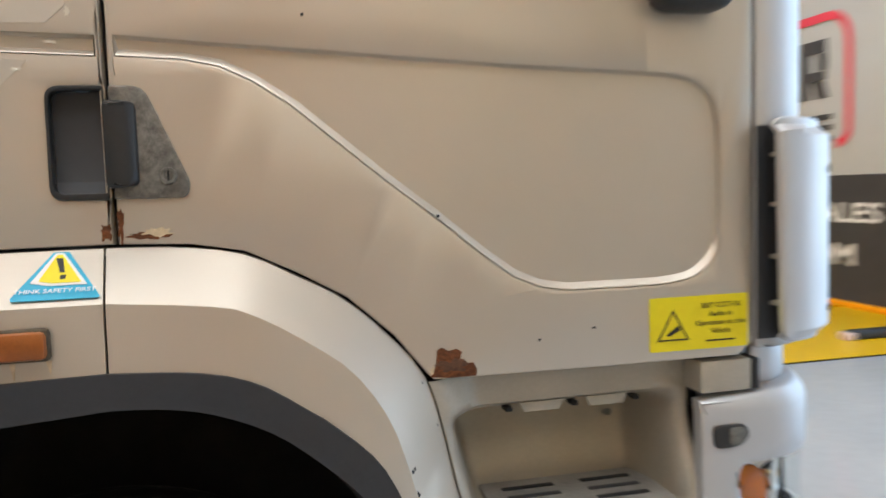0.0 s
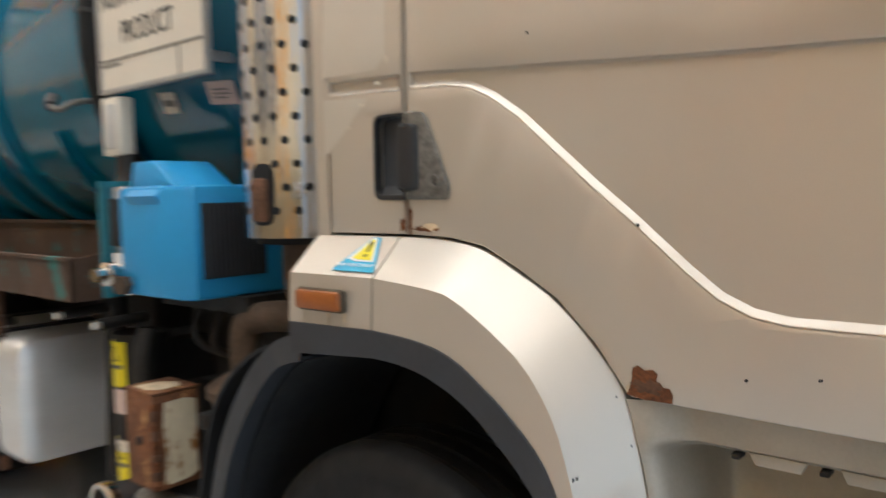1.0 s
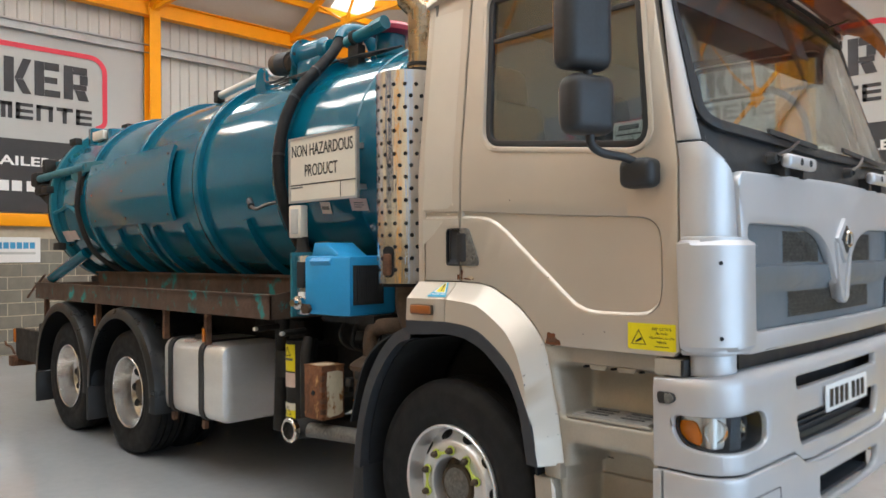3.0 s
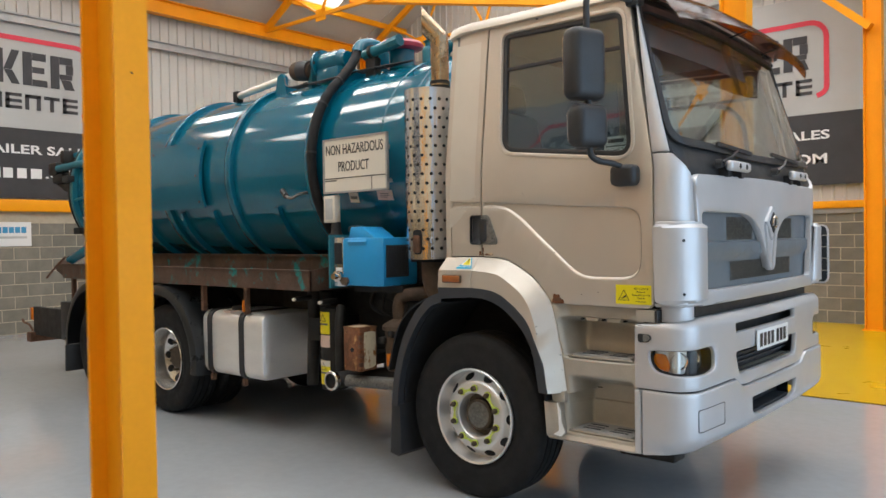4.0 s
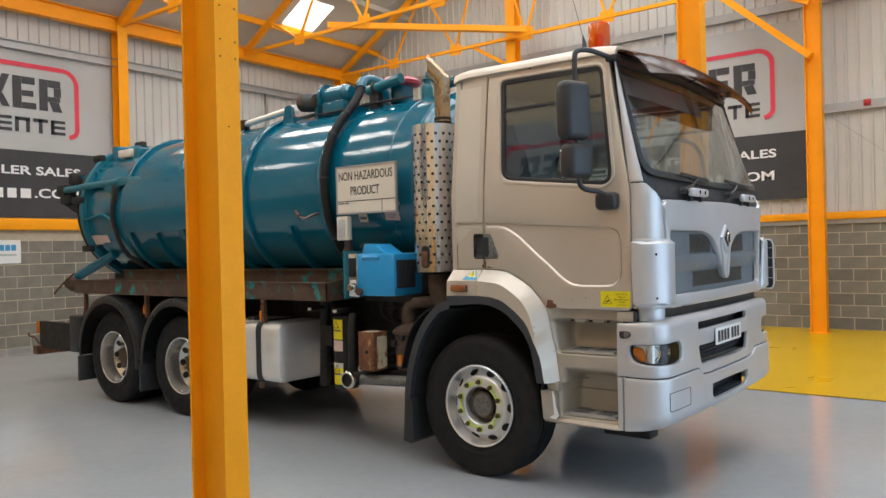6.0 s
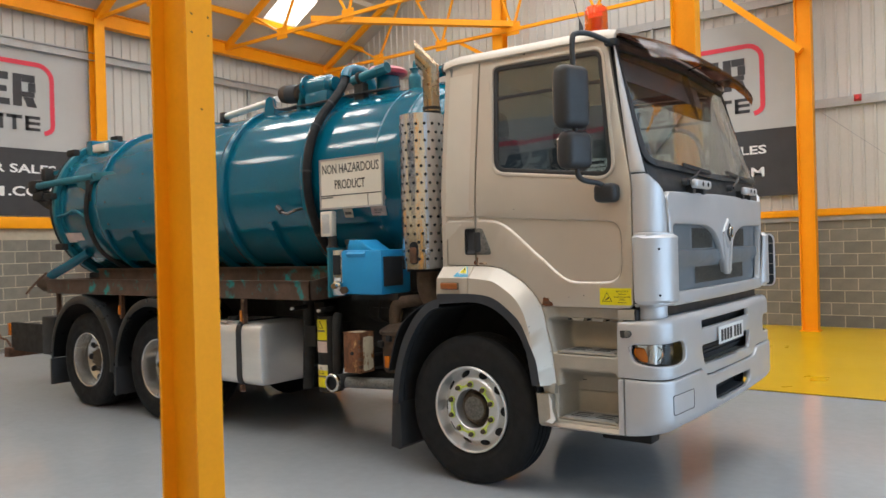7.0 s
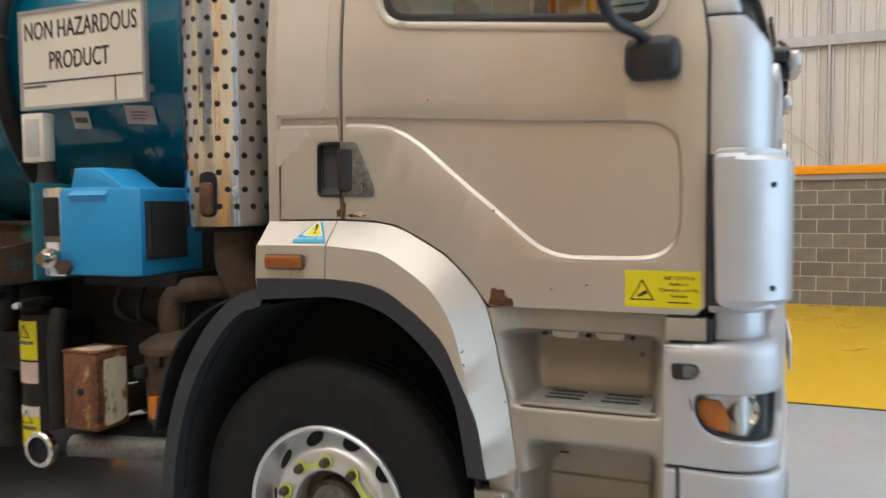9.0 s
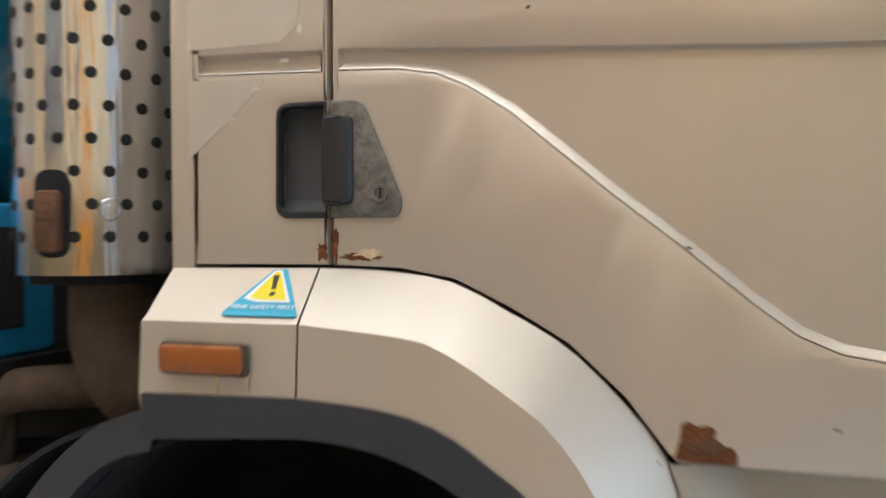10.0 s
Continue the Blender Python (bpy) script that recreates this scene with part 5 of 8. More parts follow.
# marker lamp, safety triangle, chips on the arch
def on_arch(s, t, off=0.0):
    """A place on the sloping shoulder of the arch: s along x, t from door to bend."""
    i = min(range(len(OUTER)), key=lambda k: abs(OUTER[k].x - s))
    a, b = OUTER[i], BEND[min(range(len(BEND)), key=lambda k: abs(BEND[k].x - s))]
    return (s, -0.004 + (-0.101) * t - 0.55 * off, a.y + (b.y - a.y) * t + 0.83 * off)


lamp_m = part("marker_lamp", boxes((-0.134, 0.006, -0.135, -0.112, 1.370, 1.412), bevel=0.008), M_AMBERDULL, arch_r, "amber side marker lamp in a dull housing")
part("lamp_housing", boxes((-0.138, 0.010, -0.127, -0.108, 1.366, 1.416), bevel=0.008), M_NUT, lamp_m)


def shoulder(u, v, d):
    """u along x, v 0..1 across the shoulder."""
    z0, z1 = 1.5225, 1.4455
    return (u, -0.004 - 0.101 * v - 0.55 * (0.0025 - d), z0 + (z1 - z0) * v + 0.83 * (0.0025 - d))


tri = part("safety_sticker", panel([(-0.049, 0.86), (-0.046, 0.91), (0.074, 0.91), (0.077, 0.88), (0.019, 0.06), (-0.004, 0.06)], [], shoulder, 0.0012, bevel=0), M_STICKB, arch_r, "light blue triangular safety sticker", smooth=0)
part("sticker_field", panel(round_poly([(-0.026, 0.62), (0.000, 0.68), (0.056, 0.68), (0.012, 0.09), (0.0, 0.09)], 0.006), [], lambda u, v, d: shoulder(u, v, d - 0.0015), 0.0006, bevel=0), M_WHITE, tri, smooth=0)
part("sticker_triangle", panel(round_poly([(-0.015, 0.60), (0.004, 0.64), (0.047, 0.64), (0.011, 0.13), (0.003, 0.13)], 0.006), [], lambda u, v, d: shoulder(u, v, d - 0.0022), 0.0006, bevel=0), M_STICKY, tri, smooth=0)
part("exclamation_mark", panel([(0.013, 0.46), (0.020, 0.46), (0.013, 0.20), (0.003, 0.20)], [], lambda u, v, d: shoulder(u, v, d - 0.003), 0.0006, bevel=0), M_BLACK, tri, smooth=0)
part("exclamation_dot", panel(rounded(0.015, 0.023, 0.51, 0.58, 0.003), [], lambda u, v, d: shoulder(u, v, d - 0.003), 0.0006, bevel=0), M_BLACK, tri, smooth=0)
lettering("sticker_lettering", "THINK SAFETY FIRST", 0.0125, Matrix.Translation(shoulder(0.013, 0.795, -0.004)) @ pose(0, 0, 0, 37, 0, 0), M_WHITE, tri, depth=0.0002)
for i in range(9):
    rnd = random.Random(100 + i)
    k = rnd.randint(22, 32)
    t = rnd.choice((0.06, 0.1, 0.5, 0.9, 0.96)) + rnd.uniform(-0.04, 0.04)
    a, b = OUTER[k], BEND[k]
    p = Vector((a.x + (b.x - a.x) * t, -0.004 - 0.101 * t, a.y + (b.y - a.y) * t))
    s = rnd.uniform(0.0012, 0.0032)
    loop = [(s * rnd.uniform(0.6, 1.3) * math.cos(q), s * rnd.uniform(0.8, 2.6) * math.sin(q)) for q in frange(0, 5.4, 6)]
    bm = prism(bmesh.new(), loop, "y", -0.0018, 0.0)
    bm.transform(Matrix.Translation(p))
    part("paint_chip", bm, M_FLARE if i % 3 else M_PAD, arch, smooth=0)

# ---- cab steps ----
def ramp(a, b, v):
    f = min(1.0, max(0.0, (v - a) / (b - a)))
    return f * f * (3 - 2 * f)


def arch_edge(z):
    """x of the arch's front edge at a height."""
    for p, q in zip(OUTER, OUTER[1:]):
        if q.x > 0.55 and q.y <= z <= p.y:
            return p.x + (q.x - p.x) * (p.y - z) / max(1e-6, p.y - q.y) + 0.002
    return (0.59 if z > 1.2 else 0.69) + 0.002


def step_face(f, z):
    """The moulded step unit: f runs from the arch to the bumper; two deep foot wells."""
    x0 = arch_edge(z) if z > 0.76 else 0.66
    x = x0 + (1.131 - x0) * f
    y = -0.006 + 0.052 * ramp(0.99, 1.15, z) * ramp(x0, x0 + 0.10, x)
    wide = ramp(x0 + 0.006, x0 + 0.062, x) * (1 - ramp(1.058, 1.118, x))
    upper = (1 - ramp(1.148, 1.192, z)) * ramp(0.950, 0.975, z)
    lip = 0.035 * ramp(0.785, 0.80, f) * 0
    low_x = ramp(x0 + 0.02, x0 + 0.085, x) * (1 - ramp(1.058, 1.118, x))
    lower = (1 - ramp(0.79, 0.868, z)) * ramp(0.528, 0.556, z)
    return (x, y + 0.185 * wide * upper + (0.205 + 0.012 * ramp(0.690, 0.696, z)) * low_x * lower + lip, z)


def on_step(x, z, d):
    """A place on the step unit's face."""
    x0 = arch_edge(z) if z > 0.76 else 0.66
    p = step_face(max(0.0, (x - x0) / (1.131 - x0)), z)
    return (p[0], p[1] - 0.003 + d, p[2])


bm = bmesh.new()
zs_ = sorted(set([round(z, 4) for z in frange(0.50, 1.256, 84)] + [0.690, 0.693, 0.696, 0.952, 0.956, 0.962, 0.968, 0.53, 0.535, 0.545, 0.552]))
grid_ = [[bm.verts.new(step_face(f, z)) for f in frange(0, 1, 44)] for z in zs_]
for A, B in zip(grid_, grid_[1:]):
    for i in range(len(A) - 1):
        bm.faces.new((A[i], A[i + 1], B[i + 1], B[i]))
bmesh.ops.recalc_face_normals(bm, faces=bm.faces)
bm.normal_update()
bmesh.ops.solidify(bm, geom=bm.faces[:], thickness=0.004)
steps = part("step_unit", bm, M_PAINT2, truck, "silver moulded step unit with two deep foot wells", smooth=60)
for x in (0.752, 0.886, 1.016):
    part("header_notch", boxes((x, x + 0.014, 0.045, 0.075, 1.170, 1.179), bevel=0.002), M_HOLE, steps)
for x in (0.78, 0.915):
    part("header_tab", prism(bmesh.new(), [(x, 1.186), (x + 0.09, 1.186), (x + 0.08, 1.166), (x + 0.01, 1.166)], "y", 0.046, 0.056, bevel=0.003), M_PAINT2, steps)
part("header_mark", prism(bmesh.new(), [(0.74, 1.224), (0.758, 1.227), (0.778, 1.223), (0.758, 1.220)], "y", 0.043, 0.048), M_FLARE, steps, smooth=0)
part("step_screw", lathe(bmesh.new(), [(0, 0.008), (0.003, 0.008), (0.003, 0.005), (0.001, 0)], pose(1.032, 0.205, 1.10, 0, 0, -90), 12), M_PAD, steps)
for z, yo in ((0.974, 0.004), (0.552, 0.0)):
    tread = part("step_tread", boxes((0.725, 1.085, yo - 0.006, 0.185, z - 0.012, z + 0.008), bevel=0.006), M_TREAD, steps, "grey step tread with worn grip slots")
    for k in range(3):
        for x in (0.765, 0.935):
            part("grip_slot", boxes((x, x + 0.11, yo + 0.03 + 0.045 * k, yo + 0.045 + 0.045 * k, z + 0.006, z + 0.0105), bevel=0.002), M_HOLE if k != 1 else M_FLARE, tread)
    part("tread_nosing", boxes((0.70, 1.10, -0.008, yo + 0.004, z - 0.012, z - 0.001), bevel=0.004), M_PAINT2, tread)
part("riser_slot", boxes((0.866, 0.961, -0.0085, -0.004, 0.876, 0.889), bevel=0.002), M_HOLE, steps)
part("well_crack", boxes((0.745, 0.80, 0.196, 0.2025, 0.762, 0.766)), M_HOLE, steps)
part("step_skirt", prism(bmesh.new(), [(-0.035, 0.518), (-0.045, 0.497), (-0.032, 0.484), (0.12, 0.484), (0.12, 0.518)], "x", 0.575, 1.125, bevel=0.008), M_PAINT, steps)
part("step_post", prism(bmesh.new(), [(0.565, 0.70), (0.668, 0.70), (0.69, 0.53), (0.675, 0.505), (0.58, 0.505)], "y", -0.062, -0.008, bevel=0.006), M_PAINT2, steps, "cracked lower step corner")
part("broken_edge", prism(bmesh.new(), [(0.658, 0.70), (0.676, 0.66), (0.680, 0.60), (0.704, 0.54), (0.68, 0.513), (0.63, 0.520), (0.668, 0.545), (0.666, 0.60)], "y", -0.066, -0.058), M_WHITE, steps, "torn white plastic edge", smooth=0)
part("step_rear_post", prism(bmesh.new(), [(0.60, 0.765), (0.69, 0.765), (0.69, 0.70), (0.61, 0.70)], "y", -0.04, 0.1, bevel=0.005), M_PAINT2, steps)
part("dark_scuff", panel([(0.63, 1.085), (0.648, 1.075), (0.662, 1.05), (0.672, 0.99), (0.668, 0.962), (0.645, 0.985), (0.640, 1.03)], [], lambda u, v, d: on_step(u + 0.02, v, d), 0.003, us=[0.64, 0.65, 0.66], vs=[0.98, 1.0, 1.02, 1.04, 1.06], bevel=0), M_FLARE, steps, smooth=0)
part("paint_scrape", panel([(0.628, 0.955), (0.65, 0.948), (0.668, 0.94), (0.66, 0.93), (0.64, 0.935)], [], lambda u, v, d: on_step(u + 0.03, v, d), 0.003, us=[0.65], bevel=0), M_PAD, steps, smooth=0)

# ---- bumper ----
BU = lambda off: (lambda u, v, d: front(u, v, d - off, rake=0.0))
HL = round_poly([(-0.028, 1.042), (-0.033, 0.985), (0.0, 0.932), (0.09, 0.914), (0.30, 0.91), (0.385, 0.925), (0.385, 1.02), (0.34, 1.052)], [0.02, 0.03, 0.04, 0.05, 0.03, 0.03, 0.04, 0.04])
HR = [(UE - u, z) for u, z in HL]
OPEN = round_poly([(uy(0.55), 0.982), (uy(0.60), 0.855), (uy(1.60), 0.845), (uy(1.64), 0.98)], 0.03)
SLOT = round_poly([(uy(0.55), 1.142), (uy(0.56), 1.09), (uy(1.60), 1.09), (uy(1.60), 1.145)], 0.015)
UPPER = [(-0.115, 1.175), (-0.115, 0.838), (0.25, 0.832), (uy(0.53), 0.838), (uy(0.62), 0.79), (uy(0.72), 0.78), (uy(W - 0.72), 0.78), (uy(W - 0.62), 0.79), (uy(W - 0.53), 0.838), (UE - 0.25, 0.832), (UE + 0.115, 0.838), (UE + 0.115, 1.175), (UE - 0.25, 1.205), (uy(YC), 1.205), (0.25, 1.205)]
bm = panel(UPPER, [HL, HR, OPEN, SLOT], lambda u, v, d: front(u, v, d - 0.032 + 0.05 * max(0, (v - 1.15) / 0.05) ** 2 * 0.6, rake=0), 0.03, us=FU, vs=[0.86, 0.9, 1.0, 1.1, 1.15, 1.17, 1.185], bevel=0.009)
bumper = part("bumper", bm, M_SILVER, truck, "silver moulded front bumper with headlamps")
LSLOT = round_poly([(uy(0.75), 0.70), (uy(0.76), 0.61), (uy(0.85), 0.585), (uy(1.45), 0.585), (uy(1.56), 0.61), (uy(1.58), 0.69)], 0.025)
LOW = [(-0.068, 0.83), (-0.068, 0.488), (0.05, 0.492), (0.16, 0.505), (0.3, 0.515), (uy(0.6), 0.518), (uy(W - 0.6), 0.518), (UE - 0.3, 0.515), (UE - 0.16, 0.505), (UE - 0.05, 0.492), (UE + 0.068, 0.488), (UE + 0.068, 0.83), (UE - 0.25, 0.824), (uy(W - 0.53), 0.830), (uy(W - 0.62), 0.782), (uy(W - 0.72), 0.772), (uy(0.72), 0.772), (uy(0.62), 0.782), (uy(0.53), 0.830), (0.25, 0.824)]
bm = panel(LOW, [LSLOT], lambda u, v, d: front(u, v, d - 0.045 + 0.07 * max(0, (0.60 - v) / 0.1) ** 2 * ramp(-0.07, 0.12, min(u, UE - u)), rake=0), 0.03, us=FU, vs=[0.50, 0.52, 0.54, 0.56, 0.58, 0.6, 0.7, 0.8], bevel=0.009)
lowb = part("lower_bumper", bm, M_SILVER, truck, "silver lower bumper with a tow slot")
bm = panel(round_poly([(-0.112, 0.828), (-0.076, 0.828), (-0.076, 0.49), (-0.112, 0.49)], 0.006), [], BU(0.043), 0.05, bevel=0.006)
part("bumper_end", bm, M_SILVER, lowb)
part("tow_flap", panel(rounded(uy(0.075), uy(0.36), 0.62, 0.74, 0.012), [rounded(uy(0.079), uy(0.356), 0.624, 0.736, 0.01)], BU(0.0465), 0.003, us=FU, bevel=0), M_FLARE, lowb)
part("slot_bed", panel([(uy(0.60), 0.54), (uy(1.75), 0.54), (uy(1.75), 0.74), (uy(0.60), 0.74)], [], lambda u, v, d: front(u, v, d + 0.09, rake=0), 0.01, us=FU, bevel=0), M_TRIM, lowb)
# dark wall added to hide the bright far end behind the slot
part("slot_end", boxes((1.19, 1.40, 1.60, 1.612, 0.53, 0.75)), M_LAMPBED, lowb)
part("slot_sill", boxes((1.30, 1.425, 0.80, 1.54, 0.575, 0.595), bevel=0.004), M_FLARE, lowb)
part("bumper_seam", panel([(-0.06, 0.745), (UE + 0.06, 0.745), (UE + 0.06, 0.86), (-0.06, 0.86)], [], lambda u, v, d: front(u, v, d + 0.002, rake=0), 0.01, us=FU, bevel=0), M_TRIM, lowb)
for y in (0.2, 1.75):
    c = front(uy(y), 0.565, -0.036)
    part("bumper_screw", lathe(bmesh.new(), [(0, 0), (0, 0.014), (0.004, 0.012), (0.004, 0)], Matrix.Translation((c[0] - 0.01, c[1], c[2])), 10), M_RUSTSPOT, lowb)
# behind the openings
part("opening_bed", panel([(uy(0.35), 0.78), (uy(W - 0.35), 0.78), (uy(W - 0.35), 1.19), (uy(0.35), 1.19)], [], lambda u, v, d: front(u, v, d + 0.07, rake=0), 0.01, us=FU, bevel=0), M_TRIM, bumper)
for k in range(4):
    z = 0.885 + 0.026 * k
    bm = bmesh.new()
    c0, c1 = front(uy(0.66), z, 0.05), front(uy(W - 0.66), z, 0.05)
    bar(bm, c0, c1, 0.010, 0.012)
    part("radiator_slat", bm, M_FLARE, bumper, smooth=0)
part("opening_sill", boxes((1.29, 1.425, 0.60, 1.62, 0.836, 0.85), bevel=0.004), M_PAINT2, bumper)
part("intercooler_band", boxes((1.25, 1.36, 0.2, W - 0.2, 1.19, 1.26)), M_TRIM, truck)
# dark closure added to block the bright gap below the door
part("cab_floor", boxes((0.80, 1.225, 0.06, W - 0.06, 1.232, 1.30)), M_TRIM, truck)
part("front_cross_member", boxes((1.0, 1.25, 0.3, W - 0.3, 0.44, 0.62), bevel=0.01), M_CHASSIS, truck)
# corner under the door: small lit bracket block
part("corner_bracket", boxes((1.125, 1.235, -0.024, 0.10, 1.188, 1.252), bevel=0.006), M_PAINT2, truck)
part("bracket_seal", boxes((1.235, 1.252, -0.026, 0.10, 1.188, 1.252), bevel=0.006), M_TRIM, truck)
part("lower_corner", panel([(0.02, 1.19), (0.24, 1.19), (0.24, 1.28), (0.02, 1.28)], [], lambda u, v, d: front(u, v, d + 0.012, rake=0), 0.02, us=FU, bevel=0.004), M_SILVER, truck)
# number plate, characters as bars
pl = front(uy(YC), 1.0, -0.048)
plate = part("number_plate", boxes((pl[0] - 0.008, pl[0], 0.825, 1.385, 0.957, 1.074), bevel=0.004), M_PLATE, bumper, "white front number plate with dark bars")
for k in range(7):
    y = 0.86 + k * 0.066 + (0.03 if k > 3 else 0)
    part("plate_bar", boxes((pl[0] + 0.0005, pl[0] + 0.002, y, y + 0.046, 0.976, 1.054)), M_BLACK, plate, smooth=0)

# headlamps
for flip in (lambda u: u, lambda u: UE - u):
    hp = lambda u, v, d: front(flip(u), v, d, rake=0)
    HLi = inset(HL, -0.002)
    y_a, y_b = sorted((hp(0.24, 1.0, 0)[1], hp(0.42, 1.0, 0)[1]))
    bed = part("headlamp", panel(HLi, [], lambda u, v, d: hp(u, v, d + 0.045), 0.01, us=FU, bevel=0), M_LAMPBED, bumper, "clear headlamp with an amber indicator and round reflectors")
    y_w = hp(0.392, 1.0, 0)[1]
    part("headlamp_cheek", boxes((1.29, 1.42, y_w - 0.006, y_w + 0.006, 0.90, 1.06)), M_LAMPBED, bed)
    part("headlamp_back", boxes((1.28, 1.338, y_a, y_b, 0.89, 1.07)), M_LAMPBED, bed)
    part("headlamp_wall", panel(HLi, [inset(HL, 0.004)], lambda u, v, d: hp(u, v, d - 0.01), 0.07, us=FU, bevel=0), M_LAMPBED, bed)

    def at_lamp(u, z, mat_, name, prof):
        c0, c1 = Vector(hp(u, z, 0.0)), Vector(hp(u, z, 0.05))
        dirn = (c0 - c1).normalized()
        m = Matrix.Translation(c1) @ dirn.to_track_quat("X", "Z").to_matrix().to_4x4()
        part(name, lathe(bmesh.new(), prof, m, 24), mat_, bed)
    at_lamp(0.125, 0.985, M_CHROME, "lamp_reflector", [(-0.002, 0.0), (0.0, 0.02), (0.010, 0.034), (0.026, 0.042), (0.027, 0.044), (0.0, 0.045)])
    at_lamp(0.288, 0.982, M_LAMPBED, "lamp_barrel", [(-0.002, 0.0), (0.0, 0.046), (0.018, 0.048), (0.020, 0.040), (0.012, 0.036)])
    at_lamp(0.288, 0.982, M_CHROME, "lamp_ring", [(0.010, 0.037), (0.024, 0.040), (0.026, 0.036), (0.012, 0.030)])
    at_lamp(0.125, 0.985, M_LENS, "lamp_bulb", [(0.0, 0.016), (0.018, 0.016), (0.026, 0.009), (0.029, 0.0)])
    at_lamp(0.288, 0.982, M_CHROME, "lamp_cap", [(0.0, 0.032), (0.014, 0.029), (0.026, 0.017), (0.031, 0.0)])
    part("indicator", panel(round_poly([(-0.024, 1.022), (-0.026, 0.975), (0.004, 0.942), (0.06, 0.928), (0.066, 0.962), (0.04, 1.02)], 0.02), [], lambda u, v, d: hp(u, v, d + 0.012), 0.012, us=FU, bevel=0.003), M_AMBER, bed)
    part("lamp_divider", panel([(0.172, 0.915), (0.25, 0.912), (0.252, 1.052), (0.185, 1.052)], [], lambda u, v, d: hp(u, v, d + 0.006), 0.03, us=FU, bevel=0.004), M_FLARE, bed)
    for bowl in ([(-0.03, 0.955), (0.03, 0.925), (0.17, 0.918), (0.183, 1.05), (-0.03, 1.04)],):
        part("reflector_bowl", panel(round_poly(bowl, 0.02), [], lambda u, v, d: hp(u, v, d + 0.036 - 0.018 * math.sin(30 * (u + 0.05)) ** 2), 0.003, us=FU + frange(-0.02, 0.18, 20), bevel=0), M_ALU, bed)
    lens = part("headlamp_lens", panel(HL, [], lambda u, v, d: hp(u, v, d - 0.024), 0.003, us=FU, bevel=0), M_LENS, bed)
    lens.visible_shadow = False
    c = Vector(hp(-0.055, 1.105, -0.032))
    bm = bmesh.new()
    prism(bm, round_poly([(-0.038, 0.022), (-0.034, -0.024), (0.02, -0.022), (0.042, 0.0), (0.03, 0.022)], 0.014), "y", -0.008, 0.004, bevel=0.003)
    bm.transform(Matrix.Translation(c))
    sl = part("side_repeater", bm, M_TRIM, bumper, "small clear side repeater lamp")
    bm = bmesh.new()
    prism(bm, round_poly([(-0.005, 0.018), (-0.005, -0.018), (0.018, -0.017), (0.036, 0.0), (0.026, 0.018)], 0.01), "y", -0.012, -0.006, bevel=0.003)
    bm.transform(Matrix.Translation(c))
    part("repeater_lens", bm, M_PAD, sl)

# ---- inside the cab ----
part("cab_floor", boxes((-0.18, 1.2, 0.07, W - 0.07, 1.45, 1.52)), M_CABIN, truck)
part("dashboard", prism(bmesh.new(), [(0.78, 1.52), (1.25, 1.52), (1.33, 2.02), (1.28, 2.06), (1.0, 2.09), (0.82, 1.98)], "y", 0.12, W - 0.12, bevel=0.03), M_CABIN, truck, "dark dashboard")
part("roof_lining", boxes((-0.16, 1.05, 0.2, W - 0.2, 2.93, 2.97)), M_LINING, truck)
part("rear_lining", boxes((-0.18, -0.15, 0.1, W - 0.1, 1.5, 2.94)), M_LINING, truck)
for yc in (0.62, W - 0.62):
    s = part("cab_seat", boxes((-0.02, 0.50, yc - 0.25, yc + 0.25, 1.72, 1.90), bevel=0.05), M_SEAT, truck, "dark cloth cab seat with a tall headrest")
    part("seat_base", boxes((0.03, 0.45, yc - 0.2, yc + 0.2, 1.52, 1.72)), M_CABIN, s)
    bm = box(bmesh.new(), -0.06, 0.06, yc - 0.24, yc + 0.24, 0, 0.66, bevel=0.05, seg=3)
    bm.transform(pose(0.02, 0, 1.85, 0, -12, 0))
    part("seat_back", bm, M_SEAT, s)
    bm = box(bmesh.new(), -0.05, 0.05, yc - 0.14, yc + 0.14, 0, 0.2, bevel=0.045, seg=3)
    bm.transform(pose(-0.11, 0, 2.50, 0, -10, 0))
    part("headrest", bm, M_SEAT, s)
bm = bmesh.new()
ringpts = [(0, 0.22 * math.cos(a), 0.22 * math.sin(a)) for a in frange(0, 2 * math.pi, 28)]
tube(bm, ringpts, 0.016, 8, caps=False)
bm.transform(pose(0.80, 0.62, 2.05, 0, 58, 0))
sw = part("steering_wheel", bm, M_TRIM, truck, "black steering wheel")
part("steering_column", tube(bmesh.new(), [(0.80, 0.62, 2.05), (1.0, 0.62, 1.85)], 0.04, 12), M_TRIM, sw)
tm = part("interior_mirror_frame", tube(bmesh.new(), smooth_line([(1.12, 1.75, 2.0), (1.08, 1.76, 2.35), (1.05, 1.70, 2.47), (1.05, 1.45, 2.50), (1.06, 1.2, 2.48)], 6), 0.018, 8), M_TRIM, truck, "black grab frame inside the far side of the cab")
card = part("window_notice", panel(rounded(0.93, 1.075, 2.10, 2.185, 0.003), [], lambda u, v, d: near_side(u, v, d + 0.03), 0.002, bevel=0), M_WHITE, truck, "white printed card behind the side window", smooth=0)
for k, (a, b, h) in enumerate(((0.955, 1.05, 0.02), (0.945, 1.06, 0.006), (0.95, 1.03, 0.004))):
    z = 2.15 - 0.022 * k
    part("card_bar", panel([(a, z), (b, z), (b, z + h), (a, z + h)], [], lambda u, v, d: near_side(u, v, d + 0.0285), 0.001, bevel=0), M_INK, card, smooth=0)
bar_y = panel([(0.93, 2.098), (1.075, 2.098), (1.075, 2.09), (0.93, 2.09)], [], lambda u, v, d: near_side(u, v, d + 0.0295), 0.001, bevel=0)
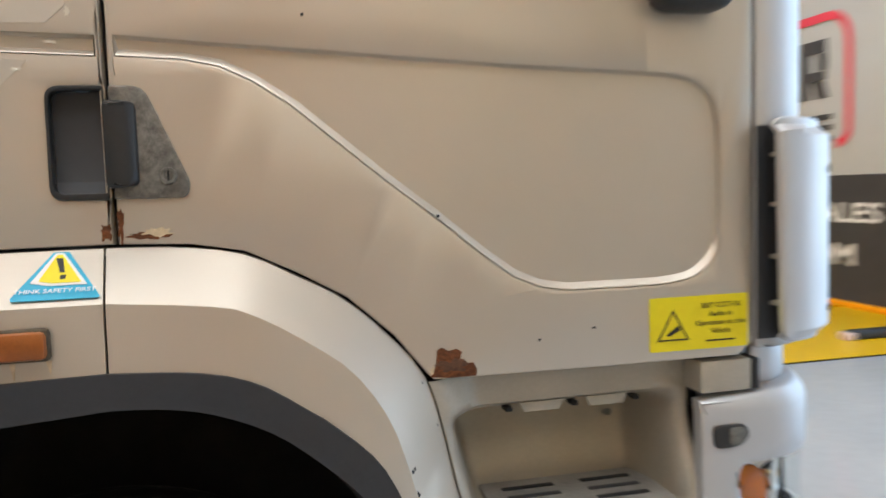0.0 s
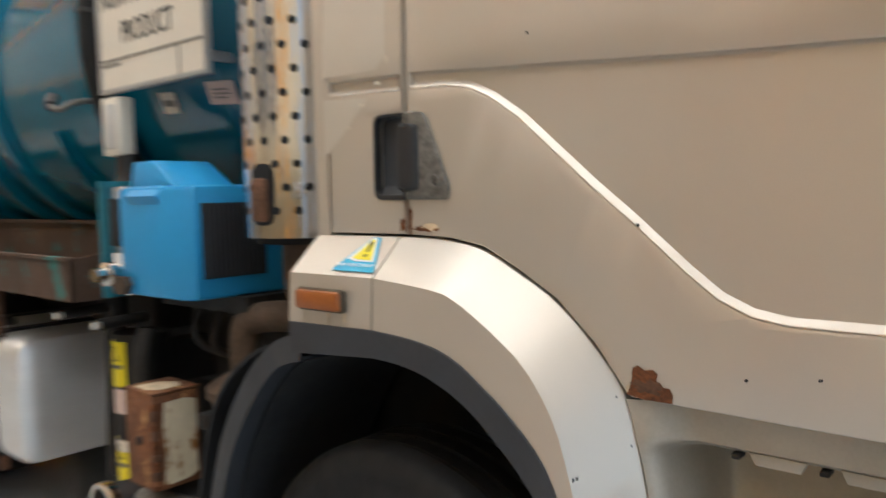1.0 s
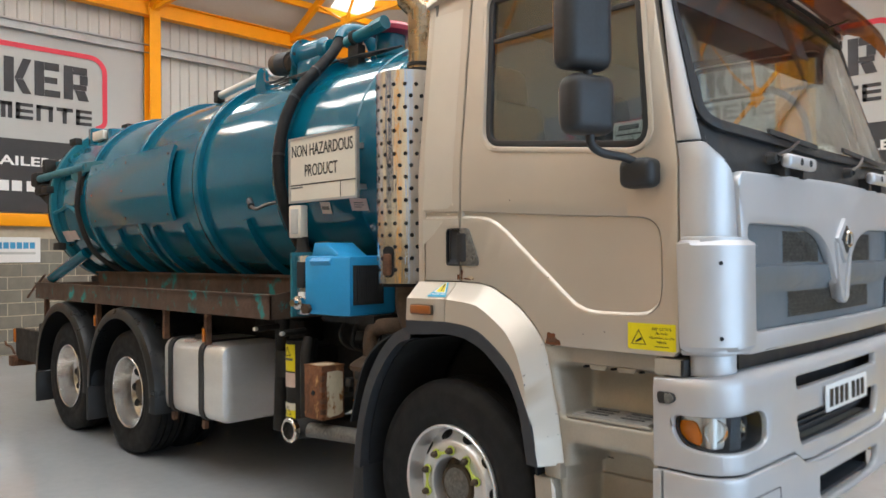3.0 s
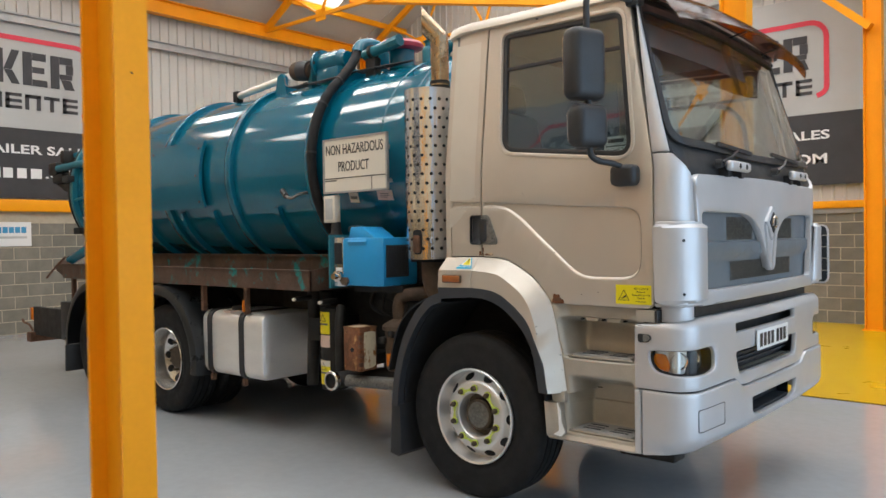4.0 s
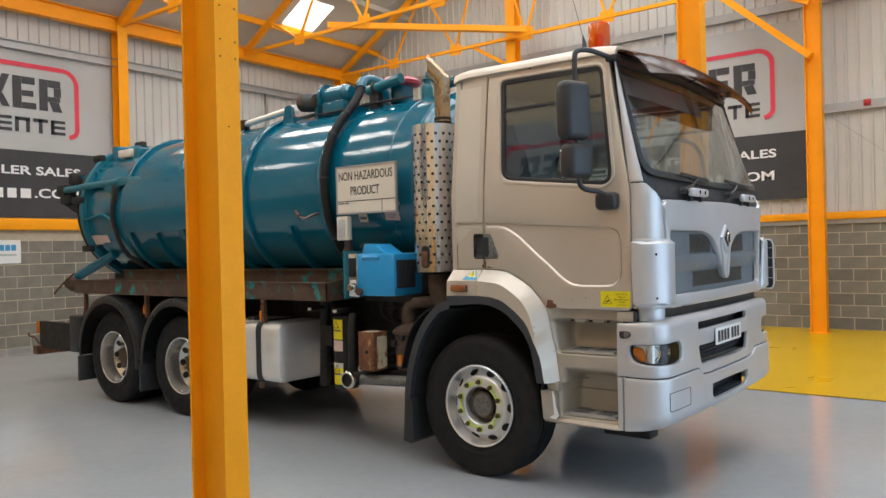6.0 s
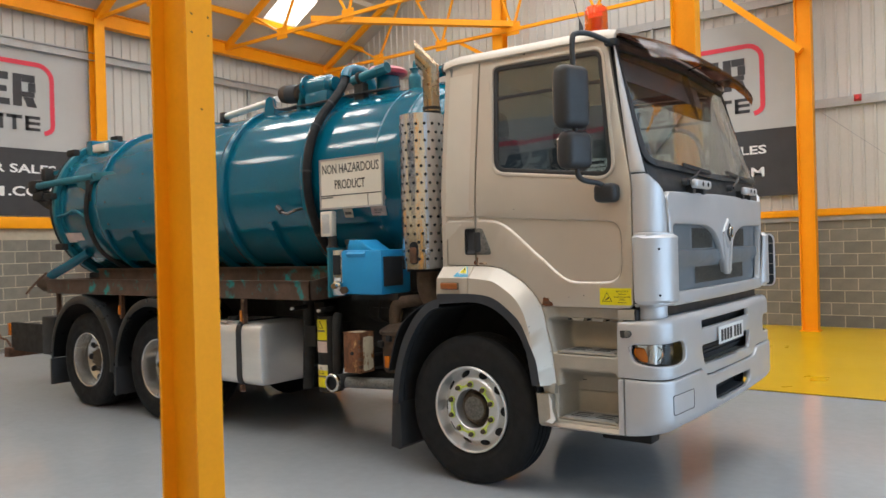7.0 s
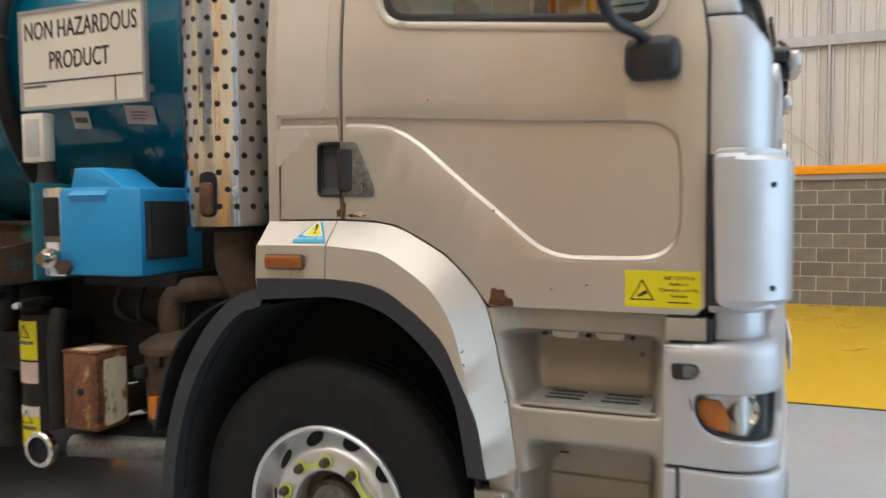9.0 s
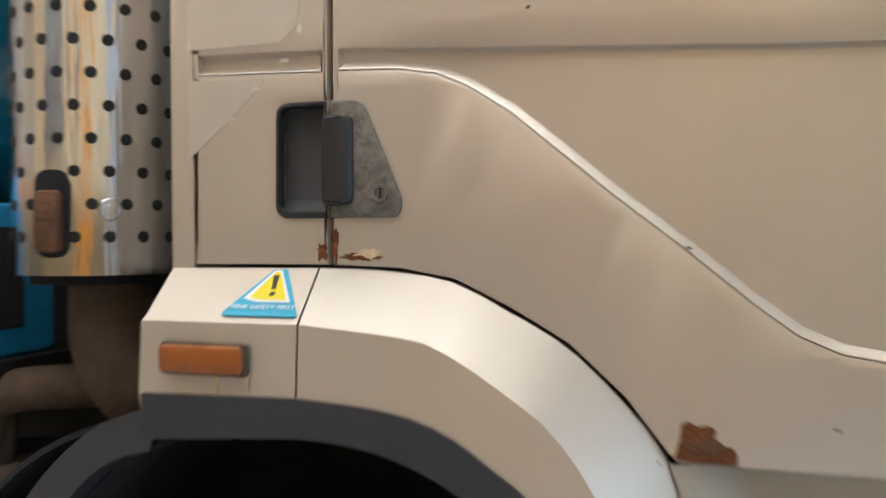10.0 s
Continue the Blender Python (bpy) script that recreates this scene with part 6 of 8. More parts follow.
part("card_edge", bar_y, M_ORANGE, card, smooth=0)

# ---- wheels ----
SHARED = {}


def shared_part(key, make, material, parent, m, label="", name=None):
    """A part whose mesh is built once and used again."""
    if key not in SHARED:
        SHARED[key] = finish(make(), key, material)
    ob = new(name or key, SHARED[key])
    ob.parent = parent
    ob.matrix_world = m
    return tagged(ob, label)


def tyre_mesh():
    prof = [(-0.125, 0.30), (-0.14, 0.33), (-0.152, 0.40), (-0.15, 0.46), (-0.135, 0.50), (-0.118, 0.513)]
    for a in (-0.085, -0.03, 0.03, 0.085):
        prof += [(a - 0.006, 0.522), (a - 0.005, 0.508), (a + 0.005, 0.508), (a + 0.006, 0.522)]
    prof += [(0.118, 0.513), (0.135, 0.50), (0.15, 0.46), (0.1515, 0.455), (0.152, 0.40), (0.147, 0.362), (0.149, 0.356), (0.14, 0.33), (0.125, 0.30)]
    return lathe(bmesh.new(), prof, n=72, closed=True)


def front_rim_mesh():
    return lathe(bmesh.new(), [(0.125, 0.30), (0.142, 0.302), (0.148, 0.296), (0.143, 0.286), (0.10, 0.281), (0.062, 0.279), (0.05, 0.272), (0.056, 0.262), (0.09, 0.232), (0.108, 0.218), (0.116, 0.208), (0.118, 0.19), (0.118, 0.145), (0.112, 0.139), (0.02, 0.136)], n=64)


def rear_rim_mesh():
    return lathe(bmesh.new(), [(0.125, 0.30), (0.142, 0.302), (0.148, 0.296), (0.143, 0.286), (0.10, 0.279), (0.05, 0.274), (0.0, 0.264), (-0.012, 0.247), (-0.037, 0.20), (-0.041, 0.185), (-0.041, 0.13), (-0.03, 0.125)], n=64)


def hub_mesh(rear):
    return (lambda: lathe(bmesh.new(), [(-0.06, 0.128), (-0.03, 0.122), (0.01, 0.11), (0.03, 0.095), (0.035, 0.0)], n=32)) if rear else (lambda: lathe(bmesh.new(), [(0.035, 0.137), (0.04, 0.104), (0.088, 0.099), (0.094, 0.09), (0.09, 0.086), (0.085, 0.0)], n=32))


def wheel(x, y, rear, far=False, label=""):
    """y: the tyre's middle; the outer side looks to -y, or to +y on the far side."""
    m = pose(x, y, 0.521, 0, 0, 90 if far else -90)
    kind = "rear" if rear else "front"
    w = new("wheel")
    w.parent = truck
    w.matrix_world = m
    tagged(w, label or ("rear wheel with a dished white rim" if rear else "steered front wheel with a white rim and lime nut pointers"))
    shared_part("tyre", tyre_mesh, M_TYRE, w, m)
    shared_part(kind + "_rim", rear_rim_mesh if rear else front_rim_mesh, M_RIM_R if rear else M_RIM, w, m, name="rim")
    shared_part(kind + "_hub", hub_mesh(rear), M_NUT, w, m, name="hub")
    if not rear:
        shared_part("hub_cap", lambda: lathe(bmesh.new(), [(0.085, 0.084), (0.092, 0.082), (0.094, 0.05), (0.097, 0.045), (0.098, 0.0)], n=28), M_PAD, w, m)
    a_nut = -0.039 if rear else 0.118
    nut_r = 0.167 if rear else 0.174
    for k in range(10):
        t = 2 * math.pi * (k + 0.5) / 10
        p = m @ Matrix.Translation((a_nut, nut_r * math.cos(t), nut_r * math.sin(t)))
        shared_part("wheel_nut", lambda: lathe(bmesh.new(), [(0, 0.021), (0.006, 0.02), (0.006, 0.0165), (0.03, 0.0165), (0.034, 0.012), (0.04, 0.011), (0.041, 0)], n=12), M_NUT, w, p)
        t2 = 2 * math.pi * k / 10
        rr, aa, tilt = (0.224, -0.0235, -28) if rear else (0.2465, 0.0745, 51)
        q = m @ pose(0, 0, 0, math.degrees(t2), 0, 0) @ pose(aa, rr, 0, 0, 0, tilt)
        # near-black disc on the uncut rim, coloured like a shaded hole
        shared_part("hand_hole", lambda: lathe(bmesh.new(), [(-0.004, 0.0), (-0.004, 0.033), (0.0015, 0.035), (0.0025, 0.033), (0.0025, 0)], n=20), M_HOLE, w, q)
        if not rear:
            shared_part("nut_collar", lambda: lathe(bmesh.new(), [(0.006, 0.024), (0.012, 0.0235), (0.012, 0.017), (0.006, 0.017)], n=18, closed=True), M_LIME, w, p)
            if k % 2 == 0:
                t3 = 2 * math.pi * (k + 1) / 10
                q = m @ pose(0, 0, 0, math.degrees(t3), 0, 0) @ Matrix.Translation((a_nut + 0.013, nut_r * 0.96, 0))
                shared_part("nut_pointer", lambda: prism(bmesh.new(), [(-0.020, -0.056), (0.012, -0.05), (0.002, 0.0), (0.012, 0.05), (-0.020, 0.056), (-0.008, 0.0)], "x", -0.002, 0.002), M_LIME, w, q)
    return w


wheel(0.0, 0.135, False)
wheel(0.0, W - 0.135, False, True)
for x in (-5.20, -3.85):
    wheel(x, 0.20, True)
    wheel(x, 0.53, True, False, "inner rear wheel of a twin pair")
    wheel(x, W - 0.20, True, True)
    wheel(x, W - 0.53, True, True, "inner rear wheel of a twin pair")

# ---- tank ----
ZT, RT = 2.27, 0.84
YT = 1.15
TM = Matrix.Translation((0, YT, ZT))
prof = [(-6.62, 0.0), (-6.60, 0.25), (-6.55, 0.5), (-6.46, 0.7), (-6.38, 0.79), (-6.30, RT)]
prof += [(x, RT) for x in frange(-6.0, -0.95, 10)]
prof += [(-0.80, RT), (-0.70, RT - 0.03), (-0.60, RT - 0.14), (-0.54, RT - 0.35), (-0.50, 0.3), (-0.49, 0)]
tank = part("tank", lathe(bmesh.new(), prof, TM, 96), M_TEAL, truck, "glossy teal cylindrical vacuum tank with welded hoops")


def hoop(x, w, h, name="tank_hoop", material=None):
    part(name, lathe(bmesh.new(), [(x - w / 2, RT - 0.01), (x - w / 2, RT + h - 0.006), (x - w / 2 + 0.008, RT + h), (x + w / 2 - 0.008, RT + h), (x + w / 2, RT + h - 0.006), (x + w / 2, RT - 0.01)], TM, 96, closed=True), material or M_TEAL, tank)


def on_tank(x, deg, off=0.0):
    """A place on the near side of the tank: deg up from level."""
    r = RT + off
    return (x, YT - r * math.cos(radians(deg)), ZT + r * math.sin(radians(deg)))


for x, w, h in ((-1.90, 0.10, 0.055), (-3.07, 0.09, 0.045), (-4.22, 0.09, 0.045), (-5.30, 0.07, 0.04)):
    hoop(x, w, h)
hoop(-6.27, 0.07, 0.06, "door_ring", M_TEAL2)
hoop(-6.36, 0.05, 0.05, "door_ring", M_CHASSIS)
hoop(-1.12, 0.02, 0.006, "weld_seam")
hoop(-0.86, 0.02, 0.006, "weld_seam")
for k in range(9):
    t = 2 * math.pi * k / 9 + 0.2
    p = TM @ Vector((-6.32, (RT + 0.075) * math.cos(t), (RT + 0.075) * math.sin(t)))
    part("door_clamp", boxes((p.x - 0.09, p.x + 0.09, p.y - 0.04, p.y + 0.04, p.z - 0.04, p.z + 0.04), bevel=0.012), M_CHASSIS, tank)
# lower hoops of the stiffening cradle, and the side cover plate
for x in (-2.45, -3.45, -4.0, -4.75):
    bm = bmesh.new()
    pts = [on_tank(x, d, 0.006 + 0.012 * min(1, (-d - 24) / 24)) for d in range(-88, -22, 5)]
    for a, b in zip(pts, pts[1:]):
        bar(bm, a, b, 0.06, 0.07)
    part("cradle_rib", bm, M_TEAL, tank)
bm = bmesh.new()
rows_ = [[bm.verts.new(on_tank(x, d, 0.06)) for d in frange(-20, 22, 8)] for x in (-5.25, -3.5)]
for i in range(8):
    bm.faces.new((rows_[0][i], rows_[1][i], rows_[1][i + 1], rows_[0][i + 1]))
bm.normal_update()
bmesh.ops.solidify(bm, geom=bm.faces[:], thickness=0.03)
cover = part("side_cover", bm, M_TEAL, tank, "riveted teal cover plate on the tank's side")
for d in (-16, 0, 17):
    for x in (-5.1, -4.4, -3.56):
        part("cover_bolt", lathe(bmesh.new(), [(0, 0.012), (0.006, 0.01), (0.007, 0)], Matrix.Translation(on_tank(x, d, 0.062)) @ pose(0, 0, 0, 0, 0, -90), 8), M_TRIM, cover)

# black suction hose along the front hoop, over the top
hose_pts = [on_tank(-1.80 - 0.0004 * (d + 62), d, 0.075) for d in range(-62, 58, 8)] + [on_tank(-1.87, 64, 0.12), on_tank(-1.91, 73, 0.21)]
hose = part("suction_hose", tube(bmesh.new(), smooth_line(hose_pts, 3), 0.040, 14), M_TYRE, truck, "thick black rubber hose strapped round the tank")
for d in (-30, 5, 32, 50):
    p, q = Vector(on_tank(-1.80 - 0.0004 * (d + 62), d - 0.5, 0.076)), Vector(on_tank(-1.80 - 0.0004 * (d + 62), d + 0.5, 0.076))
    part("hose_clip", tube(bmesh.new(), [p, q], 0.044, 14), M_TRIM, hose)
part("top_elbow", tube(bmesh.new(), smooth_line([on_tank(-1.905, 72, 0.19), on_tank(-1.93, 76, 0.25), on_tank(-1.92, 81, 0.265), on_tank(-1.87, 86, 0.22), on_tank(-1.83, 89, 0.06)], 5), 0.056, 14), M_TEAL, truck, "teal steel pipe elbow on top of the tank")
# fittings on top of the tank
TOP = ZT + RT
box_t = part("top_valve", lathe(bmesh.new(), [(0, 0), (0, 0.135), (0.03, 0.135), (0.035, 0.10), (0.30, 0.10), (0.33, 0.07), (0.37, 0.07), (0.37, 0)], pose(-2.46, 0.90, TOP + 0.14), 24), M_TEAL, truck, "teal flanged valve body on top of the tank")
part("valve_foot", boxes((-2.43, -2.12, 0.80, 1.05, TOP - 0.07, TOP + 0.08), bevel=0.02), M_TEAL, box_t)
for k in range(6):
    t = 2 * math.pi * k / 6
    part("flange_bolt", lathe(bmesh.new(), [(0, 0.014), (0.05, 0.014), (0.05, 0)], pose(-2.475, 0.90 + 0.118 * math.cos(t), TOP + 0.14 + 0.118 * math.sin(t)), 8), M_CHASSIS, box_t)
mot = part("work_lamp", lathe(bmesh.new(), [(0, 0), (0, 0.07), (0.012, 0.085), (0.05, 0.09), (0.22, 0.085), (0.25, 0.06), (0.25, 0)], pose(-2.77, 0.84, TOP + 0.12, 0, 6, 0), 24), M_EXBROWN, truck, "round dark work lamp on a bracket")
part("lamp_rim", lathe(bmesh.new(), [(0.10, 0.088), (0.10, 0.093), (0.24, 0.092), (0.24, 0.086)], pose(-2.77, 0.84, TOP + 0.12, 0, 6, 0), 24, closed=True), M_FLARE, mot)
part("lamp_bracket", boxes((-2.56, -2.51, 0.82, 0.90, TOP - 0.10, TOP + 0.10)), M_TEAL2, mot)
part("lamp_lead", tube(bmesh.new(), smooth_line([(-2.88, 0.80, TOP + 0.07), (-2.80, 0.76, TOP - 0.02), (-2.62, 0.74, TOP - 0.05), (-2.50, 0.76, TOP - 0.03)], 5), 0.007, 6), M_TRIM, mot)
ram = part("hydraulic_ram", tube(bmesh.new(), [(-3.75, 0.88, TOP + 0.02), (-3.2, 0.88, TOP + 0.07), (-2.90, 0.88, TOP + 0.10)], 0.035, 14), M_ALU, truck, "bright hydraulic ram lying along the tank's top")
part("ram_eye", boxes((-3.80, -3.72, 0.84, 0.92, TOP - 0.04, TOP + 0.07), bevel=0.012), M_CHASSIS, ram)
part("ram_bracket", prism(bmesh.new(), [(-3.04, TOP - 0.09), (-2.86, TOP - 0.09), (-2.89, TOP + 0.09), (-2.93, TOP + 0.12), (-2.99, TOP + 0.10)], "y", 0.80, 0.84), M_TEAL, ram)
for k in range(3):
    part("hydraulic_pipe", tube(bmesh.new(), smooth_line([(-2.9, 0.86 + 0.05 * k, TOP - 0.01), (-2.3, 0.76 + 0.03 * k, TOP - 0.045), (-1.7, 0.76 + 0.04 * k, TOP - 0.03), (-1.3, 0.90, TOP + 0.0)], 4), 0.008, 6), M_TRIM, ram)
man = part("manhole_lid", lathe(bmesh.new(), [(0, 0), (0, 0.15), (0.02, 0.18), (0.05, 0.185), (0.075, 0.16), (0.09, 0.09), (0.092, 0)], pose(-1.53, 1.0, TOP + 0.135, 6, -86, 0), 36), M_REDPLUG, truck, "flat dark red manhole lid")
part("manhole_neck", lathe(bmesh.new(), [(0, 0.11), (0.17, 0.11), (0.17, 0.0)], pose(-1.53, 1.0, TOP - 0.03, 0, -90, 0), 28), M_TEAL, man)
mo = part("lid_motor", tube(bmesh.new(), [(-1.78, 0.80, TOP + 0.10), (-1.56, 0.80, TOP + 0.13), (-1.36, 0.80, TOP + 0.16)], 0.043, 18), M_TEAL2, man, "small teal motor beside the lid")
part("motor_cap", tube(bmesh.new(), [(-1.48, 0.80, TOP + 0.142), (-1.36, 0.80, TOP + 0.160)], 0.051, 8), M_TEAL2, man)
part("motor_stand", boxes((-1.76, -1.64, 0.78, 0.86, TOP - 0.12, TOP + 0.07), bevel=0.015), M_CHASSIS, man)
part("motor_flange", tube(bmesh.new(), [(-1.70, 0.80, TOP + 0.11), (-1.67, 0.80, TOP + 0.115)], 0.06, 14), M_CHASSIS, man)
rv = part("relief_valve", lathe(bmesh.new(), [(-0.06, 0.056), (0.05, 0.056), (0.075, 0.05), (0.09, 0.03), (0.12, 0.032), (0.13, 0.05), (0.14, 0.02), (0.2, 0.012), (0.21, 0)], pose(-1.15, 0.92, TOP - 0.0, 0, -90, 0), 18), M_TEAL2, truck, "small teal relief valve on top of the tank")
part("valve_handle", bar(bmesh.new(), (-1.18, 0.90, TOP + 0.12), (-1.12, 0.94, TOP + 0.19), 0.012, 0.012), M_CHASSIS, rv, smooth=0)
fp = part("front_pipe", tube(bmesh.new(), smooth_line([(-0.99, 0.92, TOP - 0.1), (-0.97, 0.91, TOP + 0.02), (-0.88, 0.90, TOP + 0.055), (-0.75, 0.88, TOP + 0.06)], 5), 0.048, 14), M_TEAL, truck, "teal suction pipe bending over the tank's front")
part("pipe_collar", tube(bmesh.new(), [(-0.78, 0.885, TOP + 0.06), (-0.68, 0.875, TOP + 0.055)], 0.058, 14), M_TRIM, fp)

# rear end: door locks, bar, pipes, cables
rd = part("rear_door_bar", tube(bmesh.new(), [(-6.72, 0.30, 2.56), (-6.2, 0.31, 2.575), (-5.45, 0.33, 2.585)], 0.042, 12), M_TEAL2, truck, "worn teal locking bar beside the rear tank door")
part("bar_fin", prism(bmesh.new(), [(-5.80, 2.50), (-5.80, 2.61), (-5.50, 2.635), (-5.05, 2.615), (-4.92, 2.575), (-5.05, 2.545), (-5.45, 2.53), (-5.62, 2.43)], "y", 0.305, 0.335, bevel=0.006), M_TEAL2, rd)
part("bar_saddle", boxes((-5.62, -5.50, 0.30, 0.42, 2.30, 2.56), bevel=0.02), M_CHASSIS, rd)
for k, (x, z, w, h) in enumerate(((-6.82, 2.56, 0.22, 0.16), (-6.74, 2.44, 0.26, 0.12), (-6.62, 2.70, 0.12, 0.16), (-6.60, 2.33, 0.16, 0.10), (-6.95, 2.50, 0.10, 0.14))):
    part("lock_block", boxes((x - w / 2, x + w / 2, 0.26 + 0.02 * k, 0.44, z - h / 2, z + h / 2), bevel=0.03), M_CHASSIS, rd)
part("lock_arm", bar(bmesh.new(), (-6.80, 0.34, 2.40), (-6.42, 0.36, 2.24), 0.06, 0.05), M_CHASSIS, rd)
rb = part("rear_top_box", boxes((-6.12, -5.98, 0.60, 0.86, 2.86, 3.09), bevel=0.02), M_TEAL, truck, "teal lamp bracket with a pale work lamp above the rear door")
part("bracket_plate", boxes((-5.62, -5.50, 0.60, 0.86, 2.86, 3.03), bevel=0.02), M_TEAL, rb)
part("rear_lamp", boxes((-5.90, -5.62, 0.56, 0.66, 2.92, 3.02), bevel=0.015), M_SIGN, rb, "small cream work lamp")
part("lamp_foot", boxes((-5.80, -5.72, 0.60, 0.70, 2.82, 2.92), bevel=0.01), M_TRIM, rb)
for k in range(2):
    part("rear_top_pipe", bar(bmesh.new(), (-6.62 + 0.12 * k, 0.44 + 0.06 * k, 2.72 + 0.06 * k), (-6.18 + 0.12 * k, 0.46 + 0.06 * k, 2.74 + 0.05 * k), 0.05, 0.045), M_TEAL2, truck, "short teal link bars on the rear of the tank")
part("rear_cable", tube(bmesh.new(), smooth_line([on_tank(-5.52, 20, 0.03), on_tank(-5.55, 4, 0.03), on_tank(-5.58, -14, 0.03), on_tank(-5.55, -40, 0.05), on_tank(-5.40, -70, 0.06)], 5), 0.027, 8), M_CHASSIS, truck, "dark hose hanging down the tank's side")
part("side_pipe", tube(bmesh.new(), smooth_line([on_tank(-6.3, -8, 0.03), on_tank(-6.0, -6, 0.03), on_tank(-5.8, -4, 0.04), on_tank(-5.6, -10, 0.03)], 5), 0.016, 8), M_TEAL2, truck, "thin pipe along the tank's side")
part("drain_pipe", tube(bmesh.new(), [(-5.95, 0.52, 1.72), (-6.3, 0.46, 1.575), (-6.70, 0.42, 1.435)], 0.062, 14), M_TEAL, truck, "teal drain pipe below the rear of the tank")
part("drain_lever", tube(bmesh.new(), [(-6.58, 0.30, 1.475), (-6.80, 0.28, 1.36), (-7.03, 0.26, 1.215)], 0.013, 6), M_RUST, truck, "thin rusty valve lever")
part("valve_body", lathe(bmesh.new(), [(-0.10, 0.0), (-0.10, 0.08), (0.0, 0.10), (0.08, 0.07), (0.08, 0)], pose(-6.72, 0.38, 1.33, 0, 20, 20), 14), M_EXBROWN, truck, "rusty drain valve")
for x0, x1, h, dz in ((-6.22, -6.02, 0.125, 0.0), (-6.015, -5.84, 0.10, 0.008)):
    bm = boxes((x0, x1, -0.002, 0.002, -h / 2 + dz, h / 2 + dz))
    bm.transform(Matrix.Translation((0, on_tank(0, -26, 0.008)[1], on_tank(0, -26, 0.008)[2])) @ pose(0, 0, 0, 26, 0, 0))
    part("torn_label", bm, M_STICKP, tank, "torn pale paper label", smooth=0)

# sign on the tank, labels below it, level gauge, lever
SGX0, SGX1, SGZ0, SGZ1, SGY = -1.585, -0.908, 2.010, 2.405, 0.165
sign = part("hazard_sign", boxes((SGX0, SGX1, SGY, SGY + 0.012, SGZ0, SGZ1)), M_SIGN, truck, "cream sign lettered NON HAZARDOUS PRODUCT in a metal frame", smooth=0)
bm = bmesh.new()
for a, b, c, d in ((SGX0 - 0.012, SGX1 + 0.012, SGZ1 - 0.002, SGZ1 + 0.012), (SGX0 - 0.012, SGX1 + 0.012, SGZ0 - 0.012, SGZ0 + 0.002), (SGX0 - 0.012, SGX0 + 0.002, SGZ0, SGZ1), (SGX1 - 0.002, SGX1 + 0.012, SGZ0, SGZ1)):
    box(bm, a, b, SGY - 0.006, SGY + 0.016, c, d)
part("sign_frame", bm, M_RAIL, sign, smooth=0)
lettering("sign_lettering", "NON HAZARDOUS", 0.108, facing((SGX0 + SGX1) / 2 - 0.005, SGY - 0.001, 2.325, 0), M_BLACK, sign, width=0.625, bold=0.004)
lettering("sign_lettering", "PRODUCT", 0.108, facing((SGX0 + SGX1) / 2 - 0.01, SGY - 0.001, 2.195, 0), M_BLACK, sign, width=0.335, bold=0.004)
part("sign_line", boxes((SGX0, SGX1, SGY - 0.0015, SGY - 0.0005, 2.108, 2.115)), M_BLACK, sign, smooth=0)
part("sign_line", boxes((-1.062, -1.056, SGY - 0.0015, SGY - 0.0005, SGZ0, 2.108)), M_BLACK, sign, smooth=0)
part("sign_small_print", boxes((SGX0 + 0.008, SGX0 + 0.14, SGY - 0.0015, SGY - 0.0005, 2.09, 2.10)), M_PAD, sign, smooth=0)
for x in (SGX0 + 0.12, SGX1 - 0.12):
    for z in (2.08, 2.33):
        part("sign_stay", bar(bmesh.new(), (x, SGY + 0.012, z), (x, YT - math.sqrt(max(0.01, RT ** 2 - (z - ZT) ** 2)) + 0.02, z), 0.03, 0.03), M_RAIL, sign, smooth=0)
for x0, x1, d, mt, tilt in ((-1.51, -1.41, -20.6, M_SIGN, 3), (-1.195, -1.035, -20.3, M_STICKP, 4)):
    w = (x1 - x0) / 2
    bm = boxes((-w, w, -0.002, 0.002, -0.04, 0.04))
    p = on_tank((x0 + x1) / 2, d, 0.008)
    bm.transform(Matrix.Translation(p) @ pose(0, 0, 0, -d, 0, 0) @ pose(0, 0, 0, 0, tilt, 0))
    lb = part("tank_label", bm, mt, tank, "small pale printed label on the tank", smooth=0)
    bm = boxes((-w * 0.75, w * 0.75, -0.0035, -0.002, -0.012, 0.012)) if mt is M_SIGN else boxes((-w * 0.6, w * 0.5, -0.0035, -0.002, 0.010, 0.016), (-w * 0.6, w * 0.6, -0.0035, -0.002, -0.004, 0.001), (-w * 0.6, w * 0.3, -0.0035, -0.002, -0.018, -0.013))
    bm.transform(Matrix.Translation(p) @ pose(0, 0, 0, -d, 0, 0) @ pose(0, 0, 0, 0, tilt, 0))
    part("label_print", bm, M_PAD, lb, smooth=0)
gauge = part("level_gauge", boxes((-1.60, -1.47, 0.16, 0.22, 1.775, 1.985), bevel=0.008), M_SIGN, truck, "pale rectangular level gauge on a grey stem")
part("gauge_window", boxes((-1.575, -1.495, 0.155, 0.165, 1.80, 1.96), bevel=0.004), M_CONDUIT, gauge)
part("gauge_stem", lathe(bmesh.new(), [(0, 0.05), (0.03, 0.055), (0.05, 0.04), (0.13, 0.035), (0.13, 0)], pose(-1.5, 0.2, 1.65, 0, -90, 0), 18), M_CHASSIS, gauge)
lev = part("valve_lever", tube(bmesh.new(), [(-2.24, 0.26, 2.06), (-2.12, 0.20, 2.01)], 0.024, 10), M_TRIM, truck, "small valve lever with a dark grip on the tank's side")
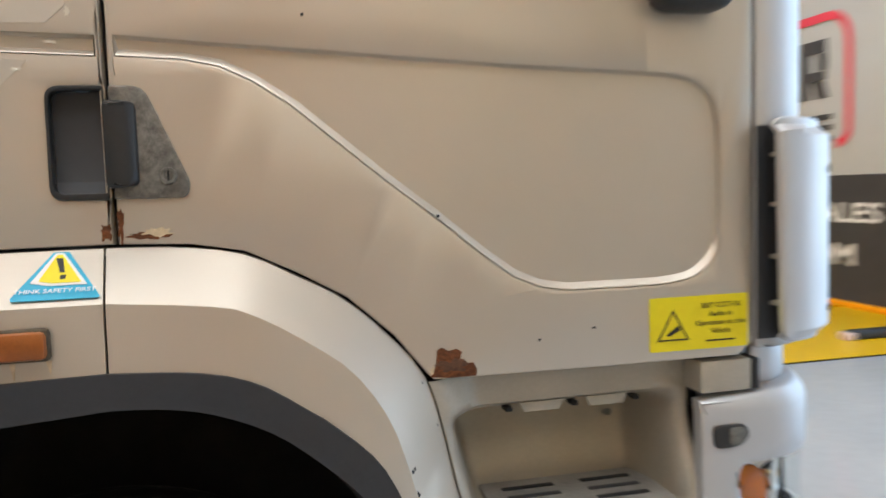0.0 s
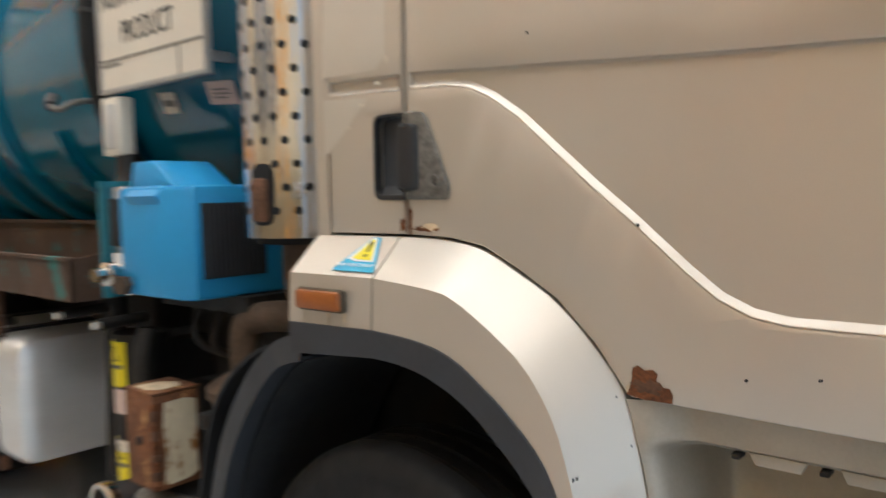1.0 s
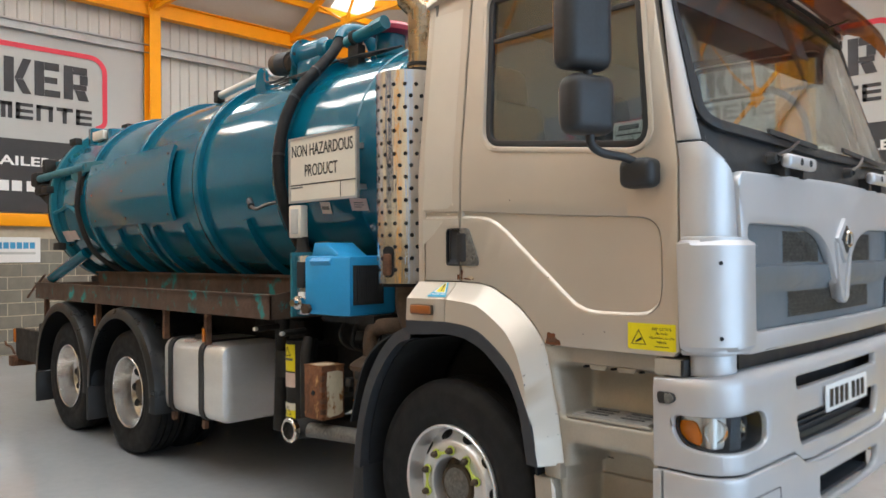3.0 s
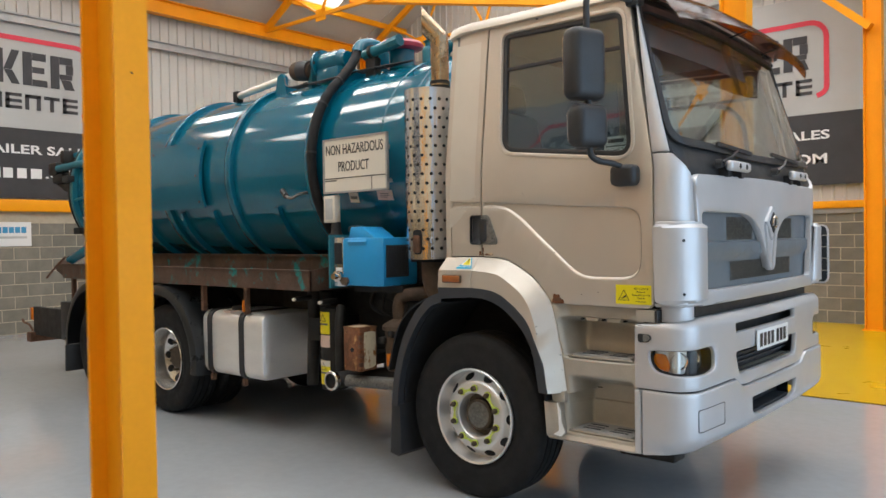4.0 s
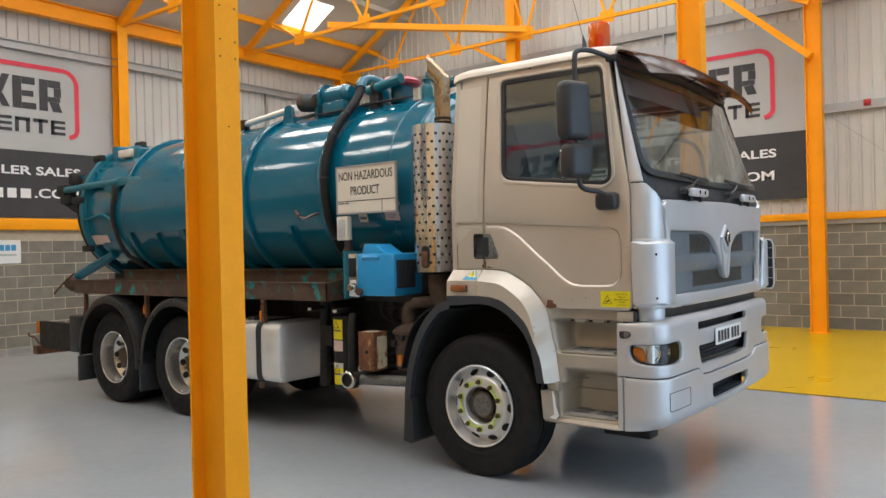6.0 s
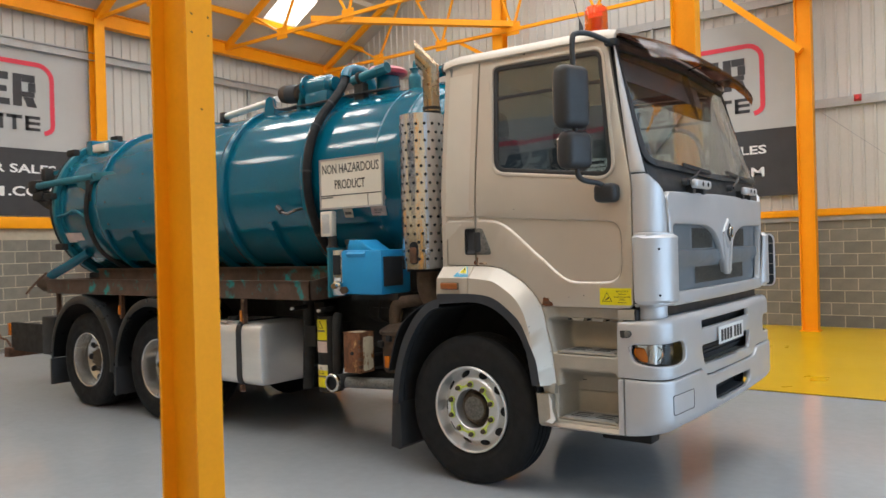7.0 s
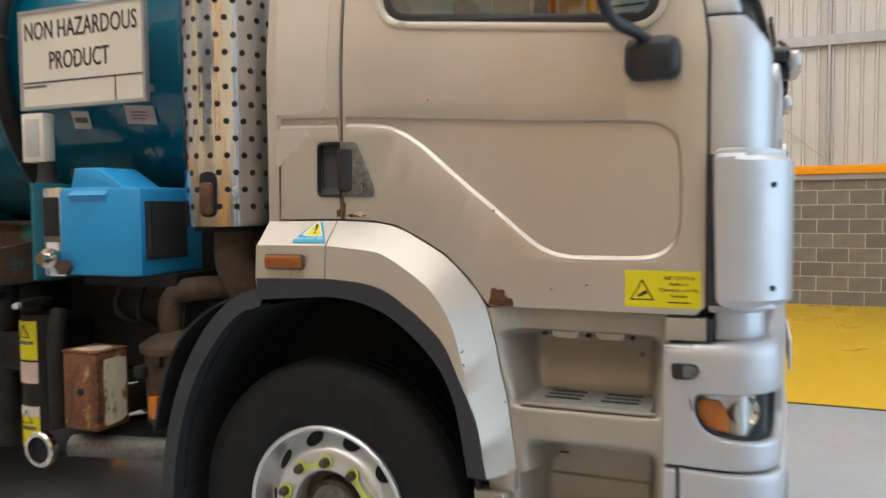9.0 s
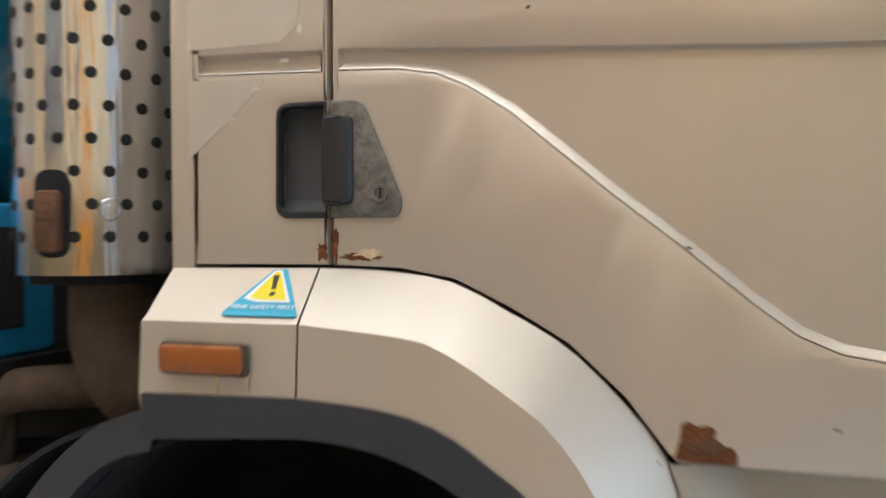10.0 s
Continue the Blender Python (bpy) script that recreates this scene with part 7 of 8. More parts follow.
part("lever_stem", tube(bmesh.new(), smooth_line([(-2.12, 0.20, 2.01), (-2.05, 0.20, 1.99), (-2.02, 0.26, 2.02), (-2.02, 0.36, 2.04)], 4), 0.012, 8), M_PAD, lev)

# ---- tray, chassis, brackets ----
TX0, TX1, TY0, TY1 = -6.0, -1.60, 0.02, 0.66
tray = part("side_tray", boxes((TX0, TX1, TY0, TY0 + 0.015, 1.25, 1.405)), M_RUSTRAIL, truck, "rusty steel hose tray with flaking teal paint", smooth=0)
part("tray_floor", boxes((TX0, TX1, TY0 + 0.016, TY1, 1.25, 1.265)), M_RUSTRAIL, tray, smooth=0)
part("tray_lip", boxes((TX0, TX1, TY0 - 0.012, TY0 + 0.02, 1.40, 1.412)), M_RUSTRAIL, tray, smooth=0)
part("tray_back", boxes((TX0, TX1, TY1, TY1 + 0.02, 1.25, 1.50)), M_RUSTRAIL, tray, smooth=0)
part("tray_back_lip", boxes((TX0, TX1, TY1 - 0.03, TY1 + 0.03, 1.495, 1.515)), M_RUSTRAIL, tray, smooth=0)
part("tray_end", prism(bmesh.new(), [(TY0, 1.25), (TY0, 1.405), (TY1, 1.50), (TY1, 1.25)], "x", TX1 - 0.015, TX1), M_RUSTRAIL, tray, smooth=0)
part("tray_end", boxes((TX0, TX0 + 0.015, TY0 + 0.016, TY1, 1.25, 1.405)), M_RUSTRAIL, tray, smooth=0)
for x in (-2.52, -3.18, -4.52, -5.85):
    st_ = part("tray_bracket", boxes((x - 0.02, x + 0.02, 0.06, 0.10, 1.02 if x > -4 else 1.0, 1.25)), M_RUST, truck, "rusty bracket below the tray")
    if x in (-2.52, -4.52):
        part("side_marker", boxes((x - 0.028, x + 0.0, 0.045, 0.06, 1.04, 1.14), bevel=0.006), M_AMBER, st_)
for y in (0.74, W - 0.82):
    part("chassis_rail", boxes((-6.6, 1.2, y, y + 0.08, 0.78, 1.06)), M_CHASSIS, truck, "dirty black chassis rail", smooth=0)
part("subframe", boxes((-6.3, -0.9, 0.70, W - 0.70, 1.06, 1.46)), M_CHASSIS, truck, "rusty black tank subframe", smooth=0)
part("far_tray", boxes((TX0, TX1, W - 0.66, W - 0.02, 1.25, 1.40)), M_RUSTRAIL, truck, smooth=0)
for x in (-6.3, -4.5, -3.0, -1.9, -0.9):
    part("cross_member", boxes((x - 0.06, x + 0.06, 0.3, W - 0.3, 0.82, 1.0)), M_CHASSIS, truck, smooth=0)
for x in (0.0, -3.85, -5.20):
    part("axle", tube(bmesh.new(), [(x, 0.2, 0.52), (x, W - 0.2, 0.52)], 0.08, 14), M_CHASSIS, truck)
    part("leaf_spring", boxes((x - 0.6, x + 0.6, 0.78, 0.86, 0.62, 0.72)), M_CHASSIS, truck, smooth=0)
part("front_hanger", boxes((0.86, 1.20, 0.28, 0.42, 0.37, 0.52), bevel=0.012), M_CHASSIS, truck, "dirty bracket below the front bumper")
# engine and gearbox reach low to keep light off the floor beneath
part("engine_block", boxes((-0.6, 0.9, 0.7, W - 0.7, 0.42, 1.4), bevel=0.04), M_CHASSIS, truck)
part("gearbox", boxes((-1.7, -0.6, 0.85, W - 0.85, 0.48, 1.05), bevel=0.06), M_CHASSIS, truck)
# assumed far box, cylinders and shaft, added to block light under the truck
part("far_tank_box", boxes((-3.3, -1.7, W - 0.6, W - 0.06, 0.42, 1.02), bevel=0.05), M_CHASSIS, truck, "unseen far-side box, enlarged to block light under the truck")
for x0, x1, y in ((-3.25, -2.15, 0.98), (-3.25, -2.15, 1.36)):
    part("air_reservoir", tube(bmesh.new(), [(x0, y, 0.66), (x0 + 0.04, y, 0.66), (x1 - 0.04, y, 0.66), (x1, y, 0.66)], 0.15, 18, radii=[0.10, 0.15, 0.15, 0.10]), M_CHASSIS, truck, "black cylinder added between the chassis rails to block light")
part("propeller_shaft", tube(bmesh.new(), [(-1.7, YC, 0.72), (-3.85, YC, 0.58), (-5.2, YC, 0.56)], 0.07, 14), M_CHASSIS, truck, "assumed propeller shaft, added to help darken the underside")
part("support_post", tube(bmesh.new(), [(-1.98, 0.36, 1.26), (-1.985, 0.36, 0.9), (-2.0, 0.35, 0.44)], 0.05, 14), M_CHASSIS, truck, "dark round support post below the tray")
part("rear_underrun", boxes((-7.52, -6.40, 0.28, 0.34, 0.47, 0.83)), M_CHASSIS, truck, "dark rusty rear underrun plate", smooth=0)
part("underrun_bar", boxes((-7.60, -7.46, 0.22, W - 0.22, 0.38, 0.50), bevel=0.008), M_RUST, truck, smooth=0)
part("tail_lamp", boxes((-7.57, -7.52, 0.26, 0.33, 0.66, 0.82), bevel=0.006), M_AMBER, truck, "amber lamp on the rear underrun")
part("tow_hook", tube(bmesh.new(), smooth_line([(-7.50, 0.26, 0.52), (-7.56, 0.24, 0.60), (-7.66, 0.22, 0.62), (-7.72, 0.22, 0.66)], 4), 0.014, 6), M_RUST, truck, "small rusty hook")
part("rear_light_box", boxes((-6.62, -6.32, 0.24, 0.42, 0.47, 0.94), bevel=0.02), M_TRIM, truck, "black box behind the rear wheels")

# rear mudguards: rounded rubber half hoops
for x in (-5.20, -3.85):
    bm = bmesh.new()
    rows_ = []
    for a in frange(-8, 182, 30):
        c, s = math.cos(radians(a)), math.sin(radians(a))
        ring = []
        for y, r in ((-0.03, 0.62), (-0.035, 0.66), (-0.015, 0.70), (0.05, 0.715), (0.35, 0.715), (0.62, 0.71)):
            ring.append(bm.verts.new((x + r * c * 0.965, y, 0.53 + r * s)))
        rows_.append(ring)
    for A, B in zip(rows_, rows_[1:]):
        for i in range(len(A) - 1):
            bm.faces.new((A[i], A[i + 1], B[i + 1], B[i]))
    bm.normal_update()
    bmesh.ops.solidify(bm, geom=bm.faces[:], thickness=0.012)
    g = part("rear_mudguard", bm, M_GUARD, truck, "black rubber mudguard over a rear wheel")
    part("guard_flap", boxes((x - 0.70, x - 0.66, -0.02, 0.6, 0.20, 0.50), bevel=0.008), M_TRIM, g)

# ---- fuel tank ----
FX0, FX1 = -3.22, -2.30
bm = bmesh.new()
pts = round_poly([(0.065, 0.46), (0.68, 0.46), (0.68, 1.03), (0.065, 1.03)], [0.10, 0.09, 0.09, 0.10], 6)
prism(bm, pts, "x", FX0, FX1, bevel=0.055)
ft = part("fuel_tank", bm, M_ALU, truck, "brushed aluminium fuel tank with black straps")
for x in (-3.10, -2.62):
    strap = panel(round_poly([(0.055, 0.45), (0.69, 0.45), (0.69, 1.04), (0.055, 1.04)], 0.10, 6), [round_poly([(0.066, 0.461), (0.679, 0.461), (0.679, 1.029), (0.066, 1.029)], 0.095, 6)], lambda u, v, d: (x + d, u, v), 0.065, bevel=0)
    part("tank_strap", strap, M_TRIM, ft, "black rubber strap")
    part("strap_bolt", boxes((x + 0.015, x + 0.05, 0.075, 0.11, 0.40, 0.46)), M_RUST, ft)
part("filler_cap", lathe(bmesh.new(), [(0, 0.06), (0.03, 0.058), (0.045, 0.05), (0.05, 0)], pose(-2.82, 0.20, 1.025, 0, -90, 0), 20), M_TRIM, ft)
part("cap_flap", boxes((-2.86, -2.76, 0.07, 0.16, 1.02, 1.035)), M_STICKP, ft)
part("tank_hanger", boxes((FX0 + 0.1, FX1 - 0.1, 0.68, 0.76, 0.6, 0.98)), M_CHASSIS, ft)
part("tank_top_step", boxes((-2.60, -1.95, 0.52, 0.7, 1.035, 1.20), bevel=0.01), M_CHASSIS, truck, "dirty steel plate above the fuel tank")

# ---- gear between cab and tank ----
wp = part("washer_pump", prism(bmesh.new(), [(-1.235, 0.03), (-0.895, 0.03), (-0.85, 0.065), (-0.84, 0.40), (-1.235, 0.40)], "z", 1.305, 1.655, bevel=0.018), M_PUMPBLUE, truck, "sky-blue plastic pressure washer housing with a black grille")
bm = bmesh.new()
prism(bm, [(-1.20, 1.645), (-1.17, 1.735), (-1.05, 1.735), (-0.95, 1.675), (-0.90, 1.645)], "y", 0.045, 0.26, bevel=0.015)
part("filler_hump", bm, M_PUMPBLUE, wp)
part("moulded_ridge", prism(bmesh.new(), [(0.012, 1.625), (0.032, 1.595), (0.10, 1.60), (0.12, 1.69), (0.07, 1.68)], "x", -1.18, -0.98, bevel=0.01), M_PUMPBLUE, wp)
pump_cap = part("pump_cap", lathe(bmesh.new(), [(0, 0.055), (0.05, 0.055), (0.055, 0.066), (0.09, 0.066), (0.095, 0.05), (0.10, 0)], pose(-1.31, 0.24, 1.65, 0, -90, 0), 20), M_CHASSIS, wp, "dark screw cap")
part("grille_backing", boxes((-0.846, -0.838, 0.085, 0.31, 1.37, 1.60)), M_TRIM, wp)
for k in range(13):
    y = 0.09 + 0.0168 * k
    part("grille_slat", boxes((-0.839, -0.830, y, y + 0.008, 1.375, 1.595)), M_FLARE, wp, smooth=0)
part("pump_cradle", boxes((-1.3, -0.8, 0.2, 0.6, 1.25, 1.305)), M_CHASSIS, wp)
cp = part("control_panel", boxes((-1.39, -1.25, 0.06, 0.40, 1.295, 1.66), bevel=0.006), M_STAINED, truck, "scratched stainless control panel with a brass fitting")
part("panel_edge", boxes((-1.41, -1.39, 0.04, 0.42, 1.28, 1.68)), M_TEAL2, cp)
part("dark_gauge", boxes((-1.36, -1.28, 0.052, 0.062, 1.46, 1.62), bevel=0.004), M_HOLE, cp)
part("panel_label", boxes((-1.345, -1.285, 0.054, 0.06, 1.395, 1.435)), M_WHITE, cp, smooth=0)
fit_ = part("hose_coupling", lathe(bmesh.new(), [(0, 0.03), (0.05, 0.03), (0.055, 0.04), (0.08, 0.04), (0.085, 0.024), (0.12, 0.022), (0.12, 0)], pose(-1.27, 0.06, 1.375, 0, 0, -80), 18), M_CHROME, truck, "chromed hose coupling")
part("coupling_nut", lathe(bmesh.new(), [(0, 0.032), (0.03, 0.032), (0.03, 0)], pose(-1.2, 0.02, 1.34, 0, 0, -70), 6), M_EXBROWN, fit_)
for k in range(4):
    part("hanging_cable", tube(bmesh.new(), smooth_line([(-1.15 + 0.1 * k, 0.3, 1.29), (-1.17 + 0.12 * k, 0.24, 1.16 - 0.02 * k), (-1.10 + 0.08 * k, 0.3, 1.08), (-0.95 + 0.06 * k, 0.5, 1.05)], 5), 0.014, 7), M_CHASSIS, truck, "dirty hanging cable")
part("bracket_bar", boxes((-1.35, -0.7, 0.5, 0.54, 1.10, 1.16)), M_CHASSIS, truck, "dirty steel bracket")
for k, x in enumerate((-1.95, -1.63)):
    b_ = part("tie_bolt", tube(bmesh.new(), [(x, 0.30, 1.17 - 0.01 * k), (x + 0.05, 0.10, 1.17 - 0.01 * k)], 0.022, 10), M_CHASSIS, truck, "bolt end sticking out below the tray")
    part("bolt_tip", tube(bmesh.new(), [(x + 0.05, 0.10, 1.17 - 0.01 * k), (x + 0.06, 0.075, 1.17 - 0.01 * k)], 0.014, 8), M_ALU, b_)

# perforated exhaust stack
EX, EY, ER = -0.571, 0.265, 0.176
bm = bmesh.new()
lathe(bm, [(1.50, ER), (2.672, ER), (2.672, ER - 0.006), (1.50, ER - 0.006)], Matrix.Translation((EX, EY, 0)) @ pose(0, 0, 0, 0, -90, 0), 64, closed=True)
stack = part("exhaust_shield", bm, M_STAINED, truck, "perforated stainless exhaust shield with heat stains")
# flat near-black discs on the uncut shield stand for its shaded holes
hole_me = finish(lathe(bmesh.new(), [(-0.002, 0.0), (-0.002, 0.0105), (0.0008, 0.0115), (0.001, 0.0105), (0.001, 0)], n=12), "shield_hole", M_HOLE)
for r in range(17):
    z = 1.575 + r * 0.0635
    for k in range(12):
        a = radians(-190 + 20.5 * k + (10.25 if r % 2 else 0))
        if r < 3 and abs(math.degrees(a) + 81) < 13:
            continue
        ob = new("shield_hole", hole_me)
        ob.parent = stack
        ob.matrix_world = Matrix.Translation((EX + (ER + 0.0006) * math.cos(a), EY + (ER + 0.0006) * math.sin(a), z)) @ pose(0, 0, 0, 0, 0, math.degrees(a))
a = radians(-81)
bm = bmesh.new()
prism(bm, round_poly([(-0.035, -0.085), (0.035, -0.085), (0.035, 0.085), (-0.035, 0.085)], 0.03), "x", -0.002, 0.003)
bm.transform(Matrix.Translation((EX + ER * math.cos(a), EY + ER * math.sin(a), 1.620)) @ pose(0, 0, 0, 0, 0, -81))
# near-black plate gives the slot's shade; the shield is not cut here
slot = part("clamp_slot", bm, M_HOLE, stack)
bm = boxes((-0.002, 0.022, -0.030, 0.026, -0.075, 0.045), bevel=0.012)
bm.transform(Matrix.Translation((EX + ER * math.cos(a), EY + ER * math.sin(a), 1.620)) @ pose(0, 0, 0, 0, 0, -81))
part("clamp_block", bm, M_RUST, stack, "rusty clamp block")
a = radians(-46.4)
part("shield_rivet", lathe(bmesh.new(), [(0, 0.022), (0.003, 0.02), (0.003, 0.01), (0.005, 0.009), (0.005, 0)], Matrix.Translation((EX + ER * math.cos(a), EY + ER * math.sin(a), 1.628)) @ pose(0, 0, 0, 0, 0, -46.4), 18), M_STAINED, stack)
PX, PY = EX + 0.083, EY + 0.02
TIP = pose(PX, PY, 0, 0, 0, 38)          # the outlet points back and outwards
bm, rings_ = bmesh.new(), []
for k in range(28):
    c, s = 0.063 * math.cos(2 * math.pi * k / 28), 0.063 * math.sin(2 * math.pi * k / 28)
    z = 3.03 + 0.41 * c
    rings_.append([bm.verts.new(TIP @ Vector(p)) for p in ((c, s, 2.6), (c, s, z), (-0.118, s, z + (c + 0.118) * 1.08))])
for k in range(28):
    A, B = rings_[k], rings_[(k + 1) % 28]
    for i in range(2):
        bm.faces.new((A[i], B[i], B[i + 1], A[i + 1]))
bm.normal_update()
bmesh.ops.solidify(bm, geom=bm.faces[:], thickness=0.004)
# added liner, dark brown so that the bore looks shaded inside
bore = bmesh.new()
rings_ = []
for k in range(24):
    c, q = 0.057 * math.cos(2 * math.pi * k / 24), 0.057 * math.sin(2 * math.pi * k / 24)
    z = 3.03 + 0.41 * c
    rings_.append([bore.verts.new(TIP @ Vector(p)) for p in ((c, q, 2.6), (c, q, z), (-0.115, q, z + (c + 0.115) * 1.08))])
for A, B in zip(rings_, rings_[1:] + rings_[:1]):
    for i in range(2):
        bore.faces.new((A[i], B[i], B[i + 1], A[i + 1]))
bore.normal_update()
bmesh.ops.solidify(bore, geom=bore.faces[:], thickness=-0.002)
part("tip_bore", bore, M_EXBROWN, stack, "dark brown liner that shades the inside of the outlet")
tip = part("exhaust_tip", bm, M_GOLDEN, stack, "polished slanted exhaust outlet pipe", smooth=16)
part("tip_clamp", tube(bmesh.new(), [(PX, PY, 2.672), (PX, PY, 2.698)], 0.072, 20), M_CHASSIS, stack)
part("tip_clamp", tube(bmesh.new(), [(PX, PY, 2.712), (PX, PY, 2.732)], 0.070, 20), M_CHASSIS, stack)
# near-black core puts the shade inside the shield into its colour
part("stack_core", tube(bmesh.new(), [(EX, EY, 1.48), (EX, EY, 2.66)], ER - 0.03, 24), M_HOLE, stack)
part("exhaust_elbow", tube(bmesh.new(), smooth_line([(EX + 0.02, EY, 1.52), (EX + 0.02, EY, 1.36), (EX + 0.06, EY + 0.02, 1.26), (EX + 0.09, EY + 0.10, 1.22), (EX + 0.09, EY + 0.30, 1.20)], 6), 0.086, 20), M_EXBROWN, truck, "burnt brown exhaust elbow")
part("intake_elbow", tube(bmesh.new(), smooth_line([(-0.86, 0.23, 1.05), (-0.86, 0.23, 1.17), (-0.815, 0.24, 1.232), (-0.63, 0.28, 1.252), (-0.42, 0.42, 1.25)], 6), 0.048, 16), M_EXBROWN, truck, "brown rusty pipe elbow")
can = part("silencer_can", lathe(bmesh.new(), [(0, 0), (0, 0.12), (0.02, 0.135), (0.29, 0.142), (0.30, 0.16), (0.325, 0.16), (0.345, 0.135), (0.385, 0.06), (0.39, 0)], pose(-0.845, 0.26, 0.69, 0, -90, 0), 28), M_EXBROWN, truck, "rusty brown cylindrical canister")
for k in range(2):
    part("canister_lug", boxes((-0.95 + 0.09 * k, -0.90 + 0.09 * k, 0.10, 0.17, 0.89 + 0.05 * k, 0.94 + 0.05 * k), bevel=0.008), M_CHASSIS, can)
part("canister_lamp", boxes((-0.875, -0.83, 0.10, 0.135, 0.735, 0.825), bevel=0.006), M_AMBER, can, "small amber side marker")
# rusty battery box
BX0, BX1, BY0, BY1, BZ0, BZ1 = -1.215, -1.035, 0.0, 0.165, 0.69, 1.0
bx = part("rusty_box", boxes((BX0, BX1, BY0, BY1, BZ0, BZ1), bevel=0.008), M_RUSTBOX, truck, "heavily rusted steel box with a cream painted end")
part("box_end_paint", panel([(0.03, 0.71), (0.05, 0.705), (0.12, 0.71), (0.15, 0.725), (0.148, 0.80), (0.152, 0.88), (0.15, 0.965), (0.11, 0.975), (0.04, 0.972), (0.032, 0.90), (0.038, 0.80)], [], lambda u, v, d: (BX1 + 0.002 - d, u, v), 0.003, bevel=0), M_CREAM, bx, "cream paint streaked with rust", smooth=0)
part("box_lid", boxes((BX0 - 0.002, BX1 + 0.002, BY0 - 0.002, BY1 + 0.002, BZ1, BZ1 + 0.008), bevel=0.003), M_RUSTBOX, bx)
part("lid_paint", panel([(-1.18, 0.02), (-1.10, 0.015), (-1.06, 0.05), (-1.07, 0.12), (-1.12, 0.14), (-1.17, 0.10)], [], lambda u, v, d: (u, v, BZ1 + 0.0095 - d), 0.002, bevel=0), M_PEEL, bx, smooth=0)
part("box_knob", lathe(bmesh.new(), [(0, 0.016), (0.008, 0.014), (0.009, 0)], pose(-1.12, BY0, 0.845, 0, 0, -90), 10), M_HOLE, bx)
for k in range(9):
    rnd = random.Random(300 + k)
    z = BZ0 + 0.005 + 0.032 * k
    part("rust_scale", boxes((BX1 - 0.012 + rnd.uniform(-0.01, 0.0), BX1 + 0.006, BY0 - 0.005, BY0 + 0.004 + rnd.uniform(0, 0.025), z, z + rnd.uniform(0.015, 0.04)), bevel=0.004), M_RUST if k % 2 else M_RUSTSPOT, bx)
part("box_stay", boxes((BX0 + 0.02, BX1 - 0.02, BY1, 0.75, 0.72, 0.80)), M_CHASSIS, bx)
part("cross_tube", tube(bmesh.new(), [(-1.25, 0.06, 0.60), (-0.62, 0.16, 0.615)], 0.045, 16), M_PAD, truck, "grey steel tube below the rusty box")
# dark cylinder with hazard labels, tail pipe
hz = part("air_cylinder", tube(bmesh.new(), [(-1.66, 0.30, 0.46), (-1.66, 0.30, 1.10)], 0.105, 24), M_CHASSIS, truck, "dark upright cylinder with yellow warning labels")


def wrap(x, z, d, r=0.107):
    a = radians(-90) + x / r
    return (-1.66 + (r - d) * math.cos(a), 0.30 + (r - d) * math.sin(a), z)


for z0, z1, mt in ((0.90, 1.075, M_STICKY), (0.795, 0.89, M_STICKP), (0.50, 0.69, M_STICKY), (0.645, 0.69, M_SIGN)):
    off = 0.002 if mt is not M_SIGN else 0.003
    lb = part("warning_label", panel([(-0.075, z0), (0.055, z0), (0.055, z1), (-0.075, z1)], [], lambda u, v, d: wrap(u, v, d - off), 0.0012, us=frange(-0.06, 0.05, 5), bevel=0), mt, hz, smooth=0)
    if mt is M_STICKY:
        zc = z1 - 0.075
        tr = [(-0.045, zc), (0.025, zc), (-0.01, zc + 0.062)]
        part("label_triangle", panel(tr, [inset(tr, 0.008)], lambda u, v, d: wrap(u, v, d - 0.0045), 0.0012, us=[-0.02, 0.01], bevel=0), M_BLACK, lb, smooth=0)
        part("label_bar", panel([(-0.06, zc - 0.03), (0.04, zc - 0.03), (0.04, zc - 0.015), (-0.06, zc - 0.015)], [], lambda u, v, d: wrap(u, v, d - 0.0045), 0.0012, us=[-0.03, 0.0], bevel=0), M_PAD, lb, smooth=0)
part("cylinder_hose", tube(bmesh.new(), smooth_line([(-1.52, 0.26, 1.12), (-1.50, 0.22, 1.0), (-1.50, 0.22, 0.7), (-1.55, 0.26, 0.5)], 5), 0.04, 12), M_CHASSIS, truck, "thick dark hose beside the cylinder")
tp = part("tail_pipe", tube(bmesh.new(), [(-1.30, -0.01, 0.605), (-1.25, 0.16, 0.61), (-1.1, 0.32, 0.62), (-0.6, 0.48, 0.62)], 0.06, 18), M_CHASSIS, truck, "grey tail pipe with a bright ring")
part("tail_ring", lathe(bmesh.new(), [(0, 0.052), (0, 0.070), (0.03, 0.073), (0.036, 0.067), (0.036, 0.054)], pose(-1.305, -0.02, 0.605, 0, 0, -87), 28, closed=True), M_CHROME, tp)
# near-black disc over the capped pipe gives its mouth the shade
part("tail_hollow", lathe(bmesh.new(), [(0, 0.054), (0.004, 0.054), (0.004, 0)], pose(-1.305, -0.02, 0.605, 0, 0, -87), 20), M_HOLE, tp)

# ---- small things round the hall ----
ab = thing("company_sign", "white company sign board with blue and green print", "sign")
part("board", boxes((XW + 0.026, XW + 0.04, 0.80, 2.0, 1.60, 2.04), bevel=0.004), M_WHITE, ab, smooth=0)
part("green_mark", lathe(bmesh.new(), [(0, 0.08), (0, 0.13), (0.003, 0.13), (0.003, 0.08)], pose(XW + 0.041, 1.10, 1.83), 28, closed=True), M_GREEN, ab)
part("blue_mark", lathe(bmesh.new(), [(0, 0.0), (0, 0.055), (0.003, 0.055), (0.003, 0)], pose(XW + 0.041, 1.13, 1.82), 20), M_BLUE, ab)
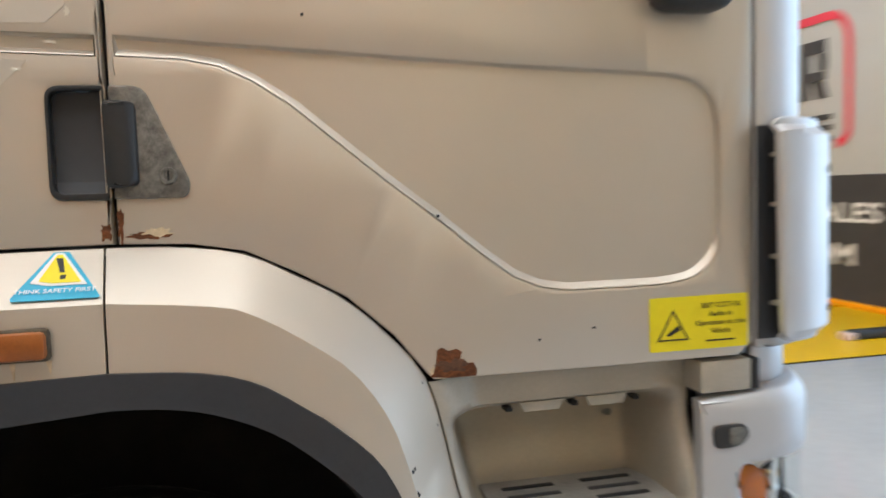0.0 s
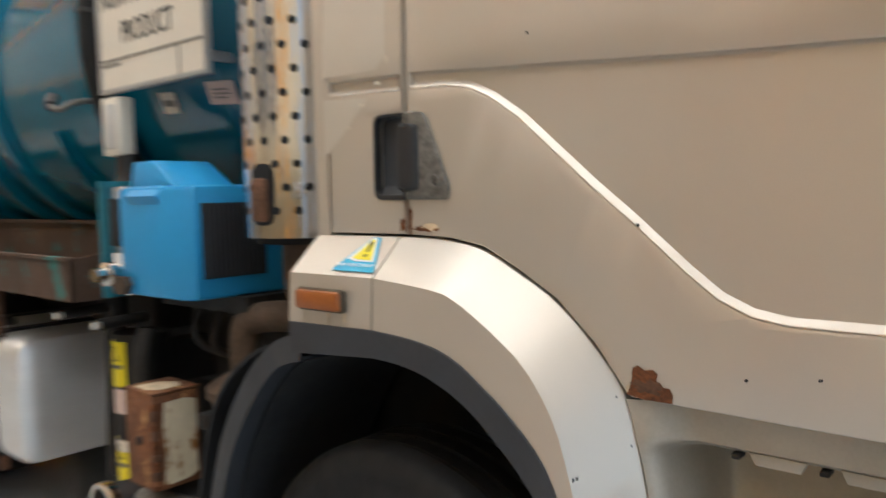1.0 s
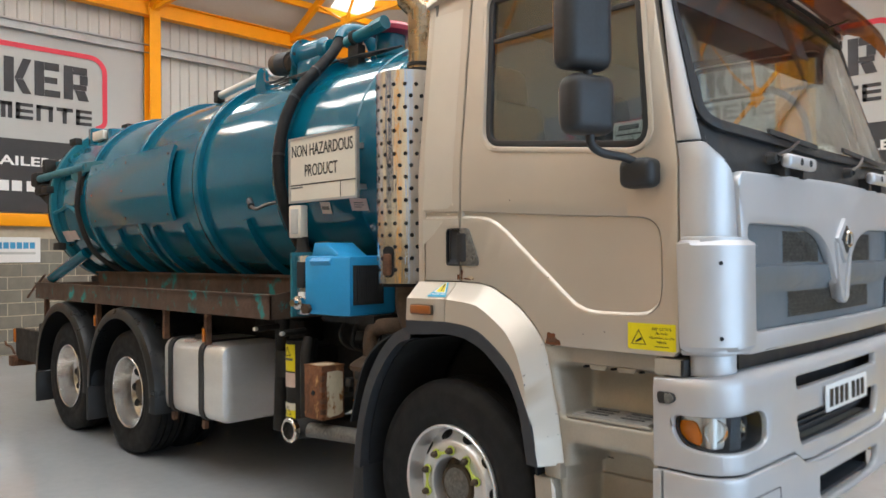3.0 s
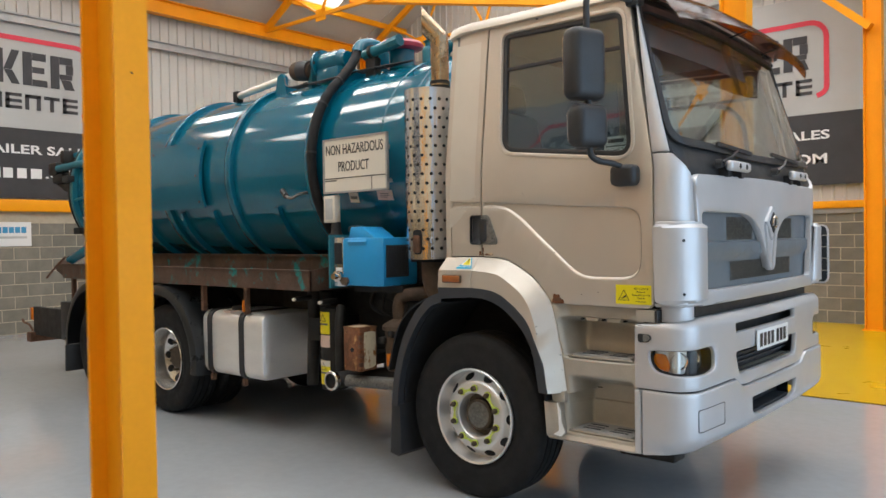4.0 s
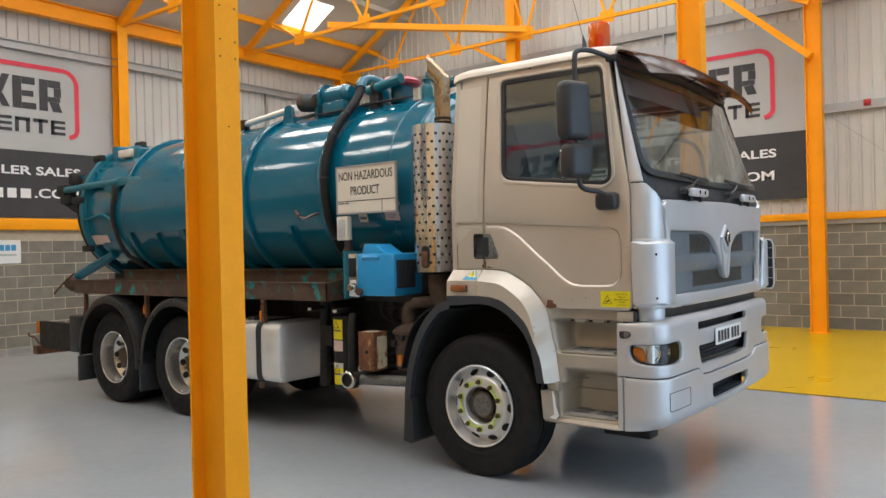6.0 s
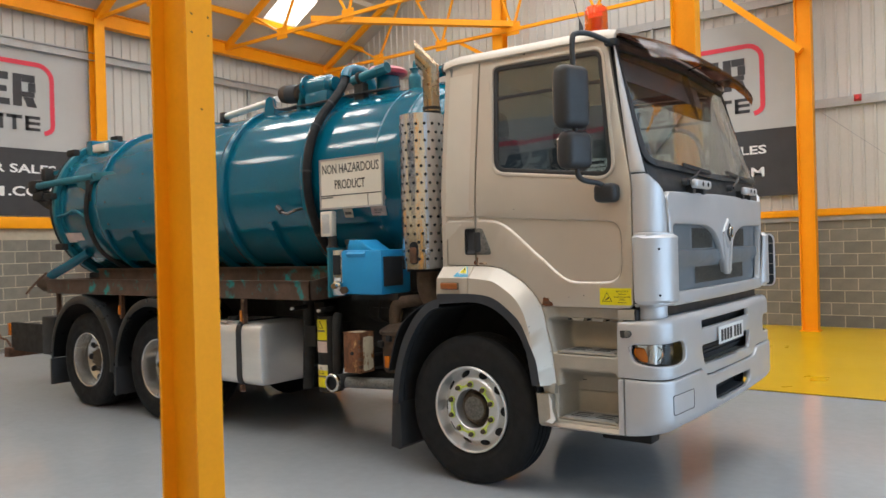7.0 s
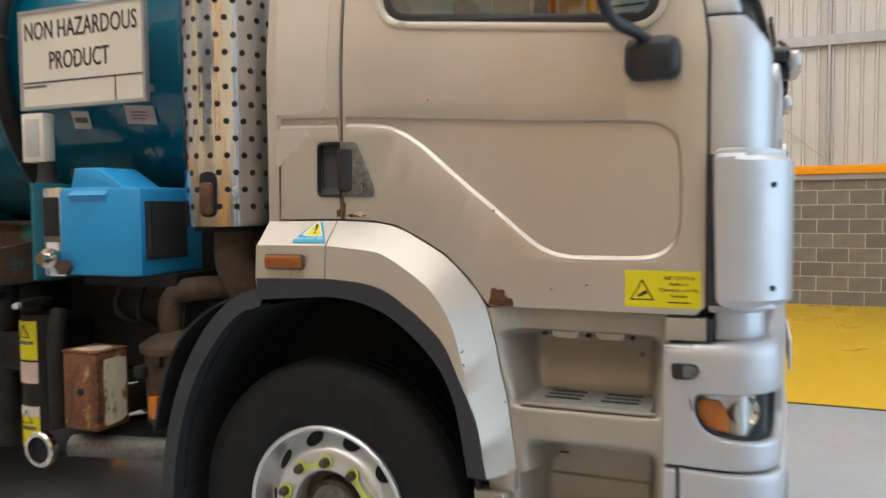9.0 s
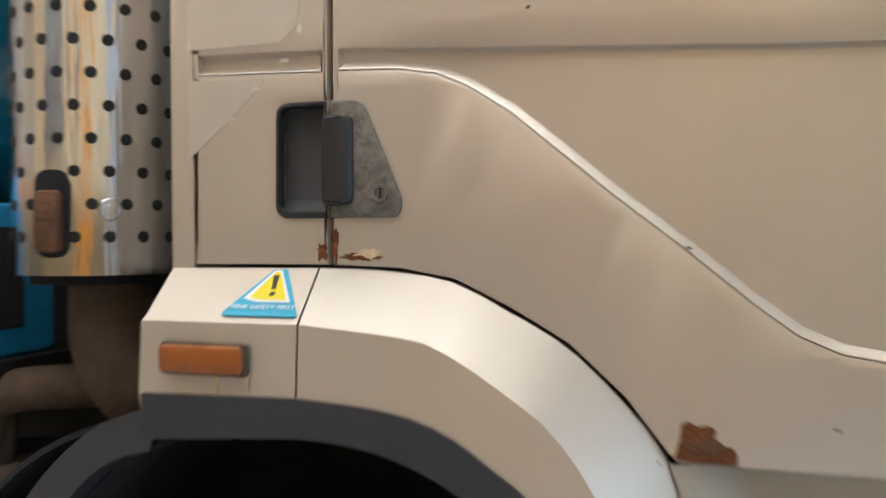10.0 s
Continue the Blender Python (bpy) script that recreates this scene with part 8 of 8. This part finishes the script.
for k in range(6):
    y = 1.30 + 0.105 * k
    part("name_bar", boxes((XW + 0.041, XW + 0.044, y, y + 0.085, 1.84, 1.95)), M_BLUE, ab, smooth=0)
part("print_bar", boxes((XW + 0.041, XW + 0.044, 1.30, 1.92, 1.74, 1.78)), M_CONDUIT, ab, smooth=0)


def extinguisher(y):
    t = thing("fire_extinguisher", "red fire extinguisher with a black hose on the block wall", "extinguisher", "fire extinguishers", at=(XW + 0.12, y, 0.30))
    part("body", lathe(bmesh.new(), [(0, 0), (0, 0.06), (0.012, 0.075), (0.40, 0.075), (0.45, 0.055), (0.47, 0.025), (0.50, 0.025), (0.50, 0)], pose(0, 0, 0, 0, -90, 0), 24), M_EXTRED, t)
    part("valve", boxes((-0.02, 0.05, -0.03, 0.03, 0.49, 0.54), bevel=0.008), M_TRIM, t)
    part("handle", bar(bmesh.new(), (0, 0, 0.55), (0.10, 0, 0.59), 0.02, 0.012), M_TRIM, t, smooth=0)
    part("hose", tube(bmesh.new(), smooth_line([(0.02, 0.03, 0.52), (0.04, 0.10, 0.42), (0.05, 0.095, 0.15)], 5), 0.012, 8), M_TRIM, t)
    part("label_band", lathe(bmesh.new(), [(0.18, 0.0752), (0.18, 0.0765), (0.30, 0.0765), (0.30, 0.0752)], pose(0, 0, 0, 0, -90, 0), 24, closed=True), M_WHITE, t)
    part("wall_bracket", boxes((-0.118, -0.06, -0.03, 0.03, 0.25, 0.30)), M_TRIM, t, smooth=0)


for y in (0.60, 0.90):
    extinguisher(y)
    sg = thing("safety_notice", "small white safety notice with green and red print", "notice", "safety notices")
    part("card", boxes((XW + 0.026, XW + 0.03, y - 0.09, y + 0.09, 0.88, 0.98)), M_WHITE, sg, smooth=0)
    part("print", boxes((XW + 0.0302, XW + 0.032, y - 0.07, y - 0.01, 0.90, 0.96)), M_GREEN if y < 0.7 else M_RED, sg, smooth=0)
    part("print_line", boxes((XW + 0.0302, XW + 0.032, y + 0.01, y + 0.07, 0.92, 0.935)), M_INK, sg, smooth=0)
cb = thing("call_point", "red fire alarm call point box on the wall", "alarm box")
part("box", boxes((XW + 0.026, XW + 0.08, 0.66, 0.78, 1.03, 1.14), bevel=0.008), M_EXTRED, cb)
part("glass_pane", boxes((XW + 0.0802, XW + 0.083, 0.69, 0.75, 1.06, 1.11)), M_WHITE, cb, smooth=0)
cd = solid("conduit", tube(bmesh.new(), [(XW + 0.04, 0.70, 1.14), (XW + 0.04, 0.70, BLOCK_TOP + 0.2)], 0.012, 8), M_CONDUIT, "thin grey cable conduit running up the block wall", "conduit")
al = thing("alarm_sounder", "small dark red alarm sounder on the sheeting rail", "alarm", at=(0.86, YG - 0.16, 4.13))
part("base", boxes((-0.06, 0.06, -0.02, 0.04, -0.06, 0.06), bevel=0.01), M_EXTRED, al)
part("dome", lathe(bmesh.new(), [(0, 0.055), (0.03, 0.055), (0.055, 0.04), (0.06, 0)], pose(0, -0.02, 0, 0, 0, -90), 18), M_EXTRED, al)
st2 = thing("tie_wire", "thin tie rod across the gable cladding", "tie rod", kind="structure")
part("rod", bar(bmesh.new(), (0.25, YG - 0.07, 3.95), (2.2, YG - 0.07, 2.3), 0.012, 0.012), M_RAIL, st2, smooth=0)
fl = thing("wheel_chock_bar", "black rubber bar with a pale banded end on the yellow floor", "floor bar", at=(6.05, 5.06, 0))
part("bar", boxes((-0.30, 0.9, -0.06, 0.06, 0.0, 0.09), bevel=0.02), M_TRIM, fl)
part("end_band", boxes((-0.34, -0.24, -0.065, 0.065, 0.0, 0.075), bevel=0.01), M_STICKP, fl)

# ---- the single blocks of the walls ----
blockwork(block_n, XE - XW, pose(XW, YG - 0.02, 0), (9.5, 15.5))
blockwork(block_w, YG - YS, pose(XW + 0.02, YS, 0, 0, 0, 90), (9.5, 14.2))
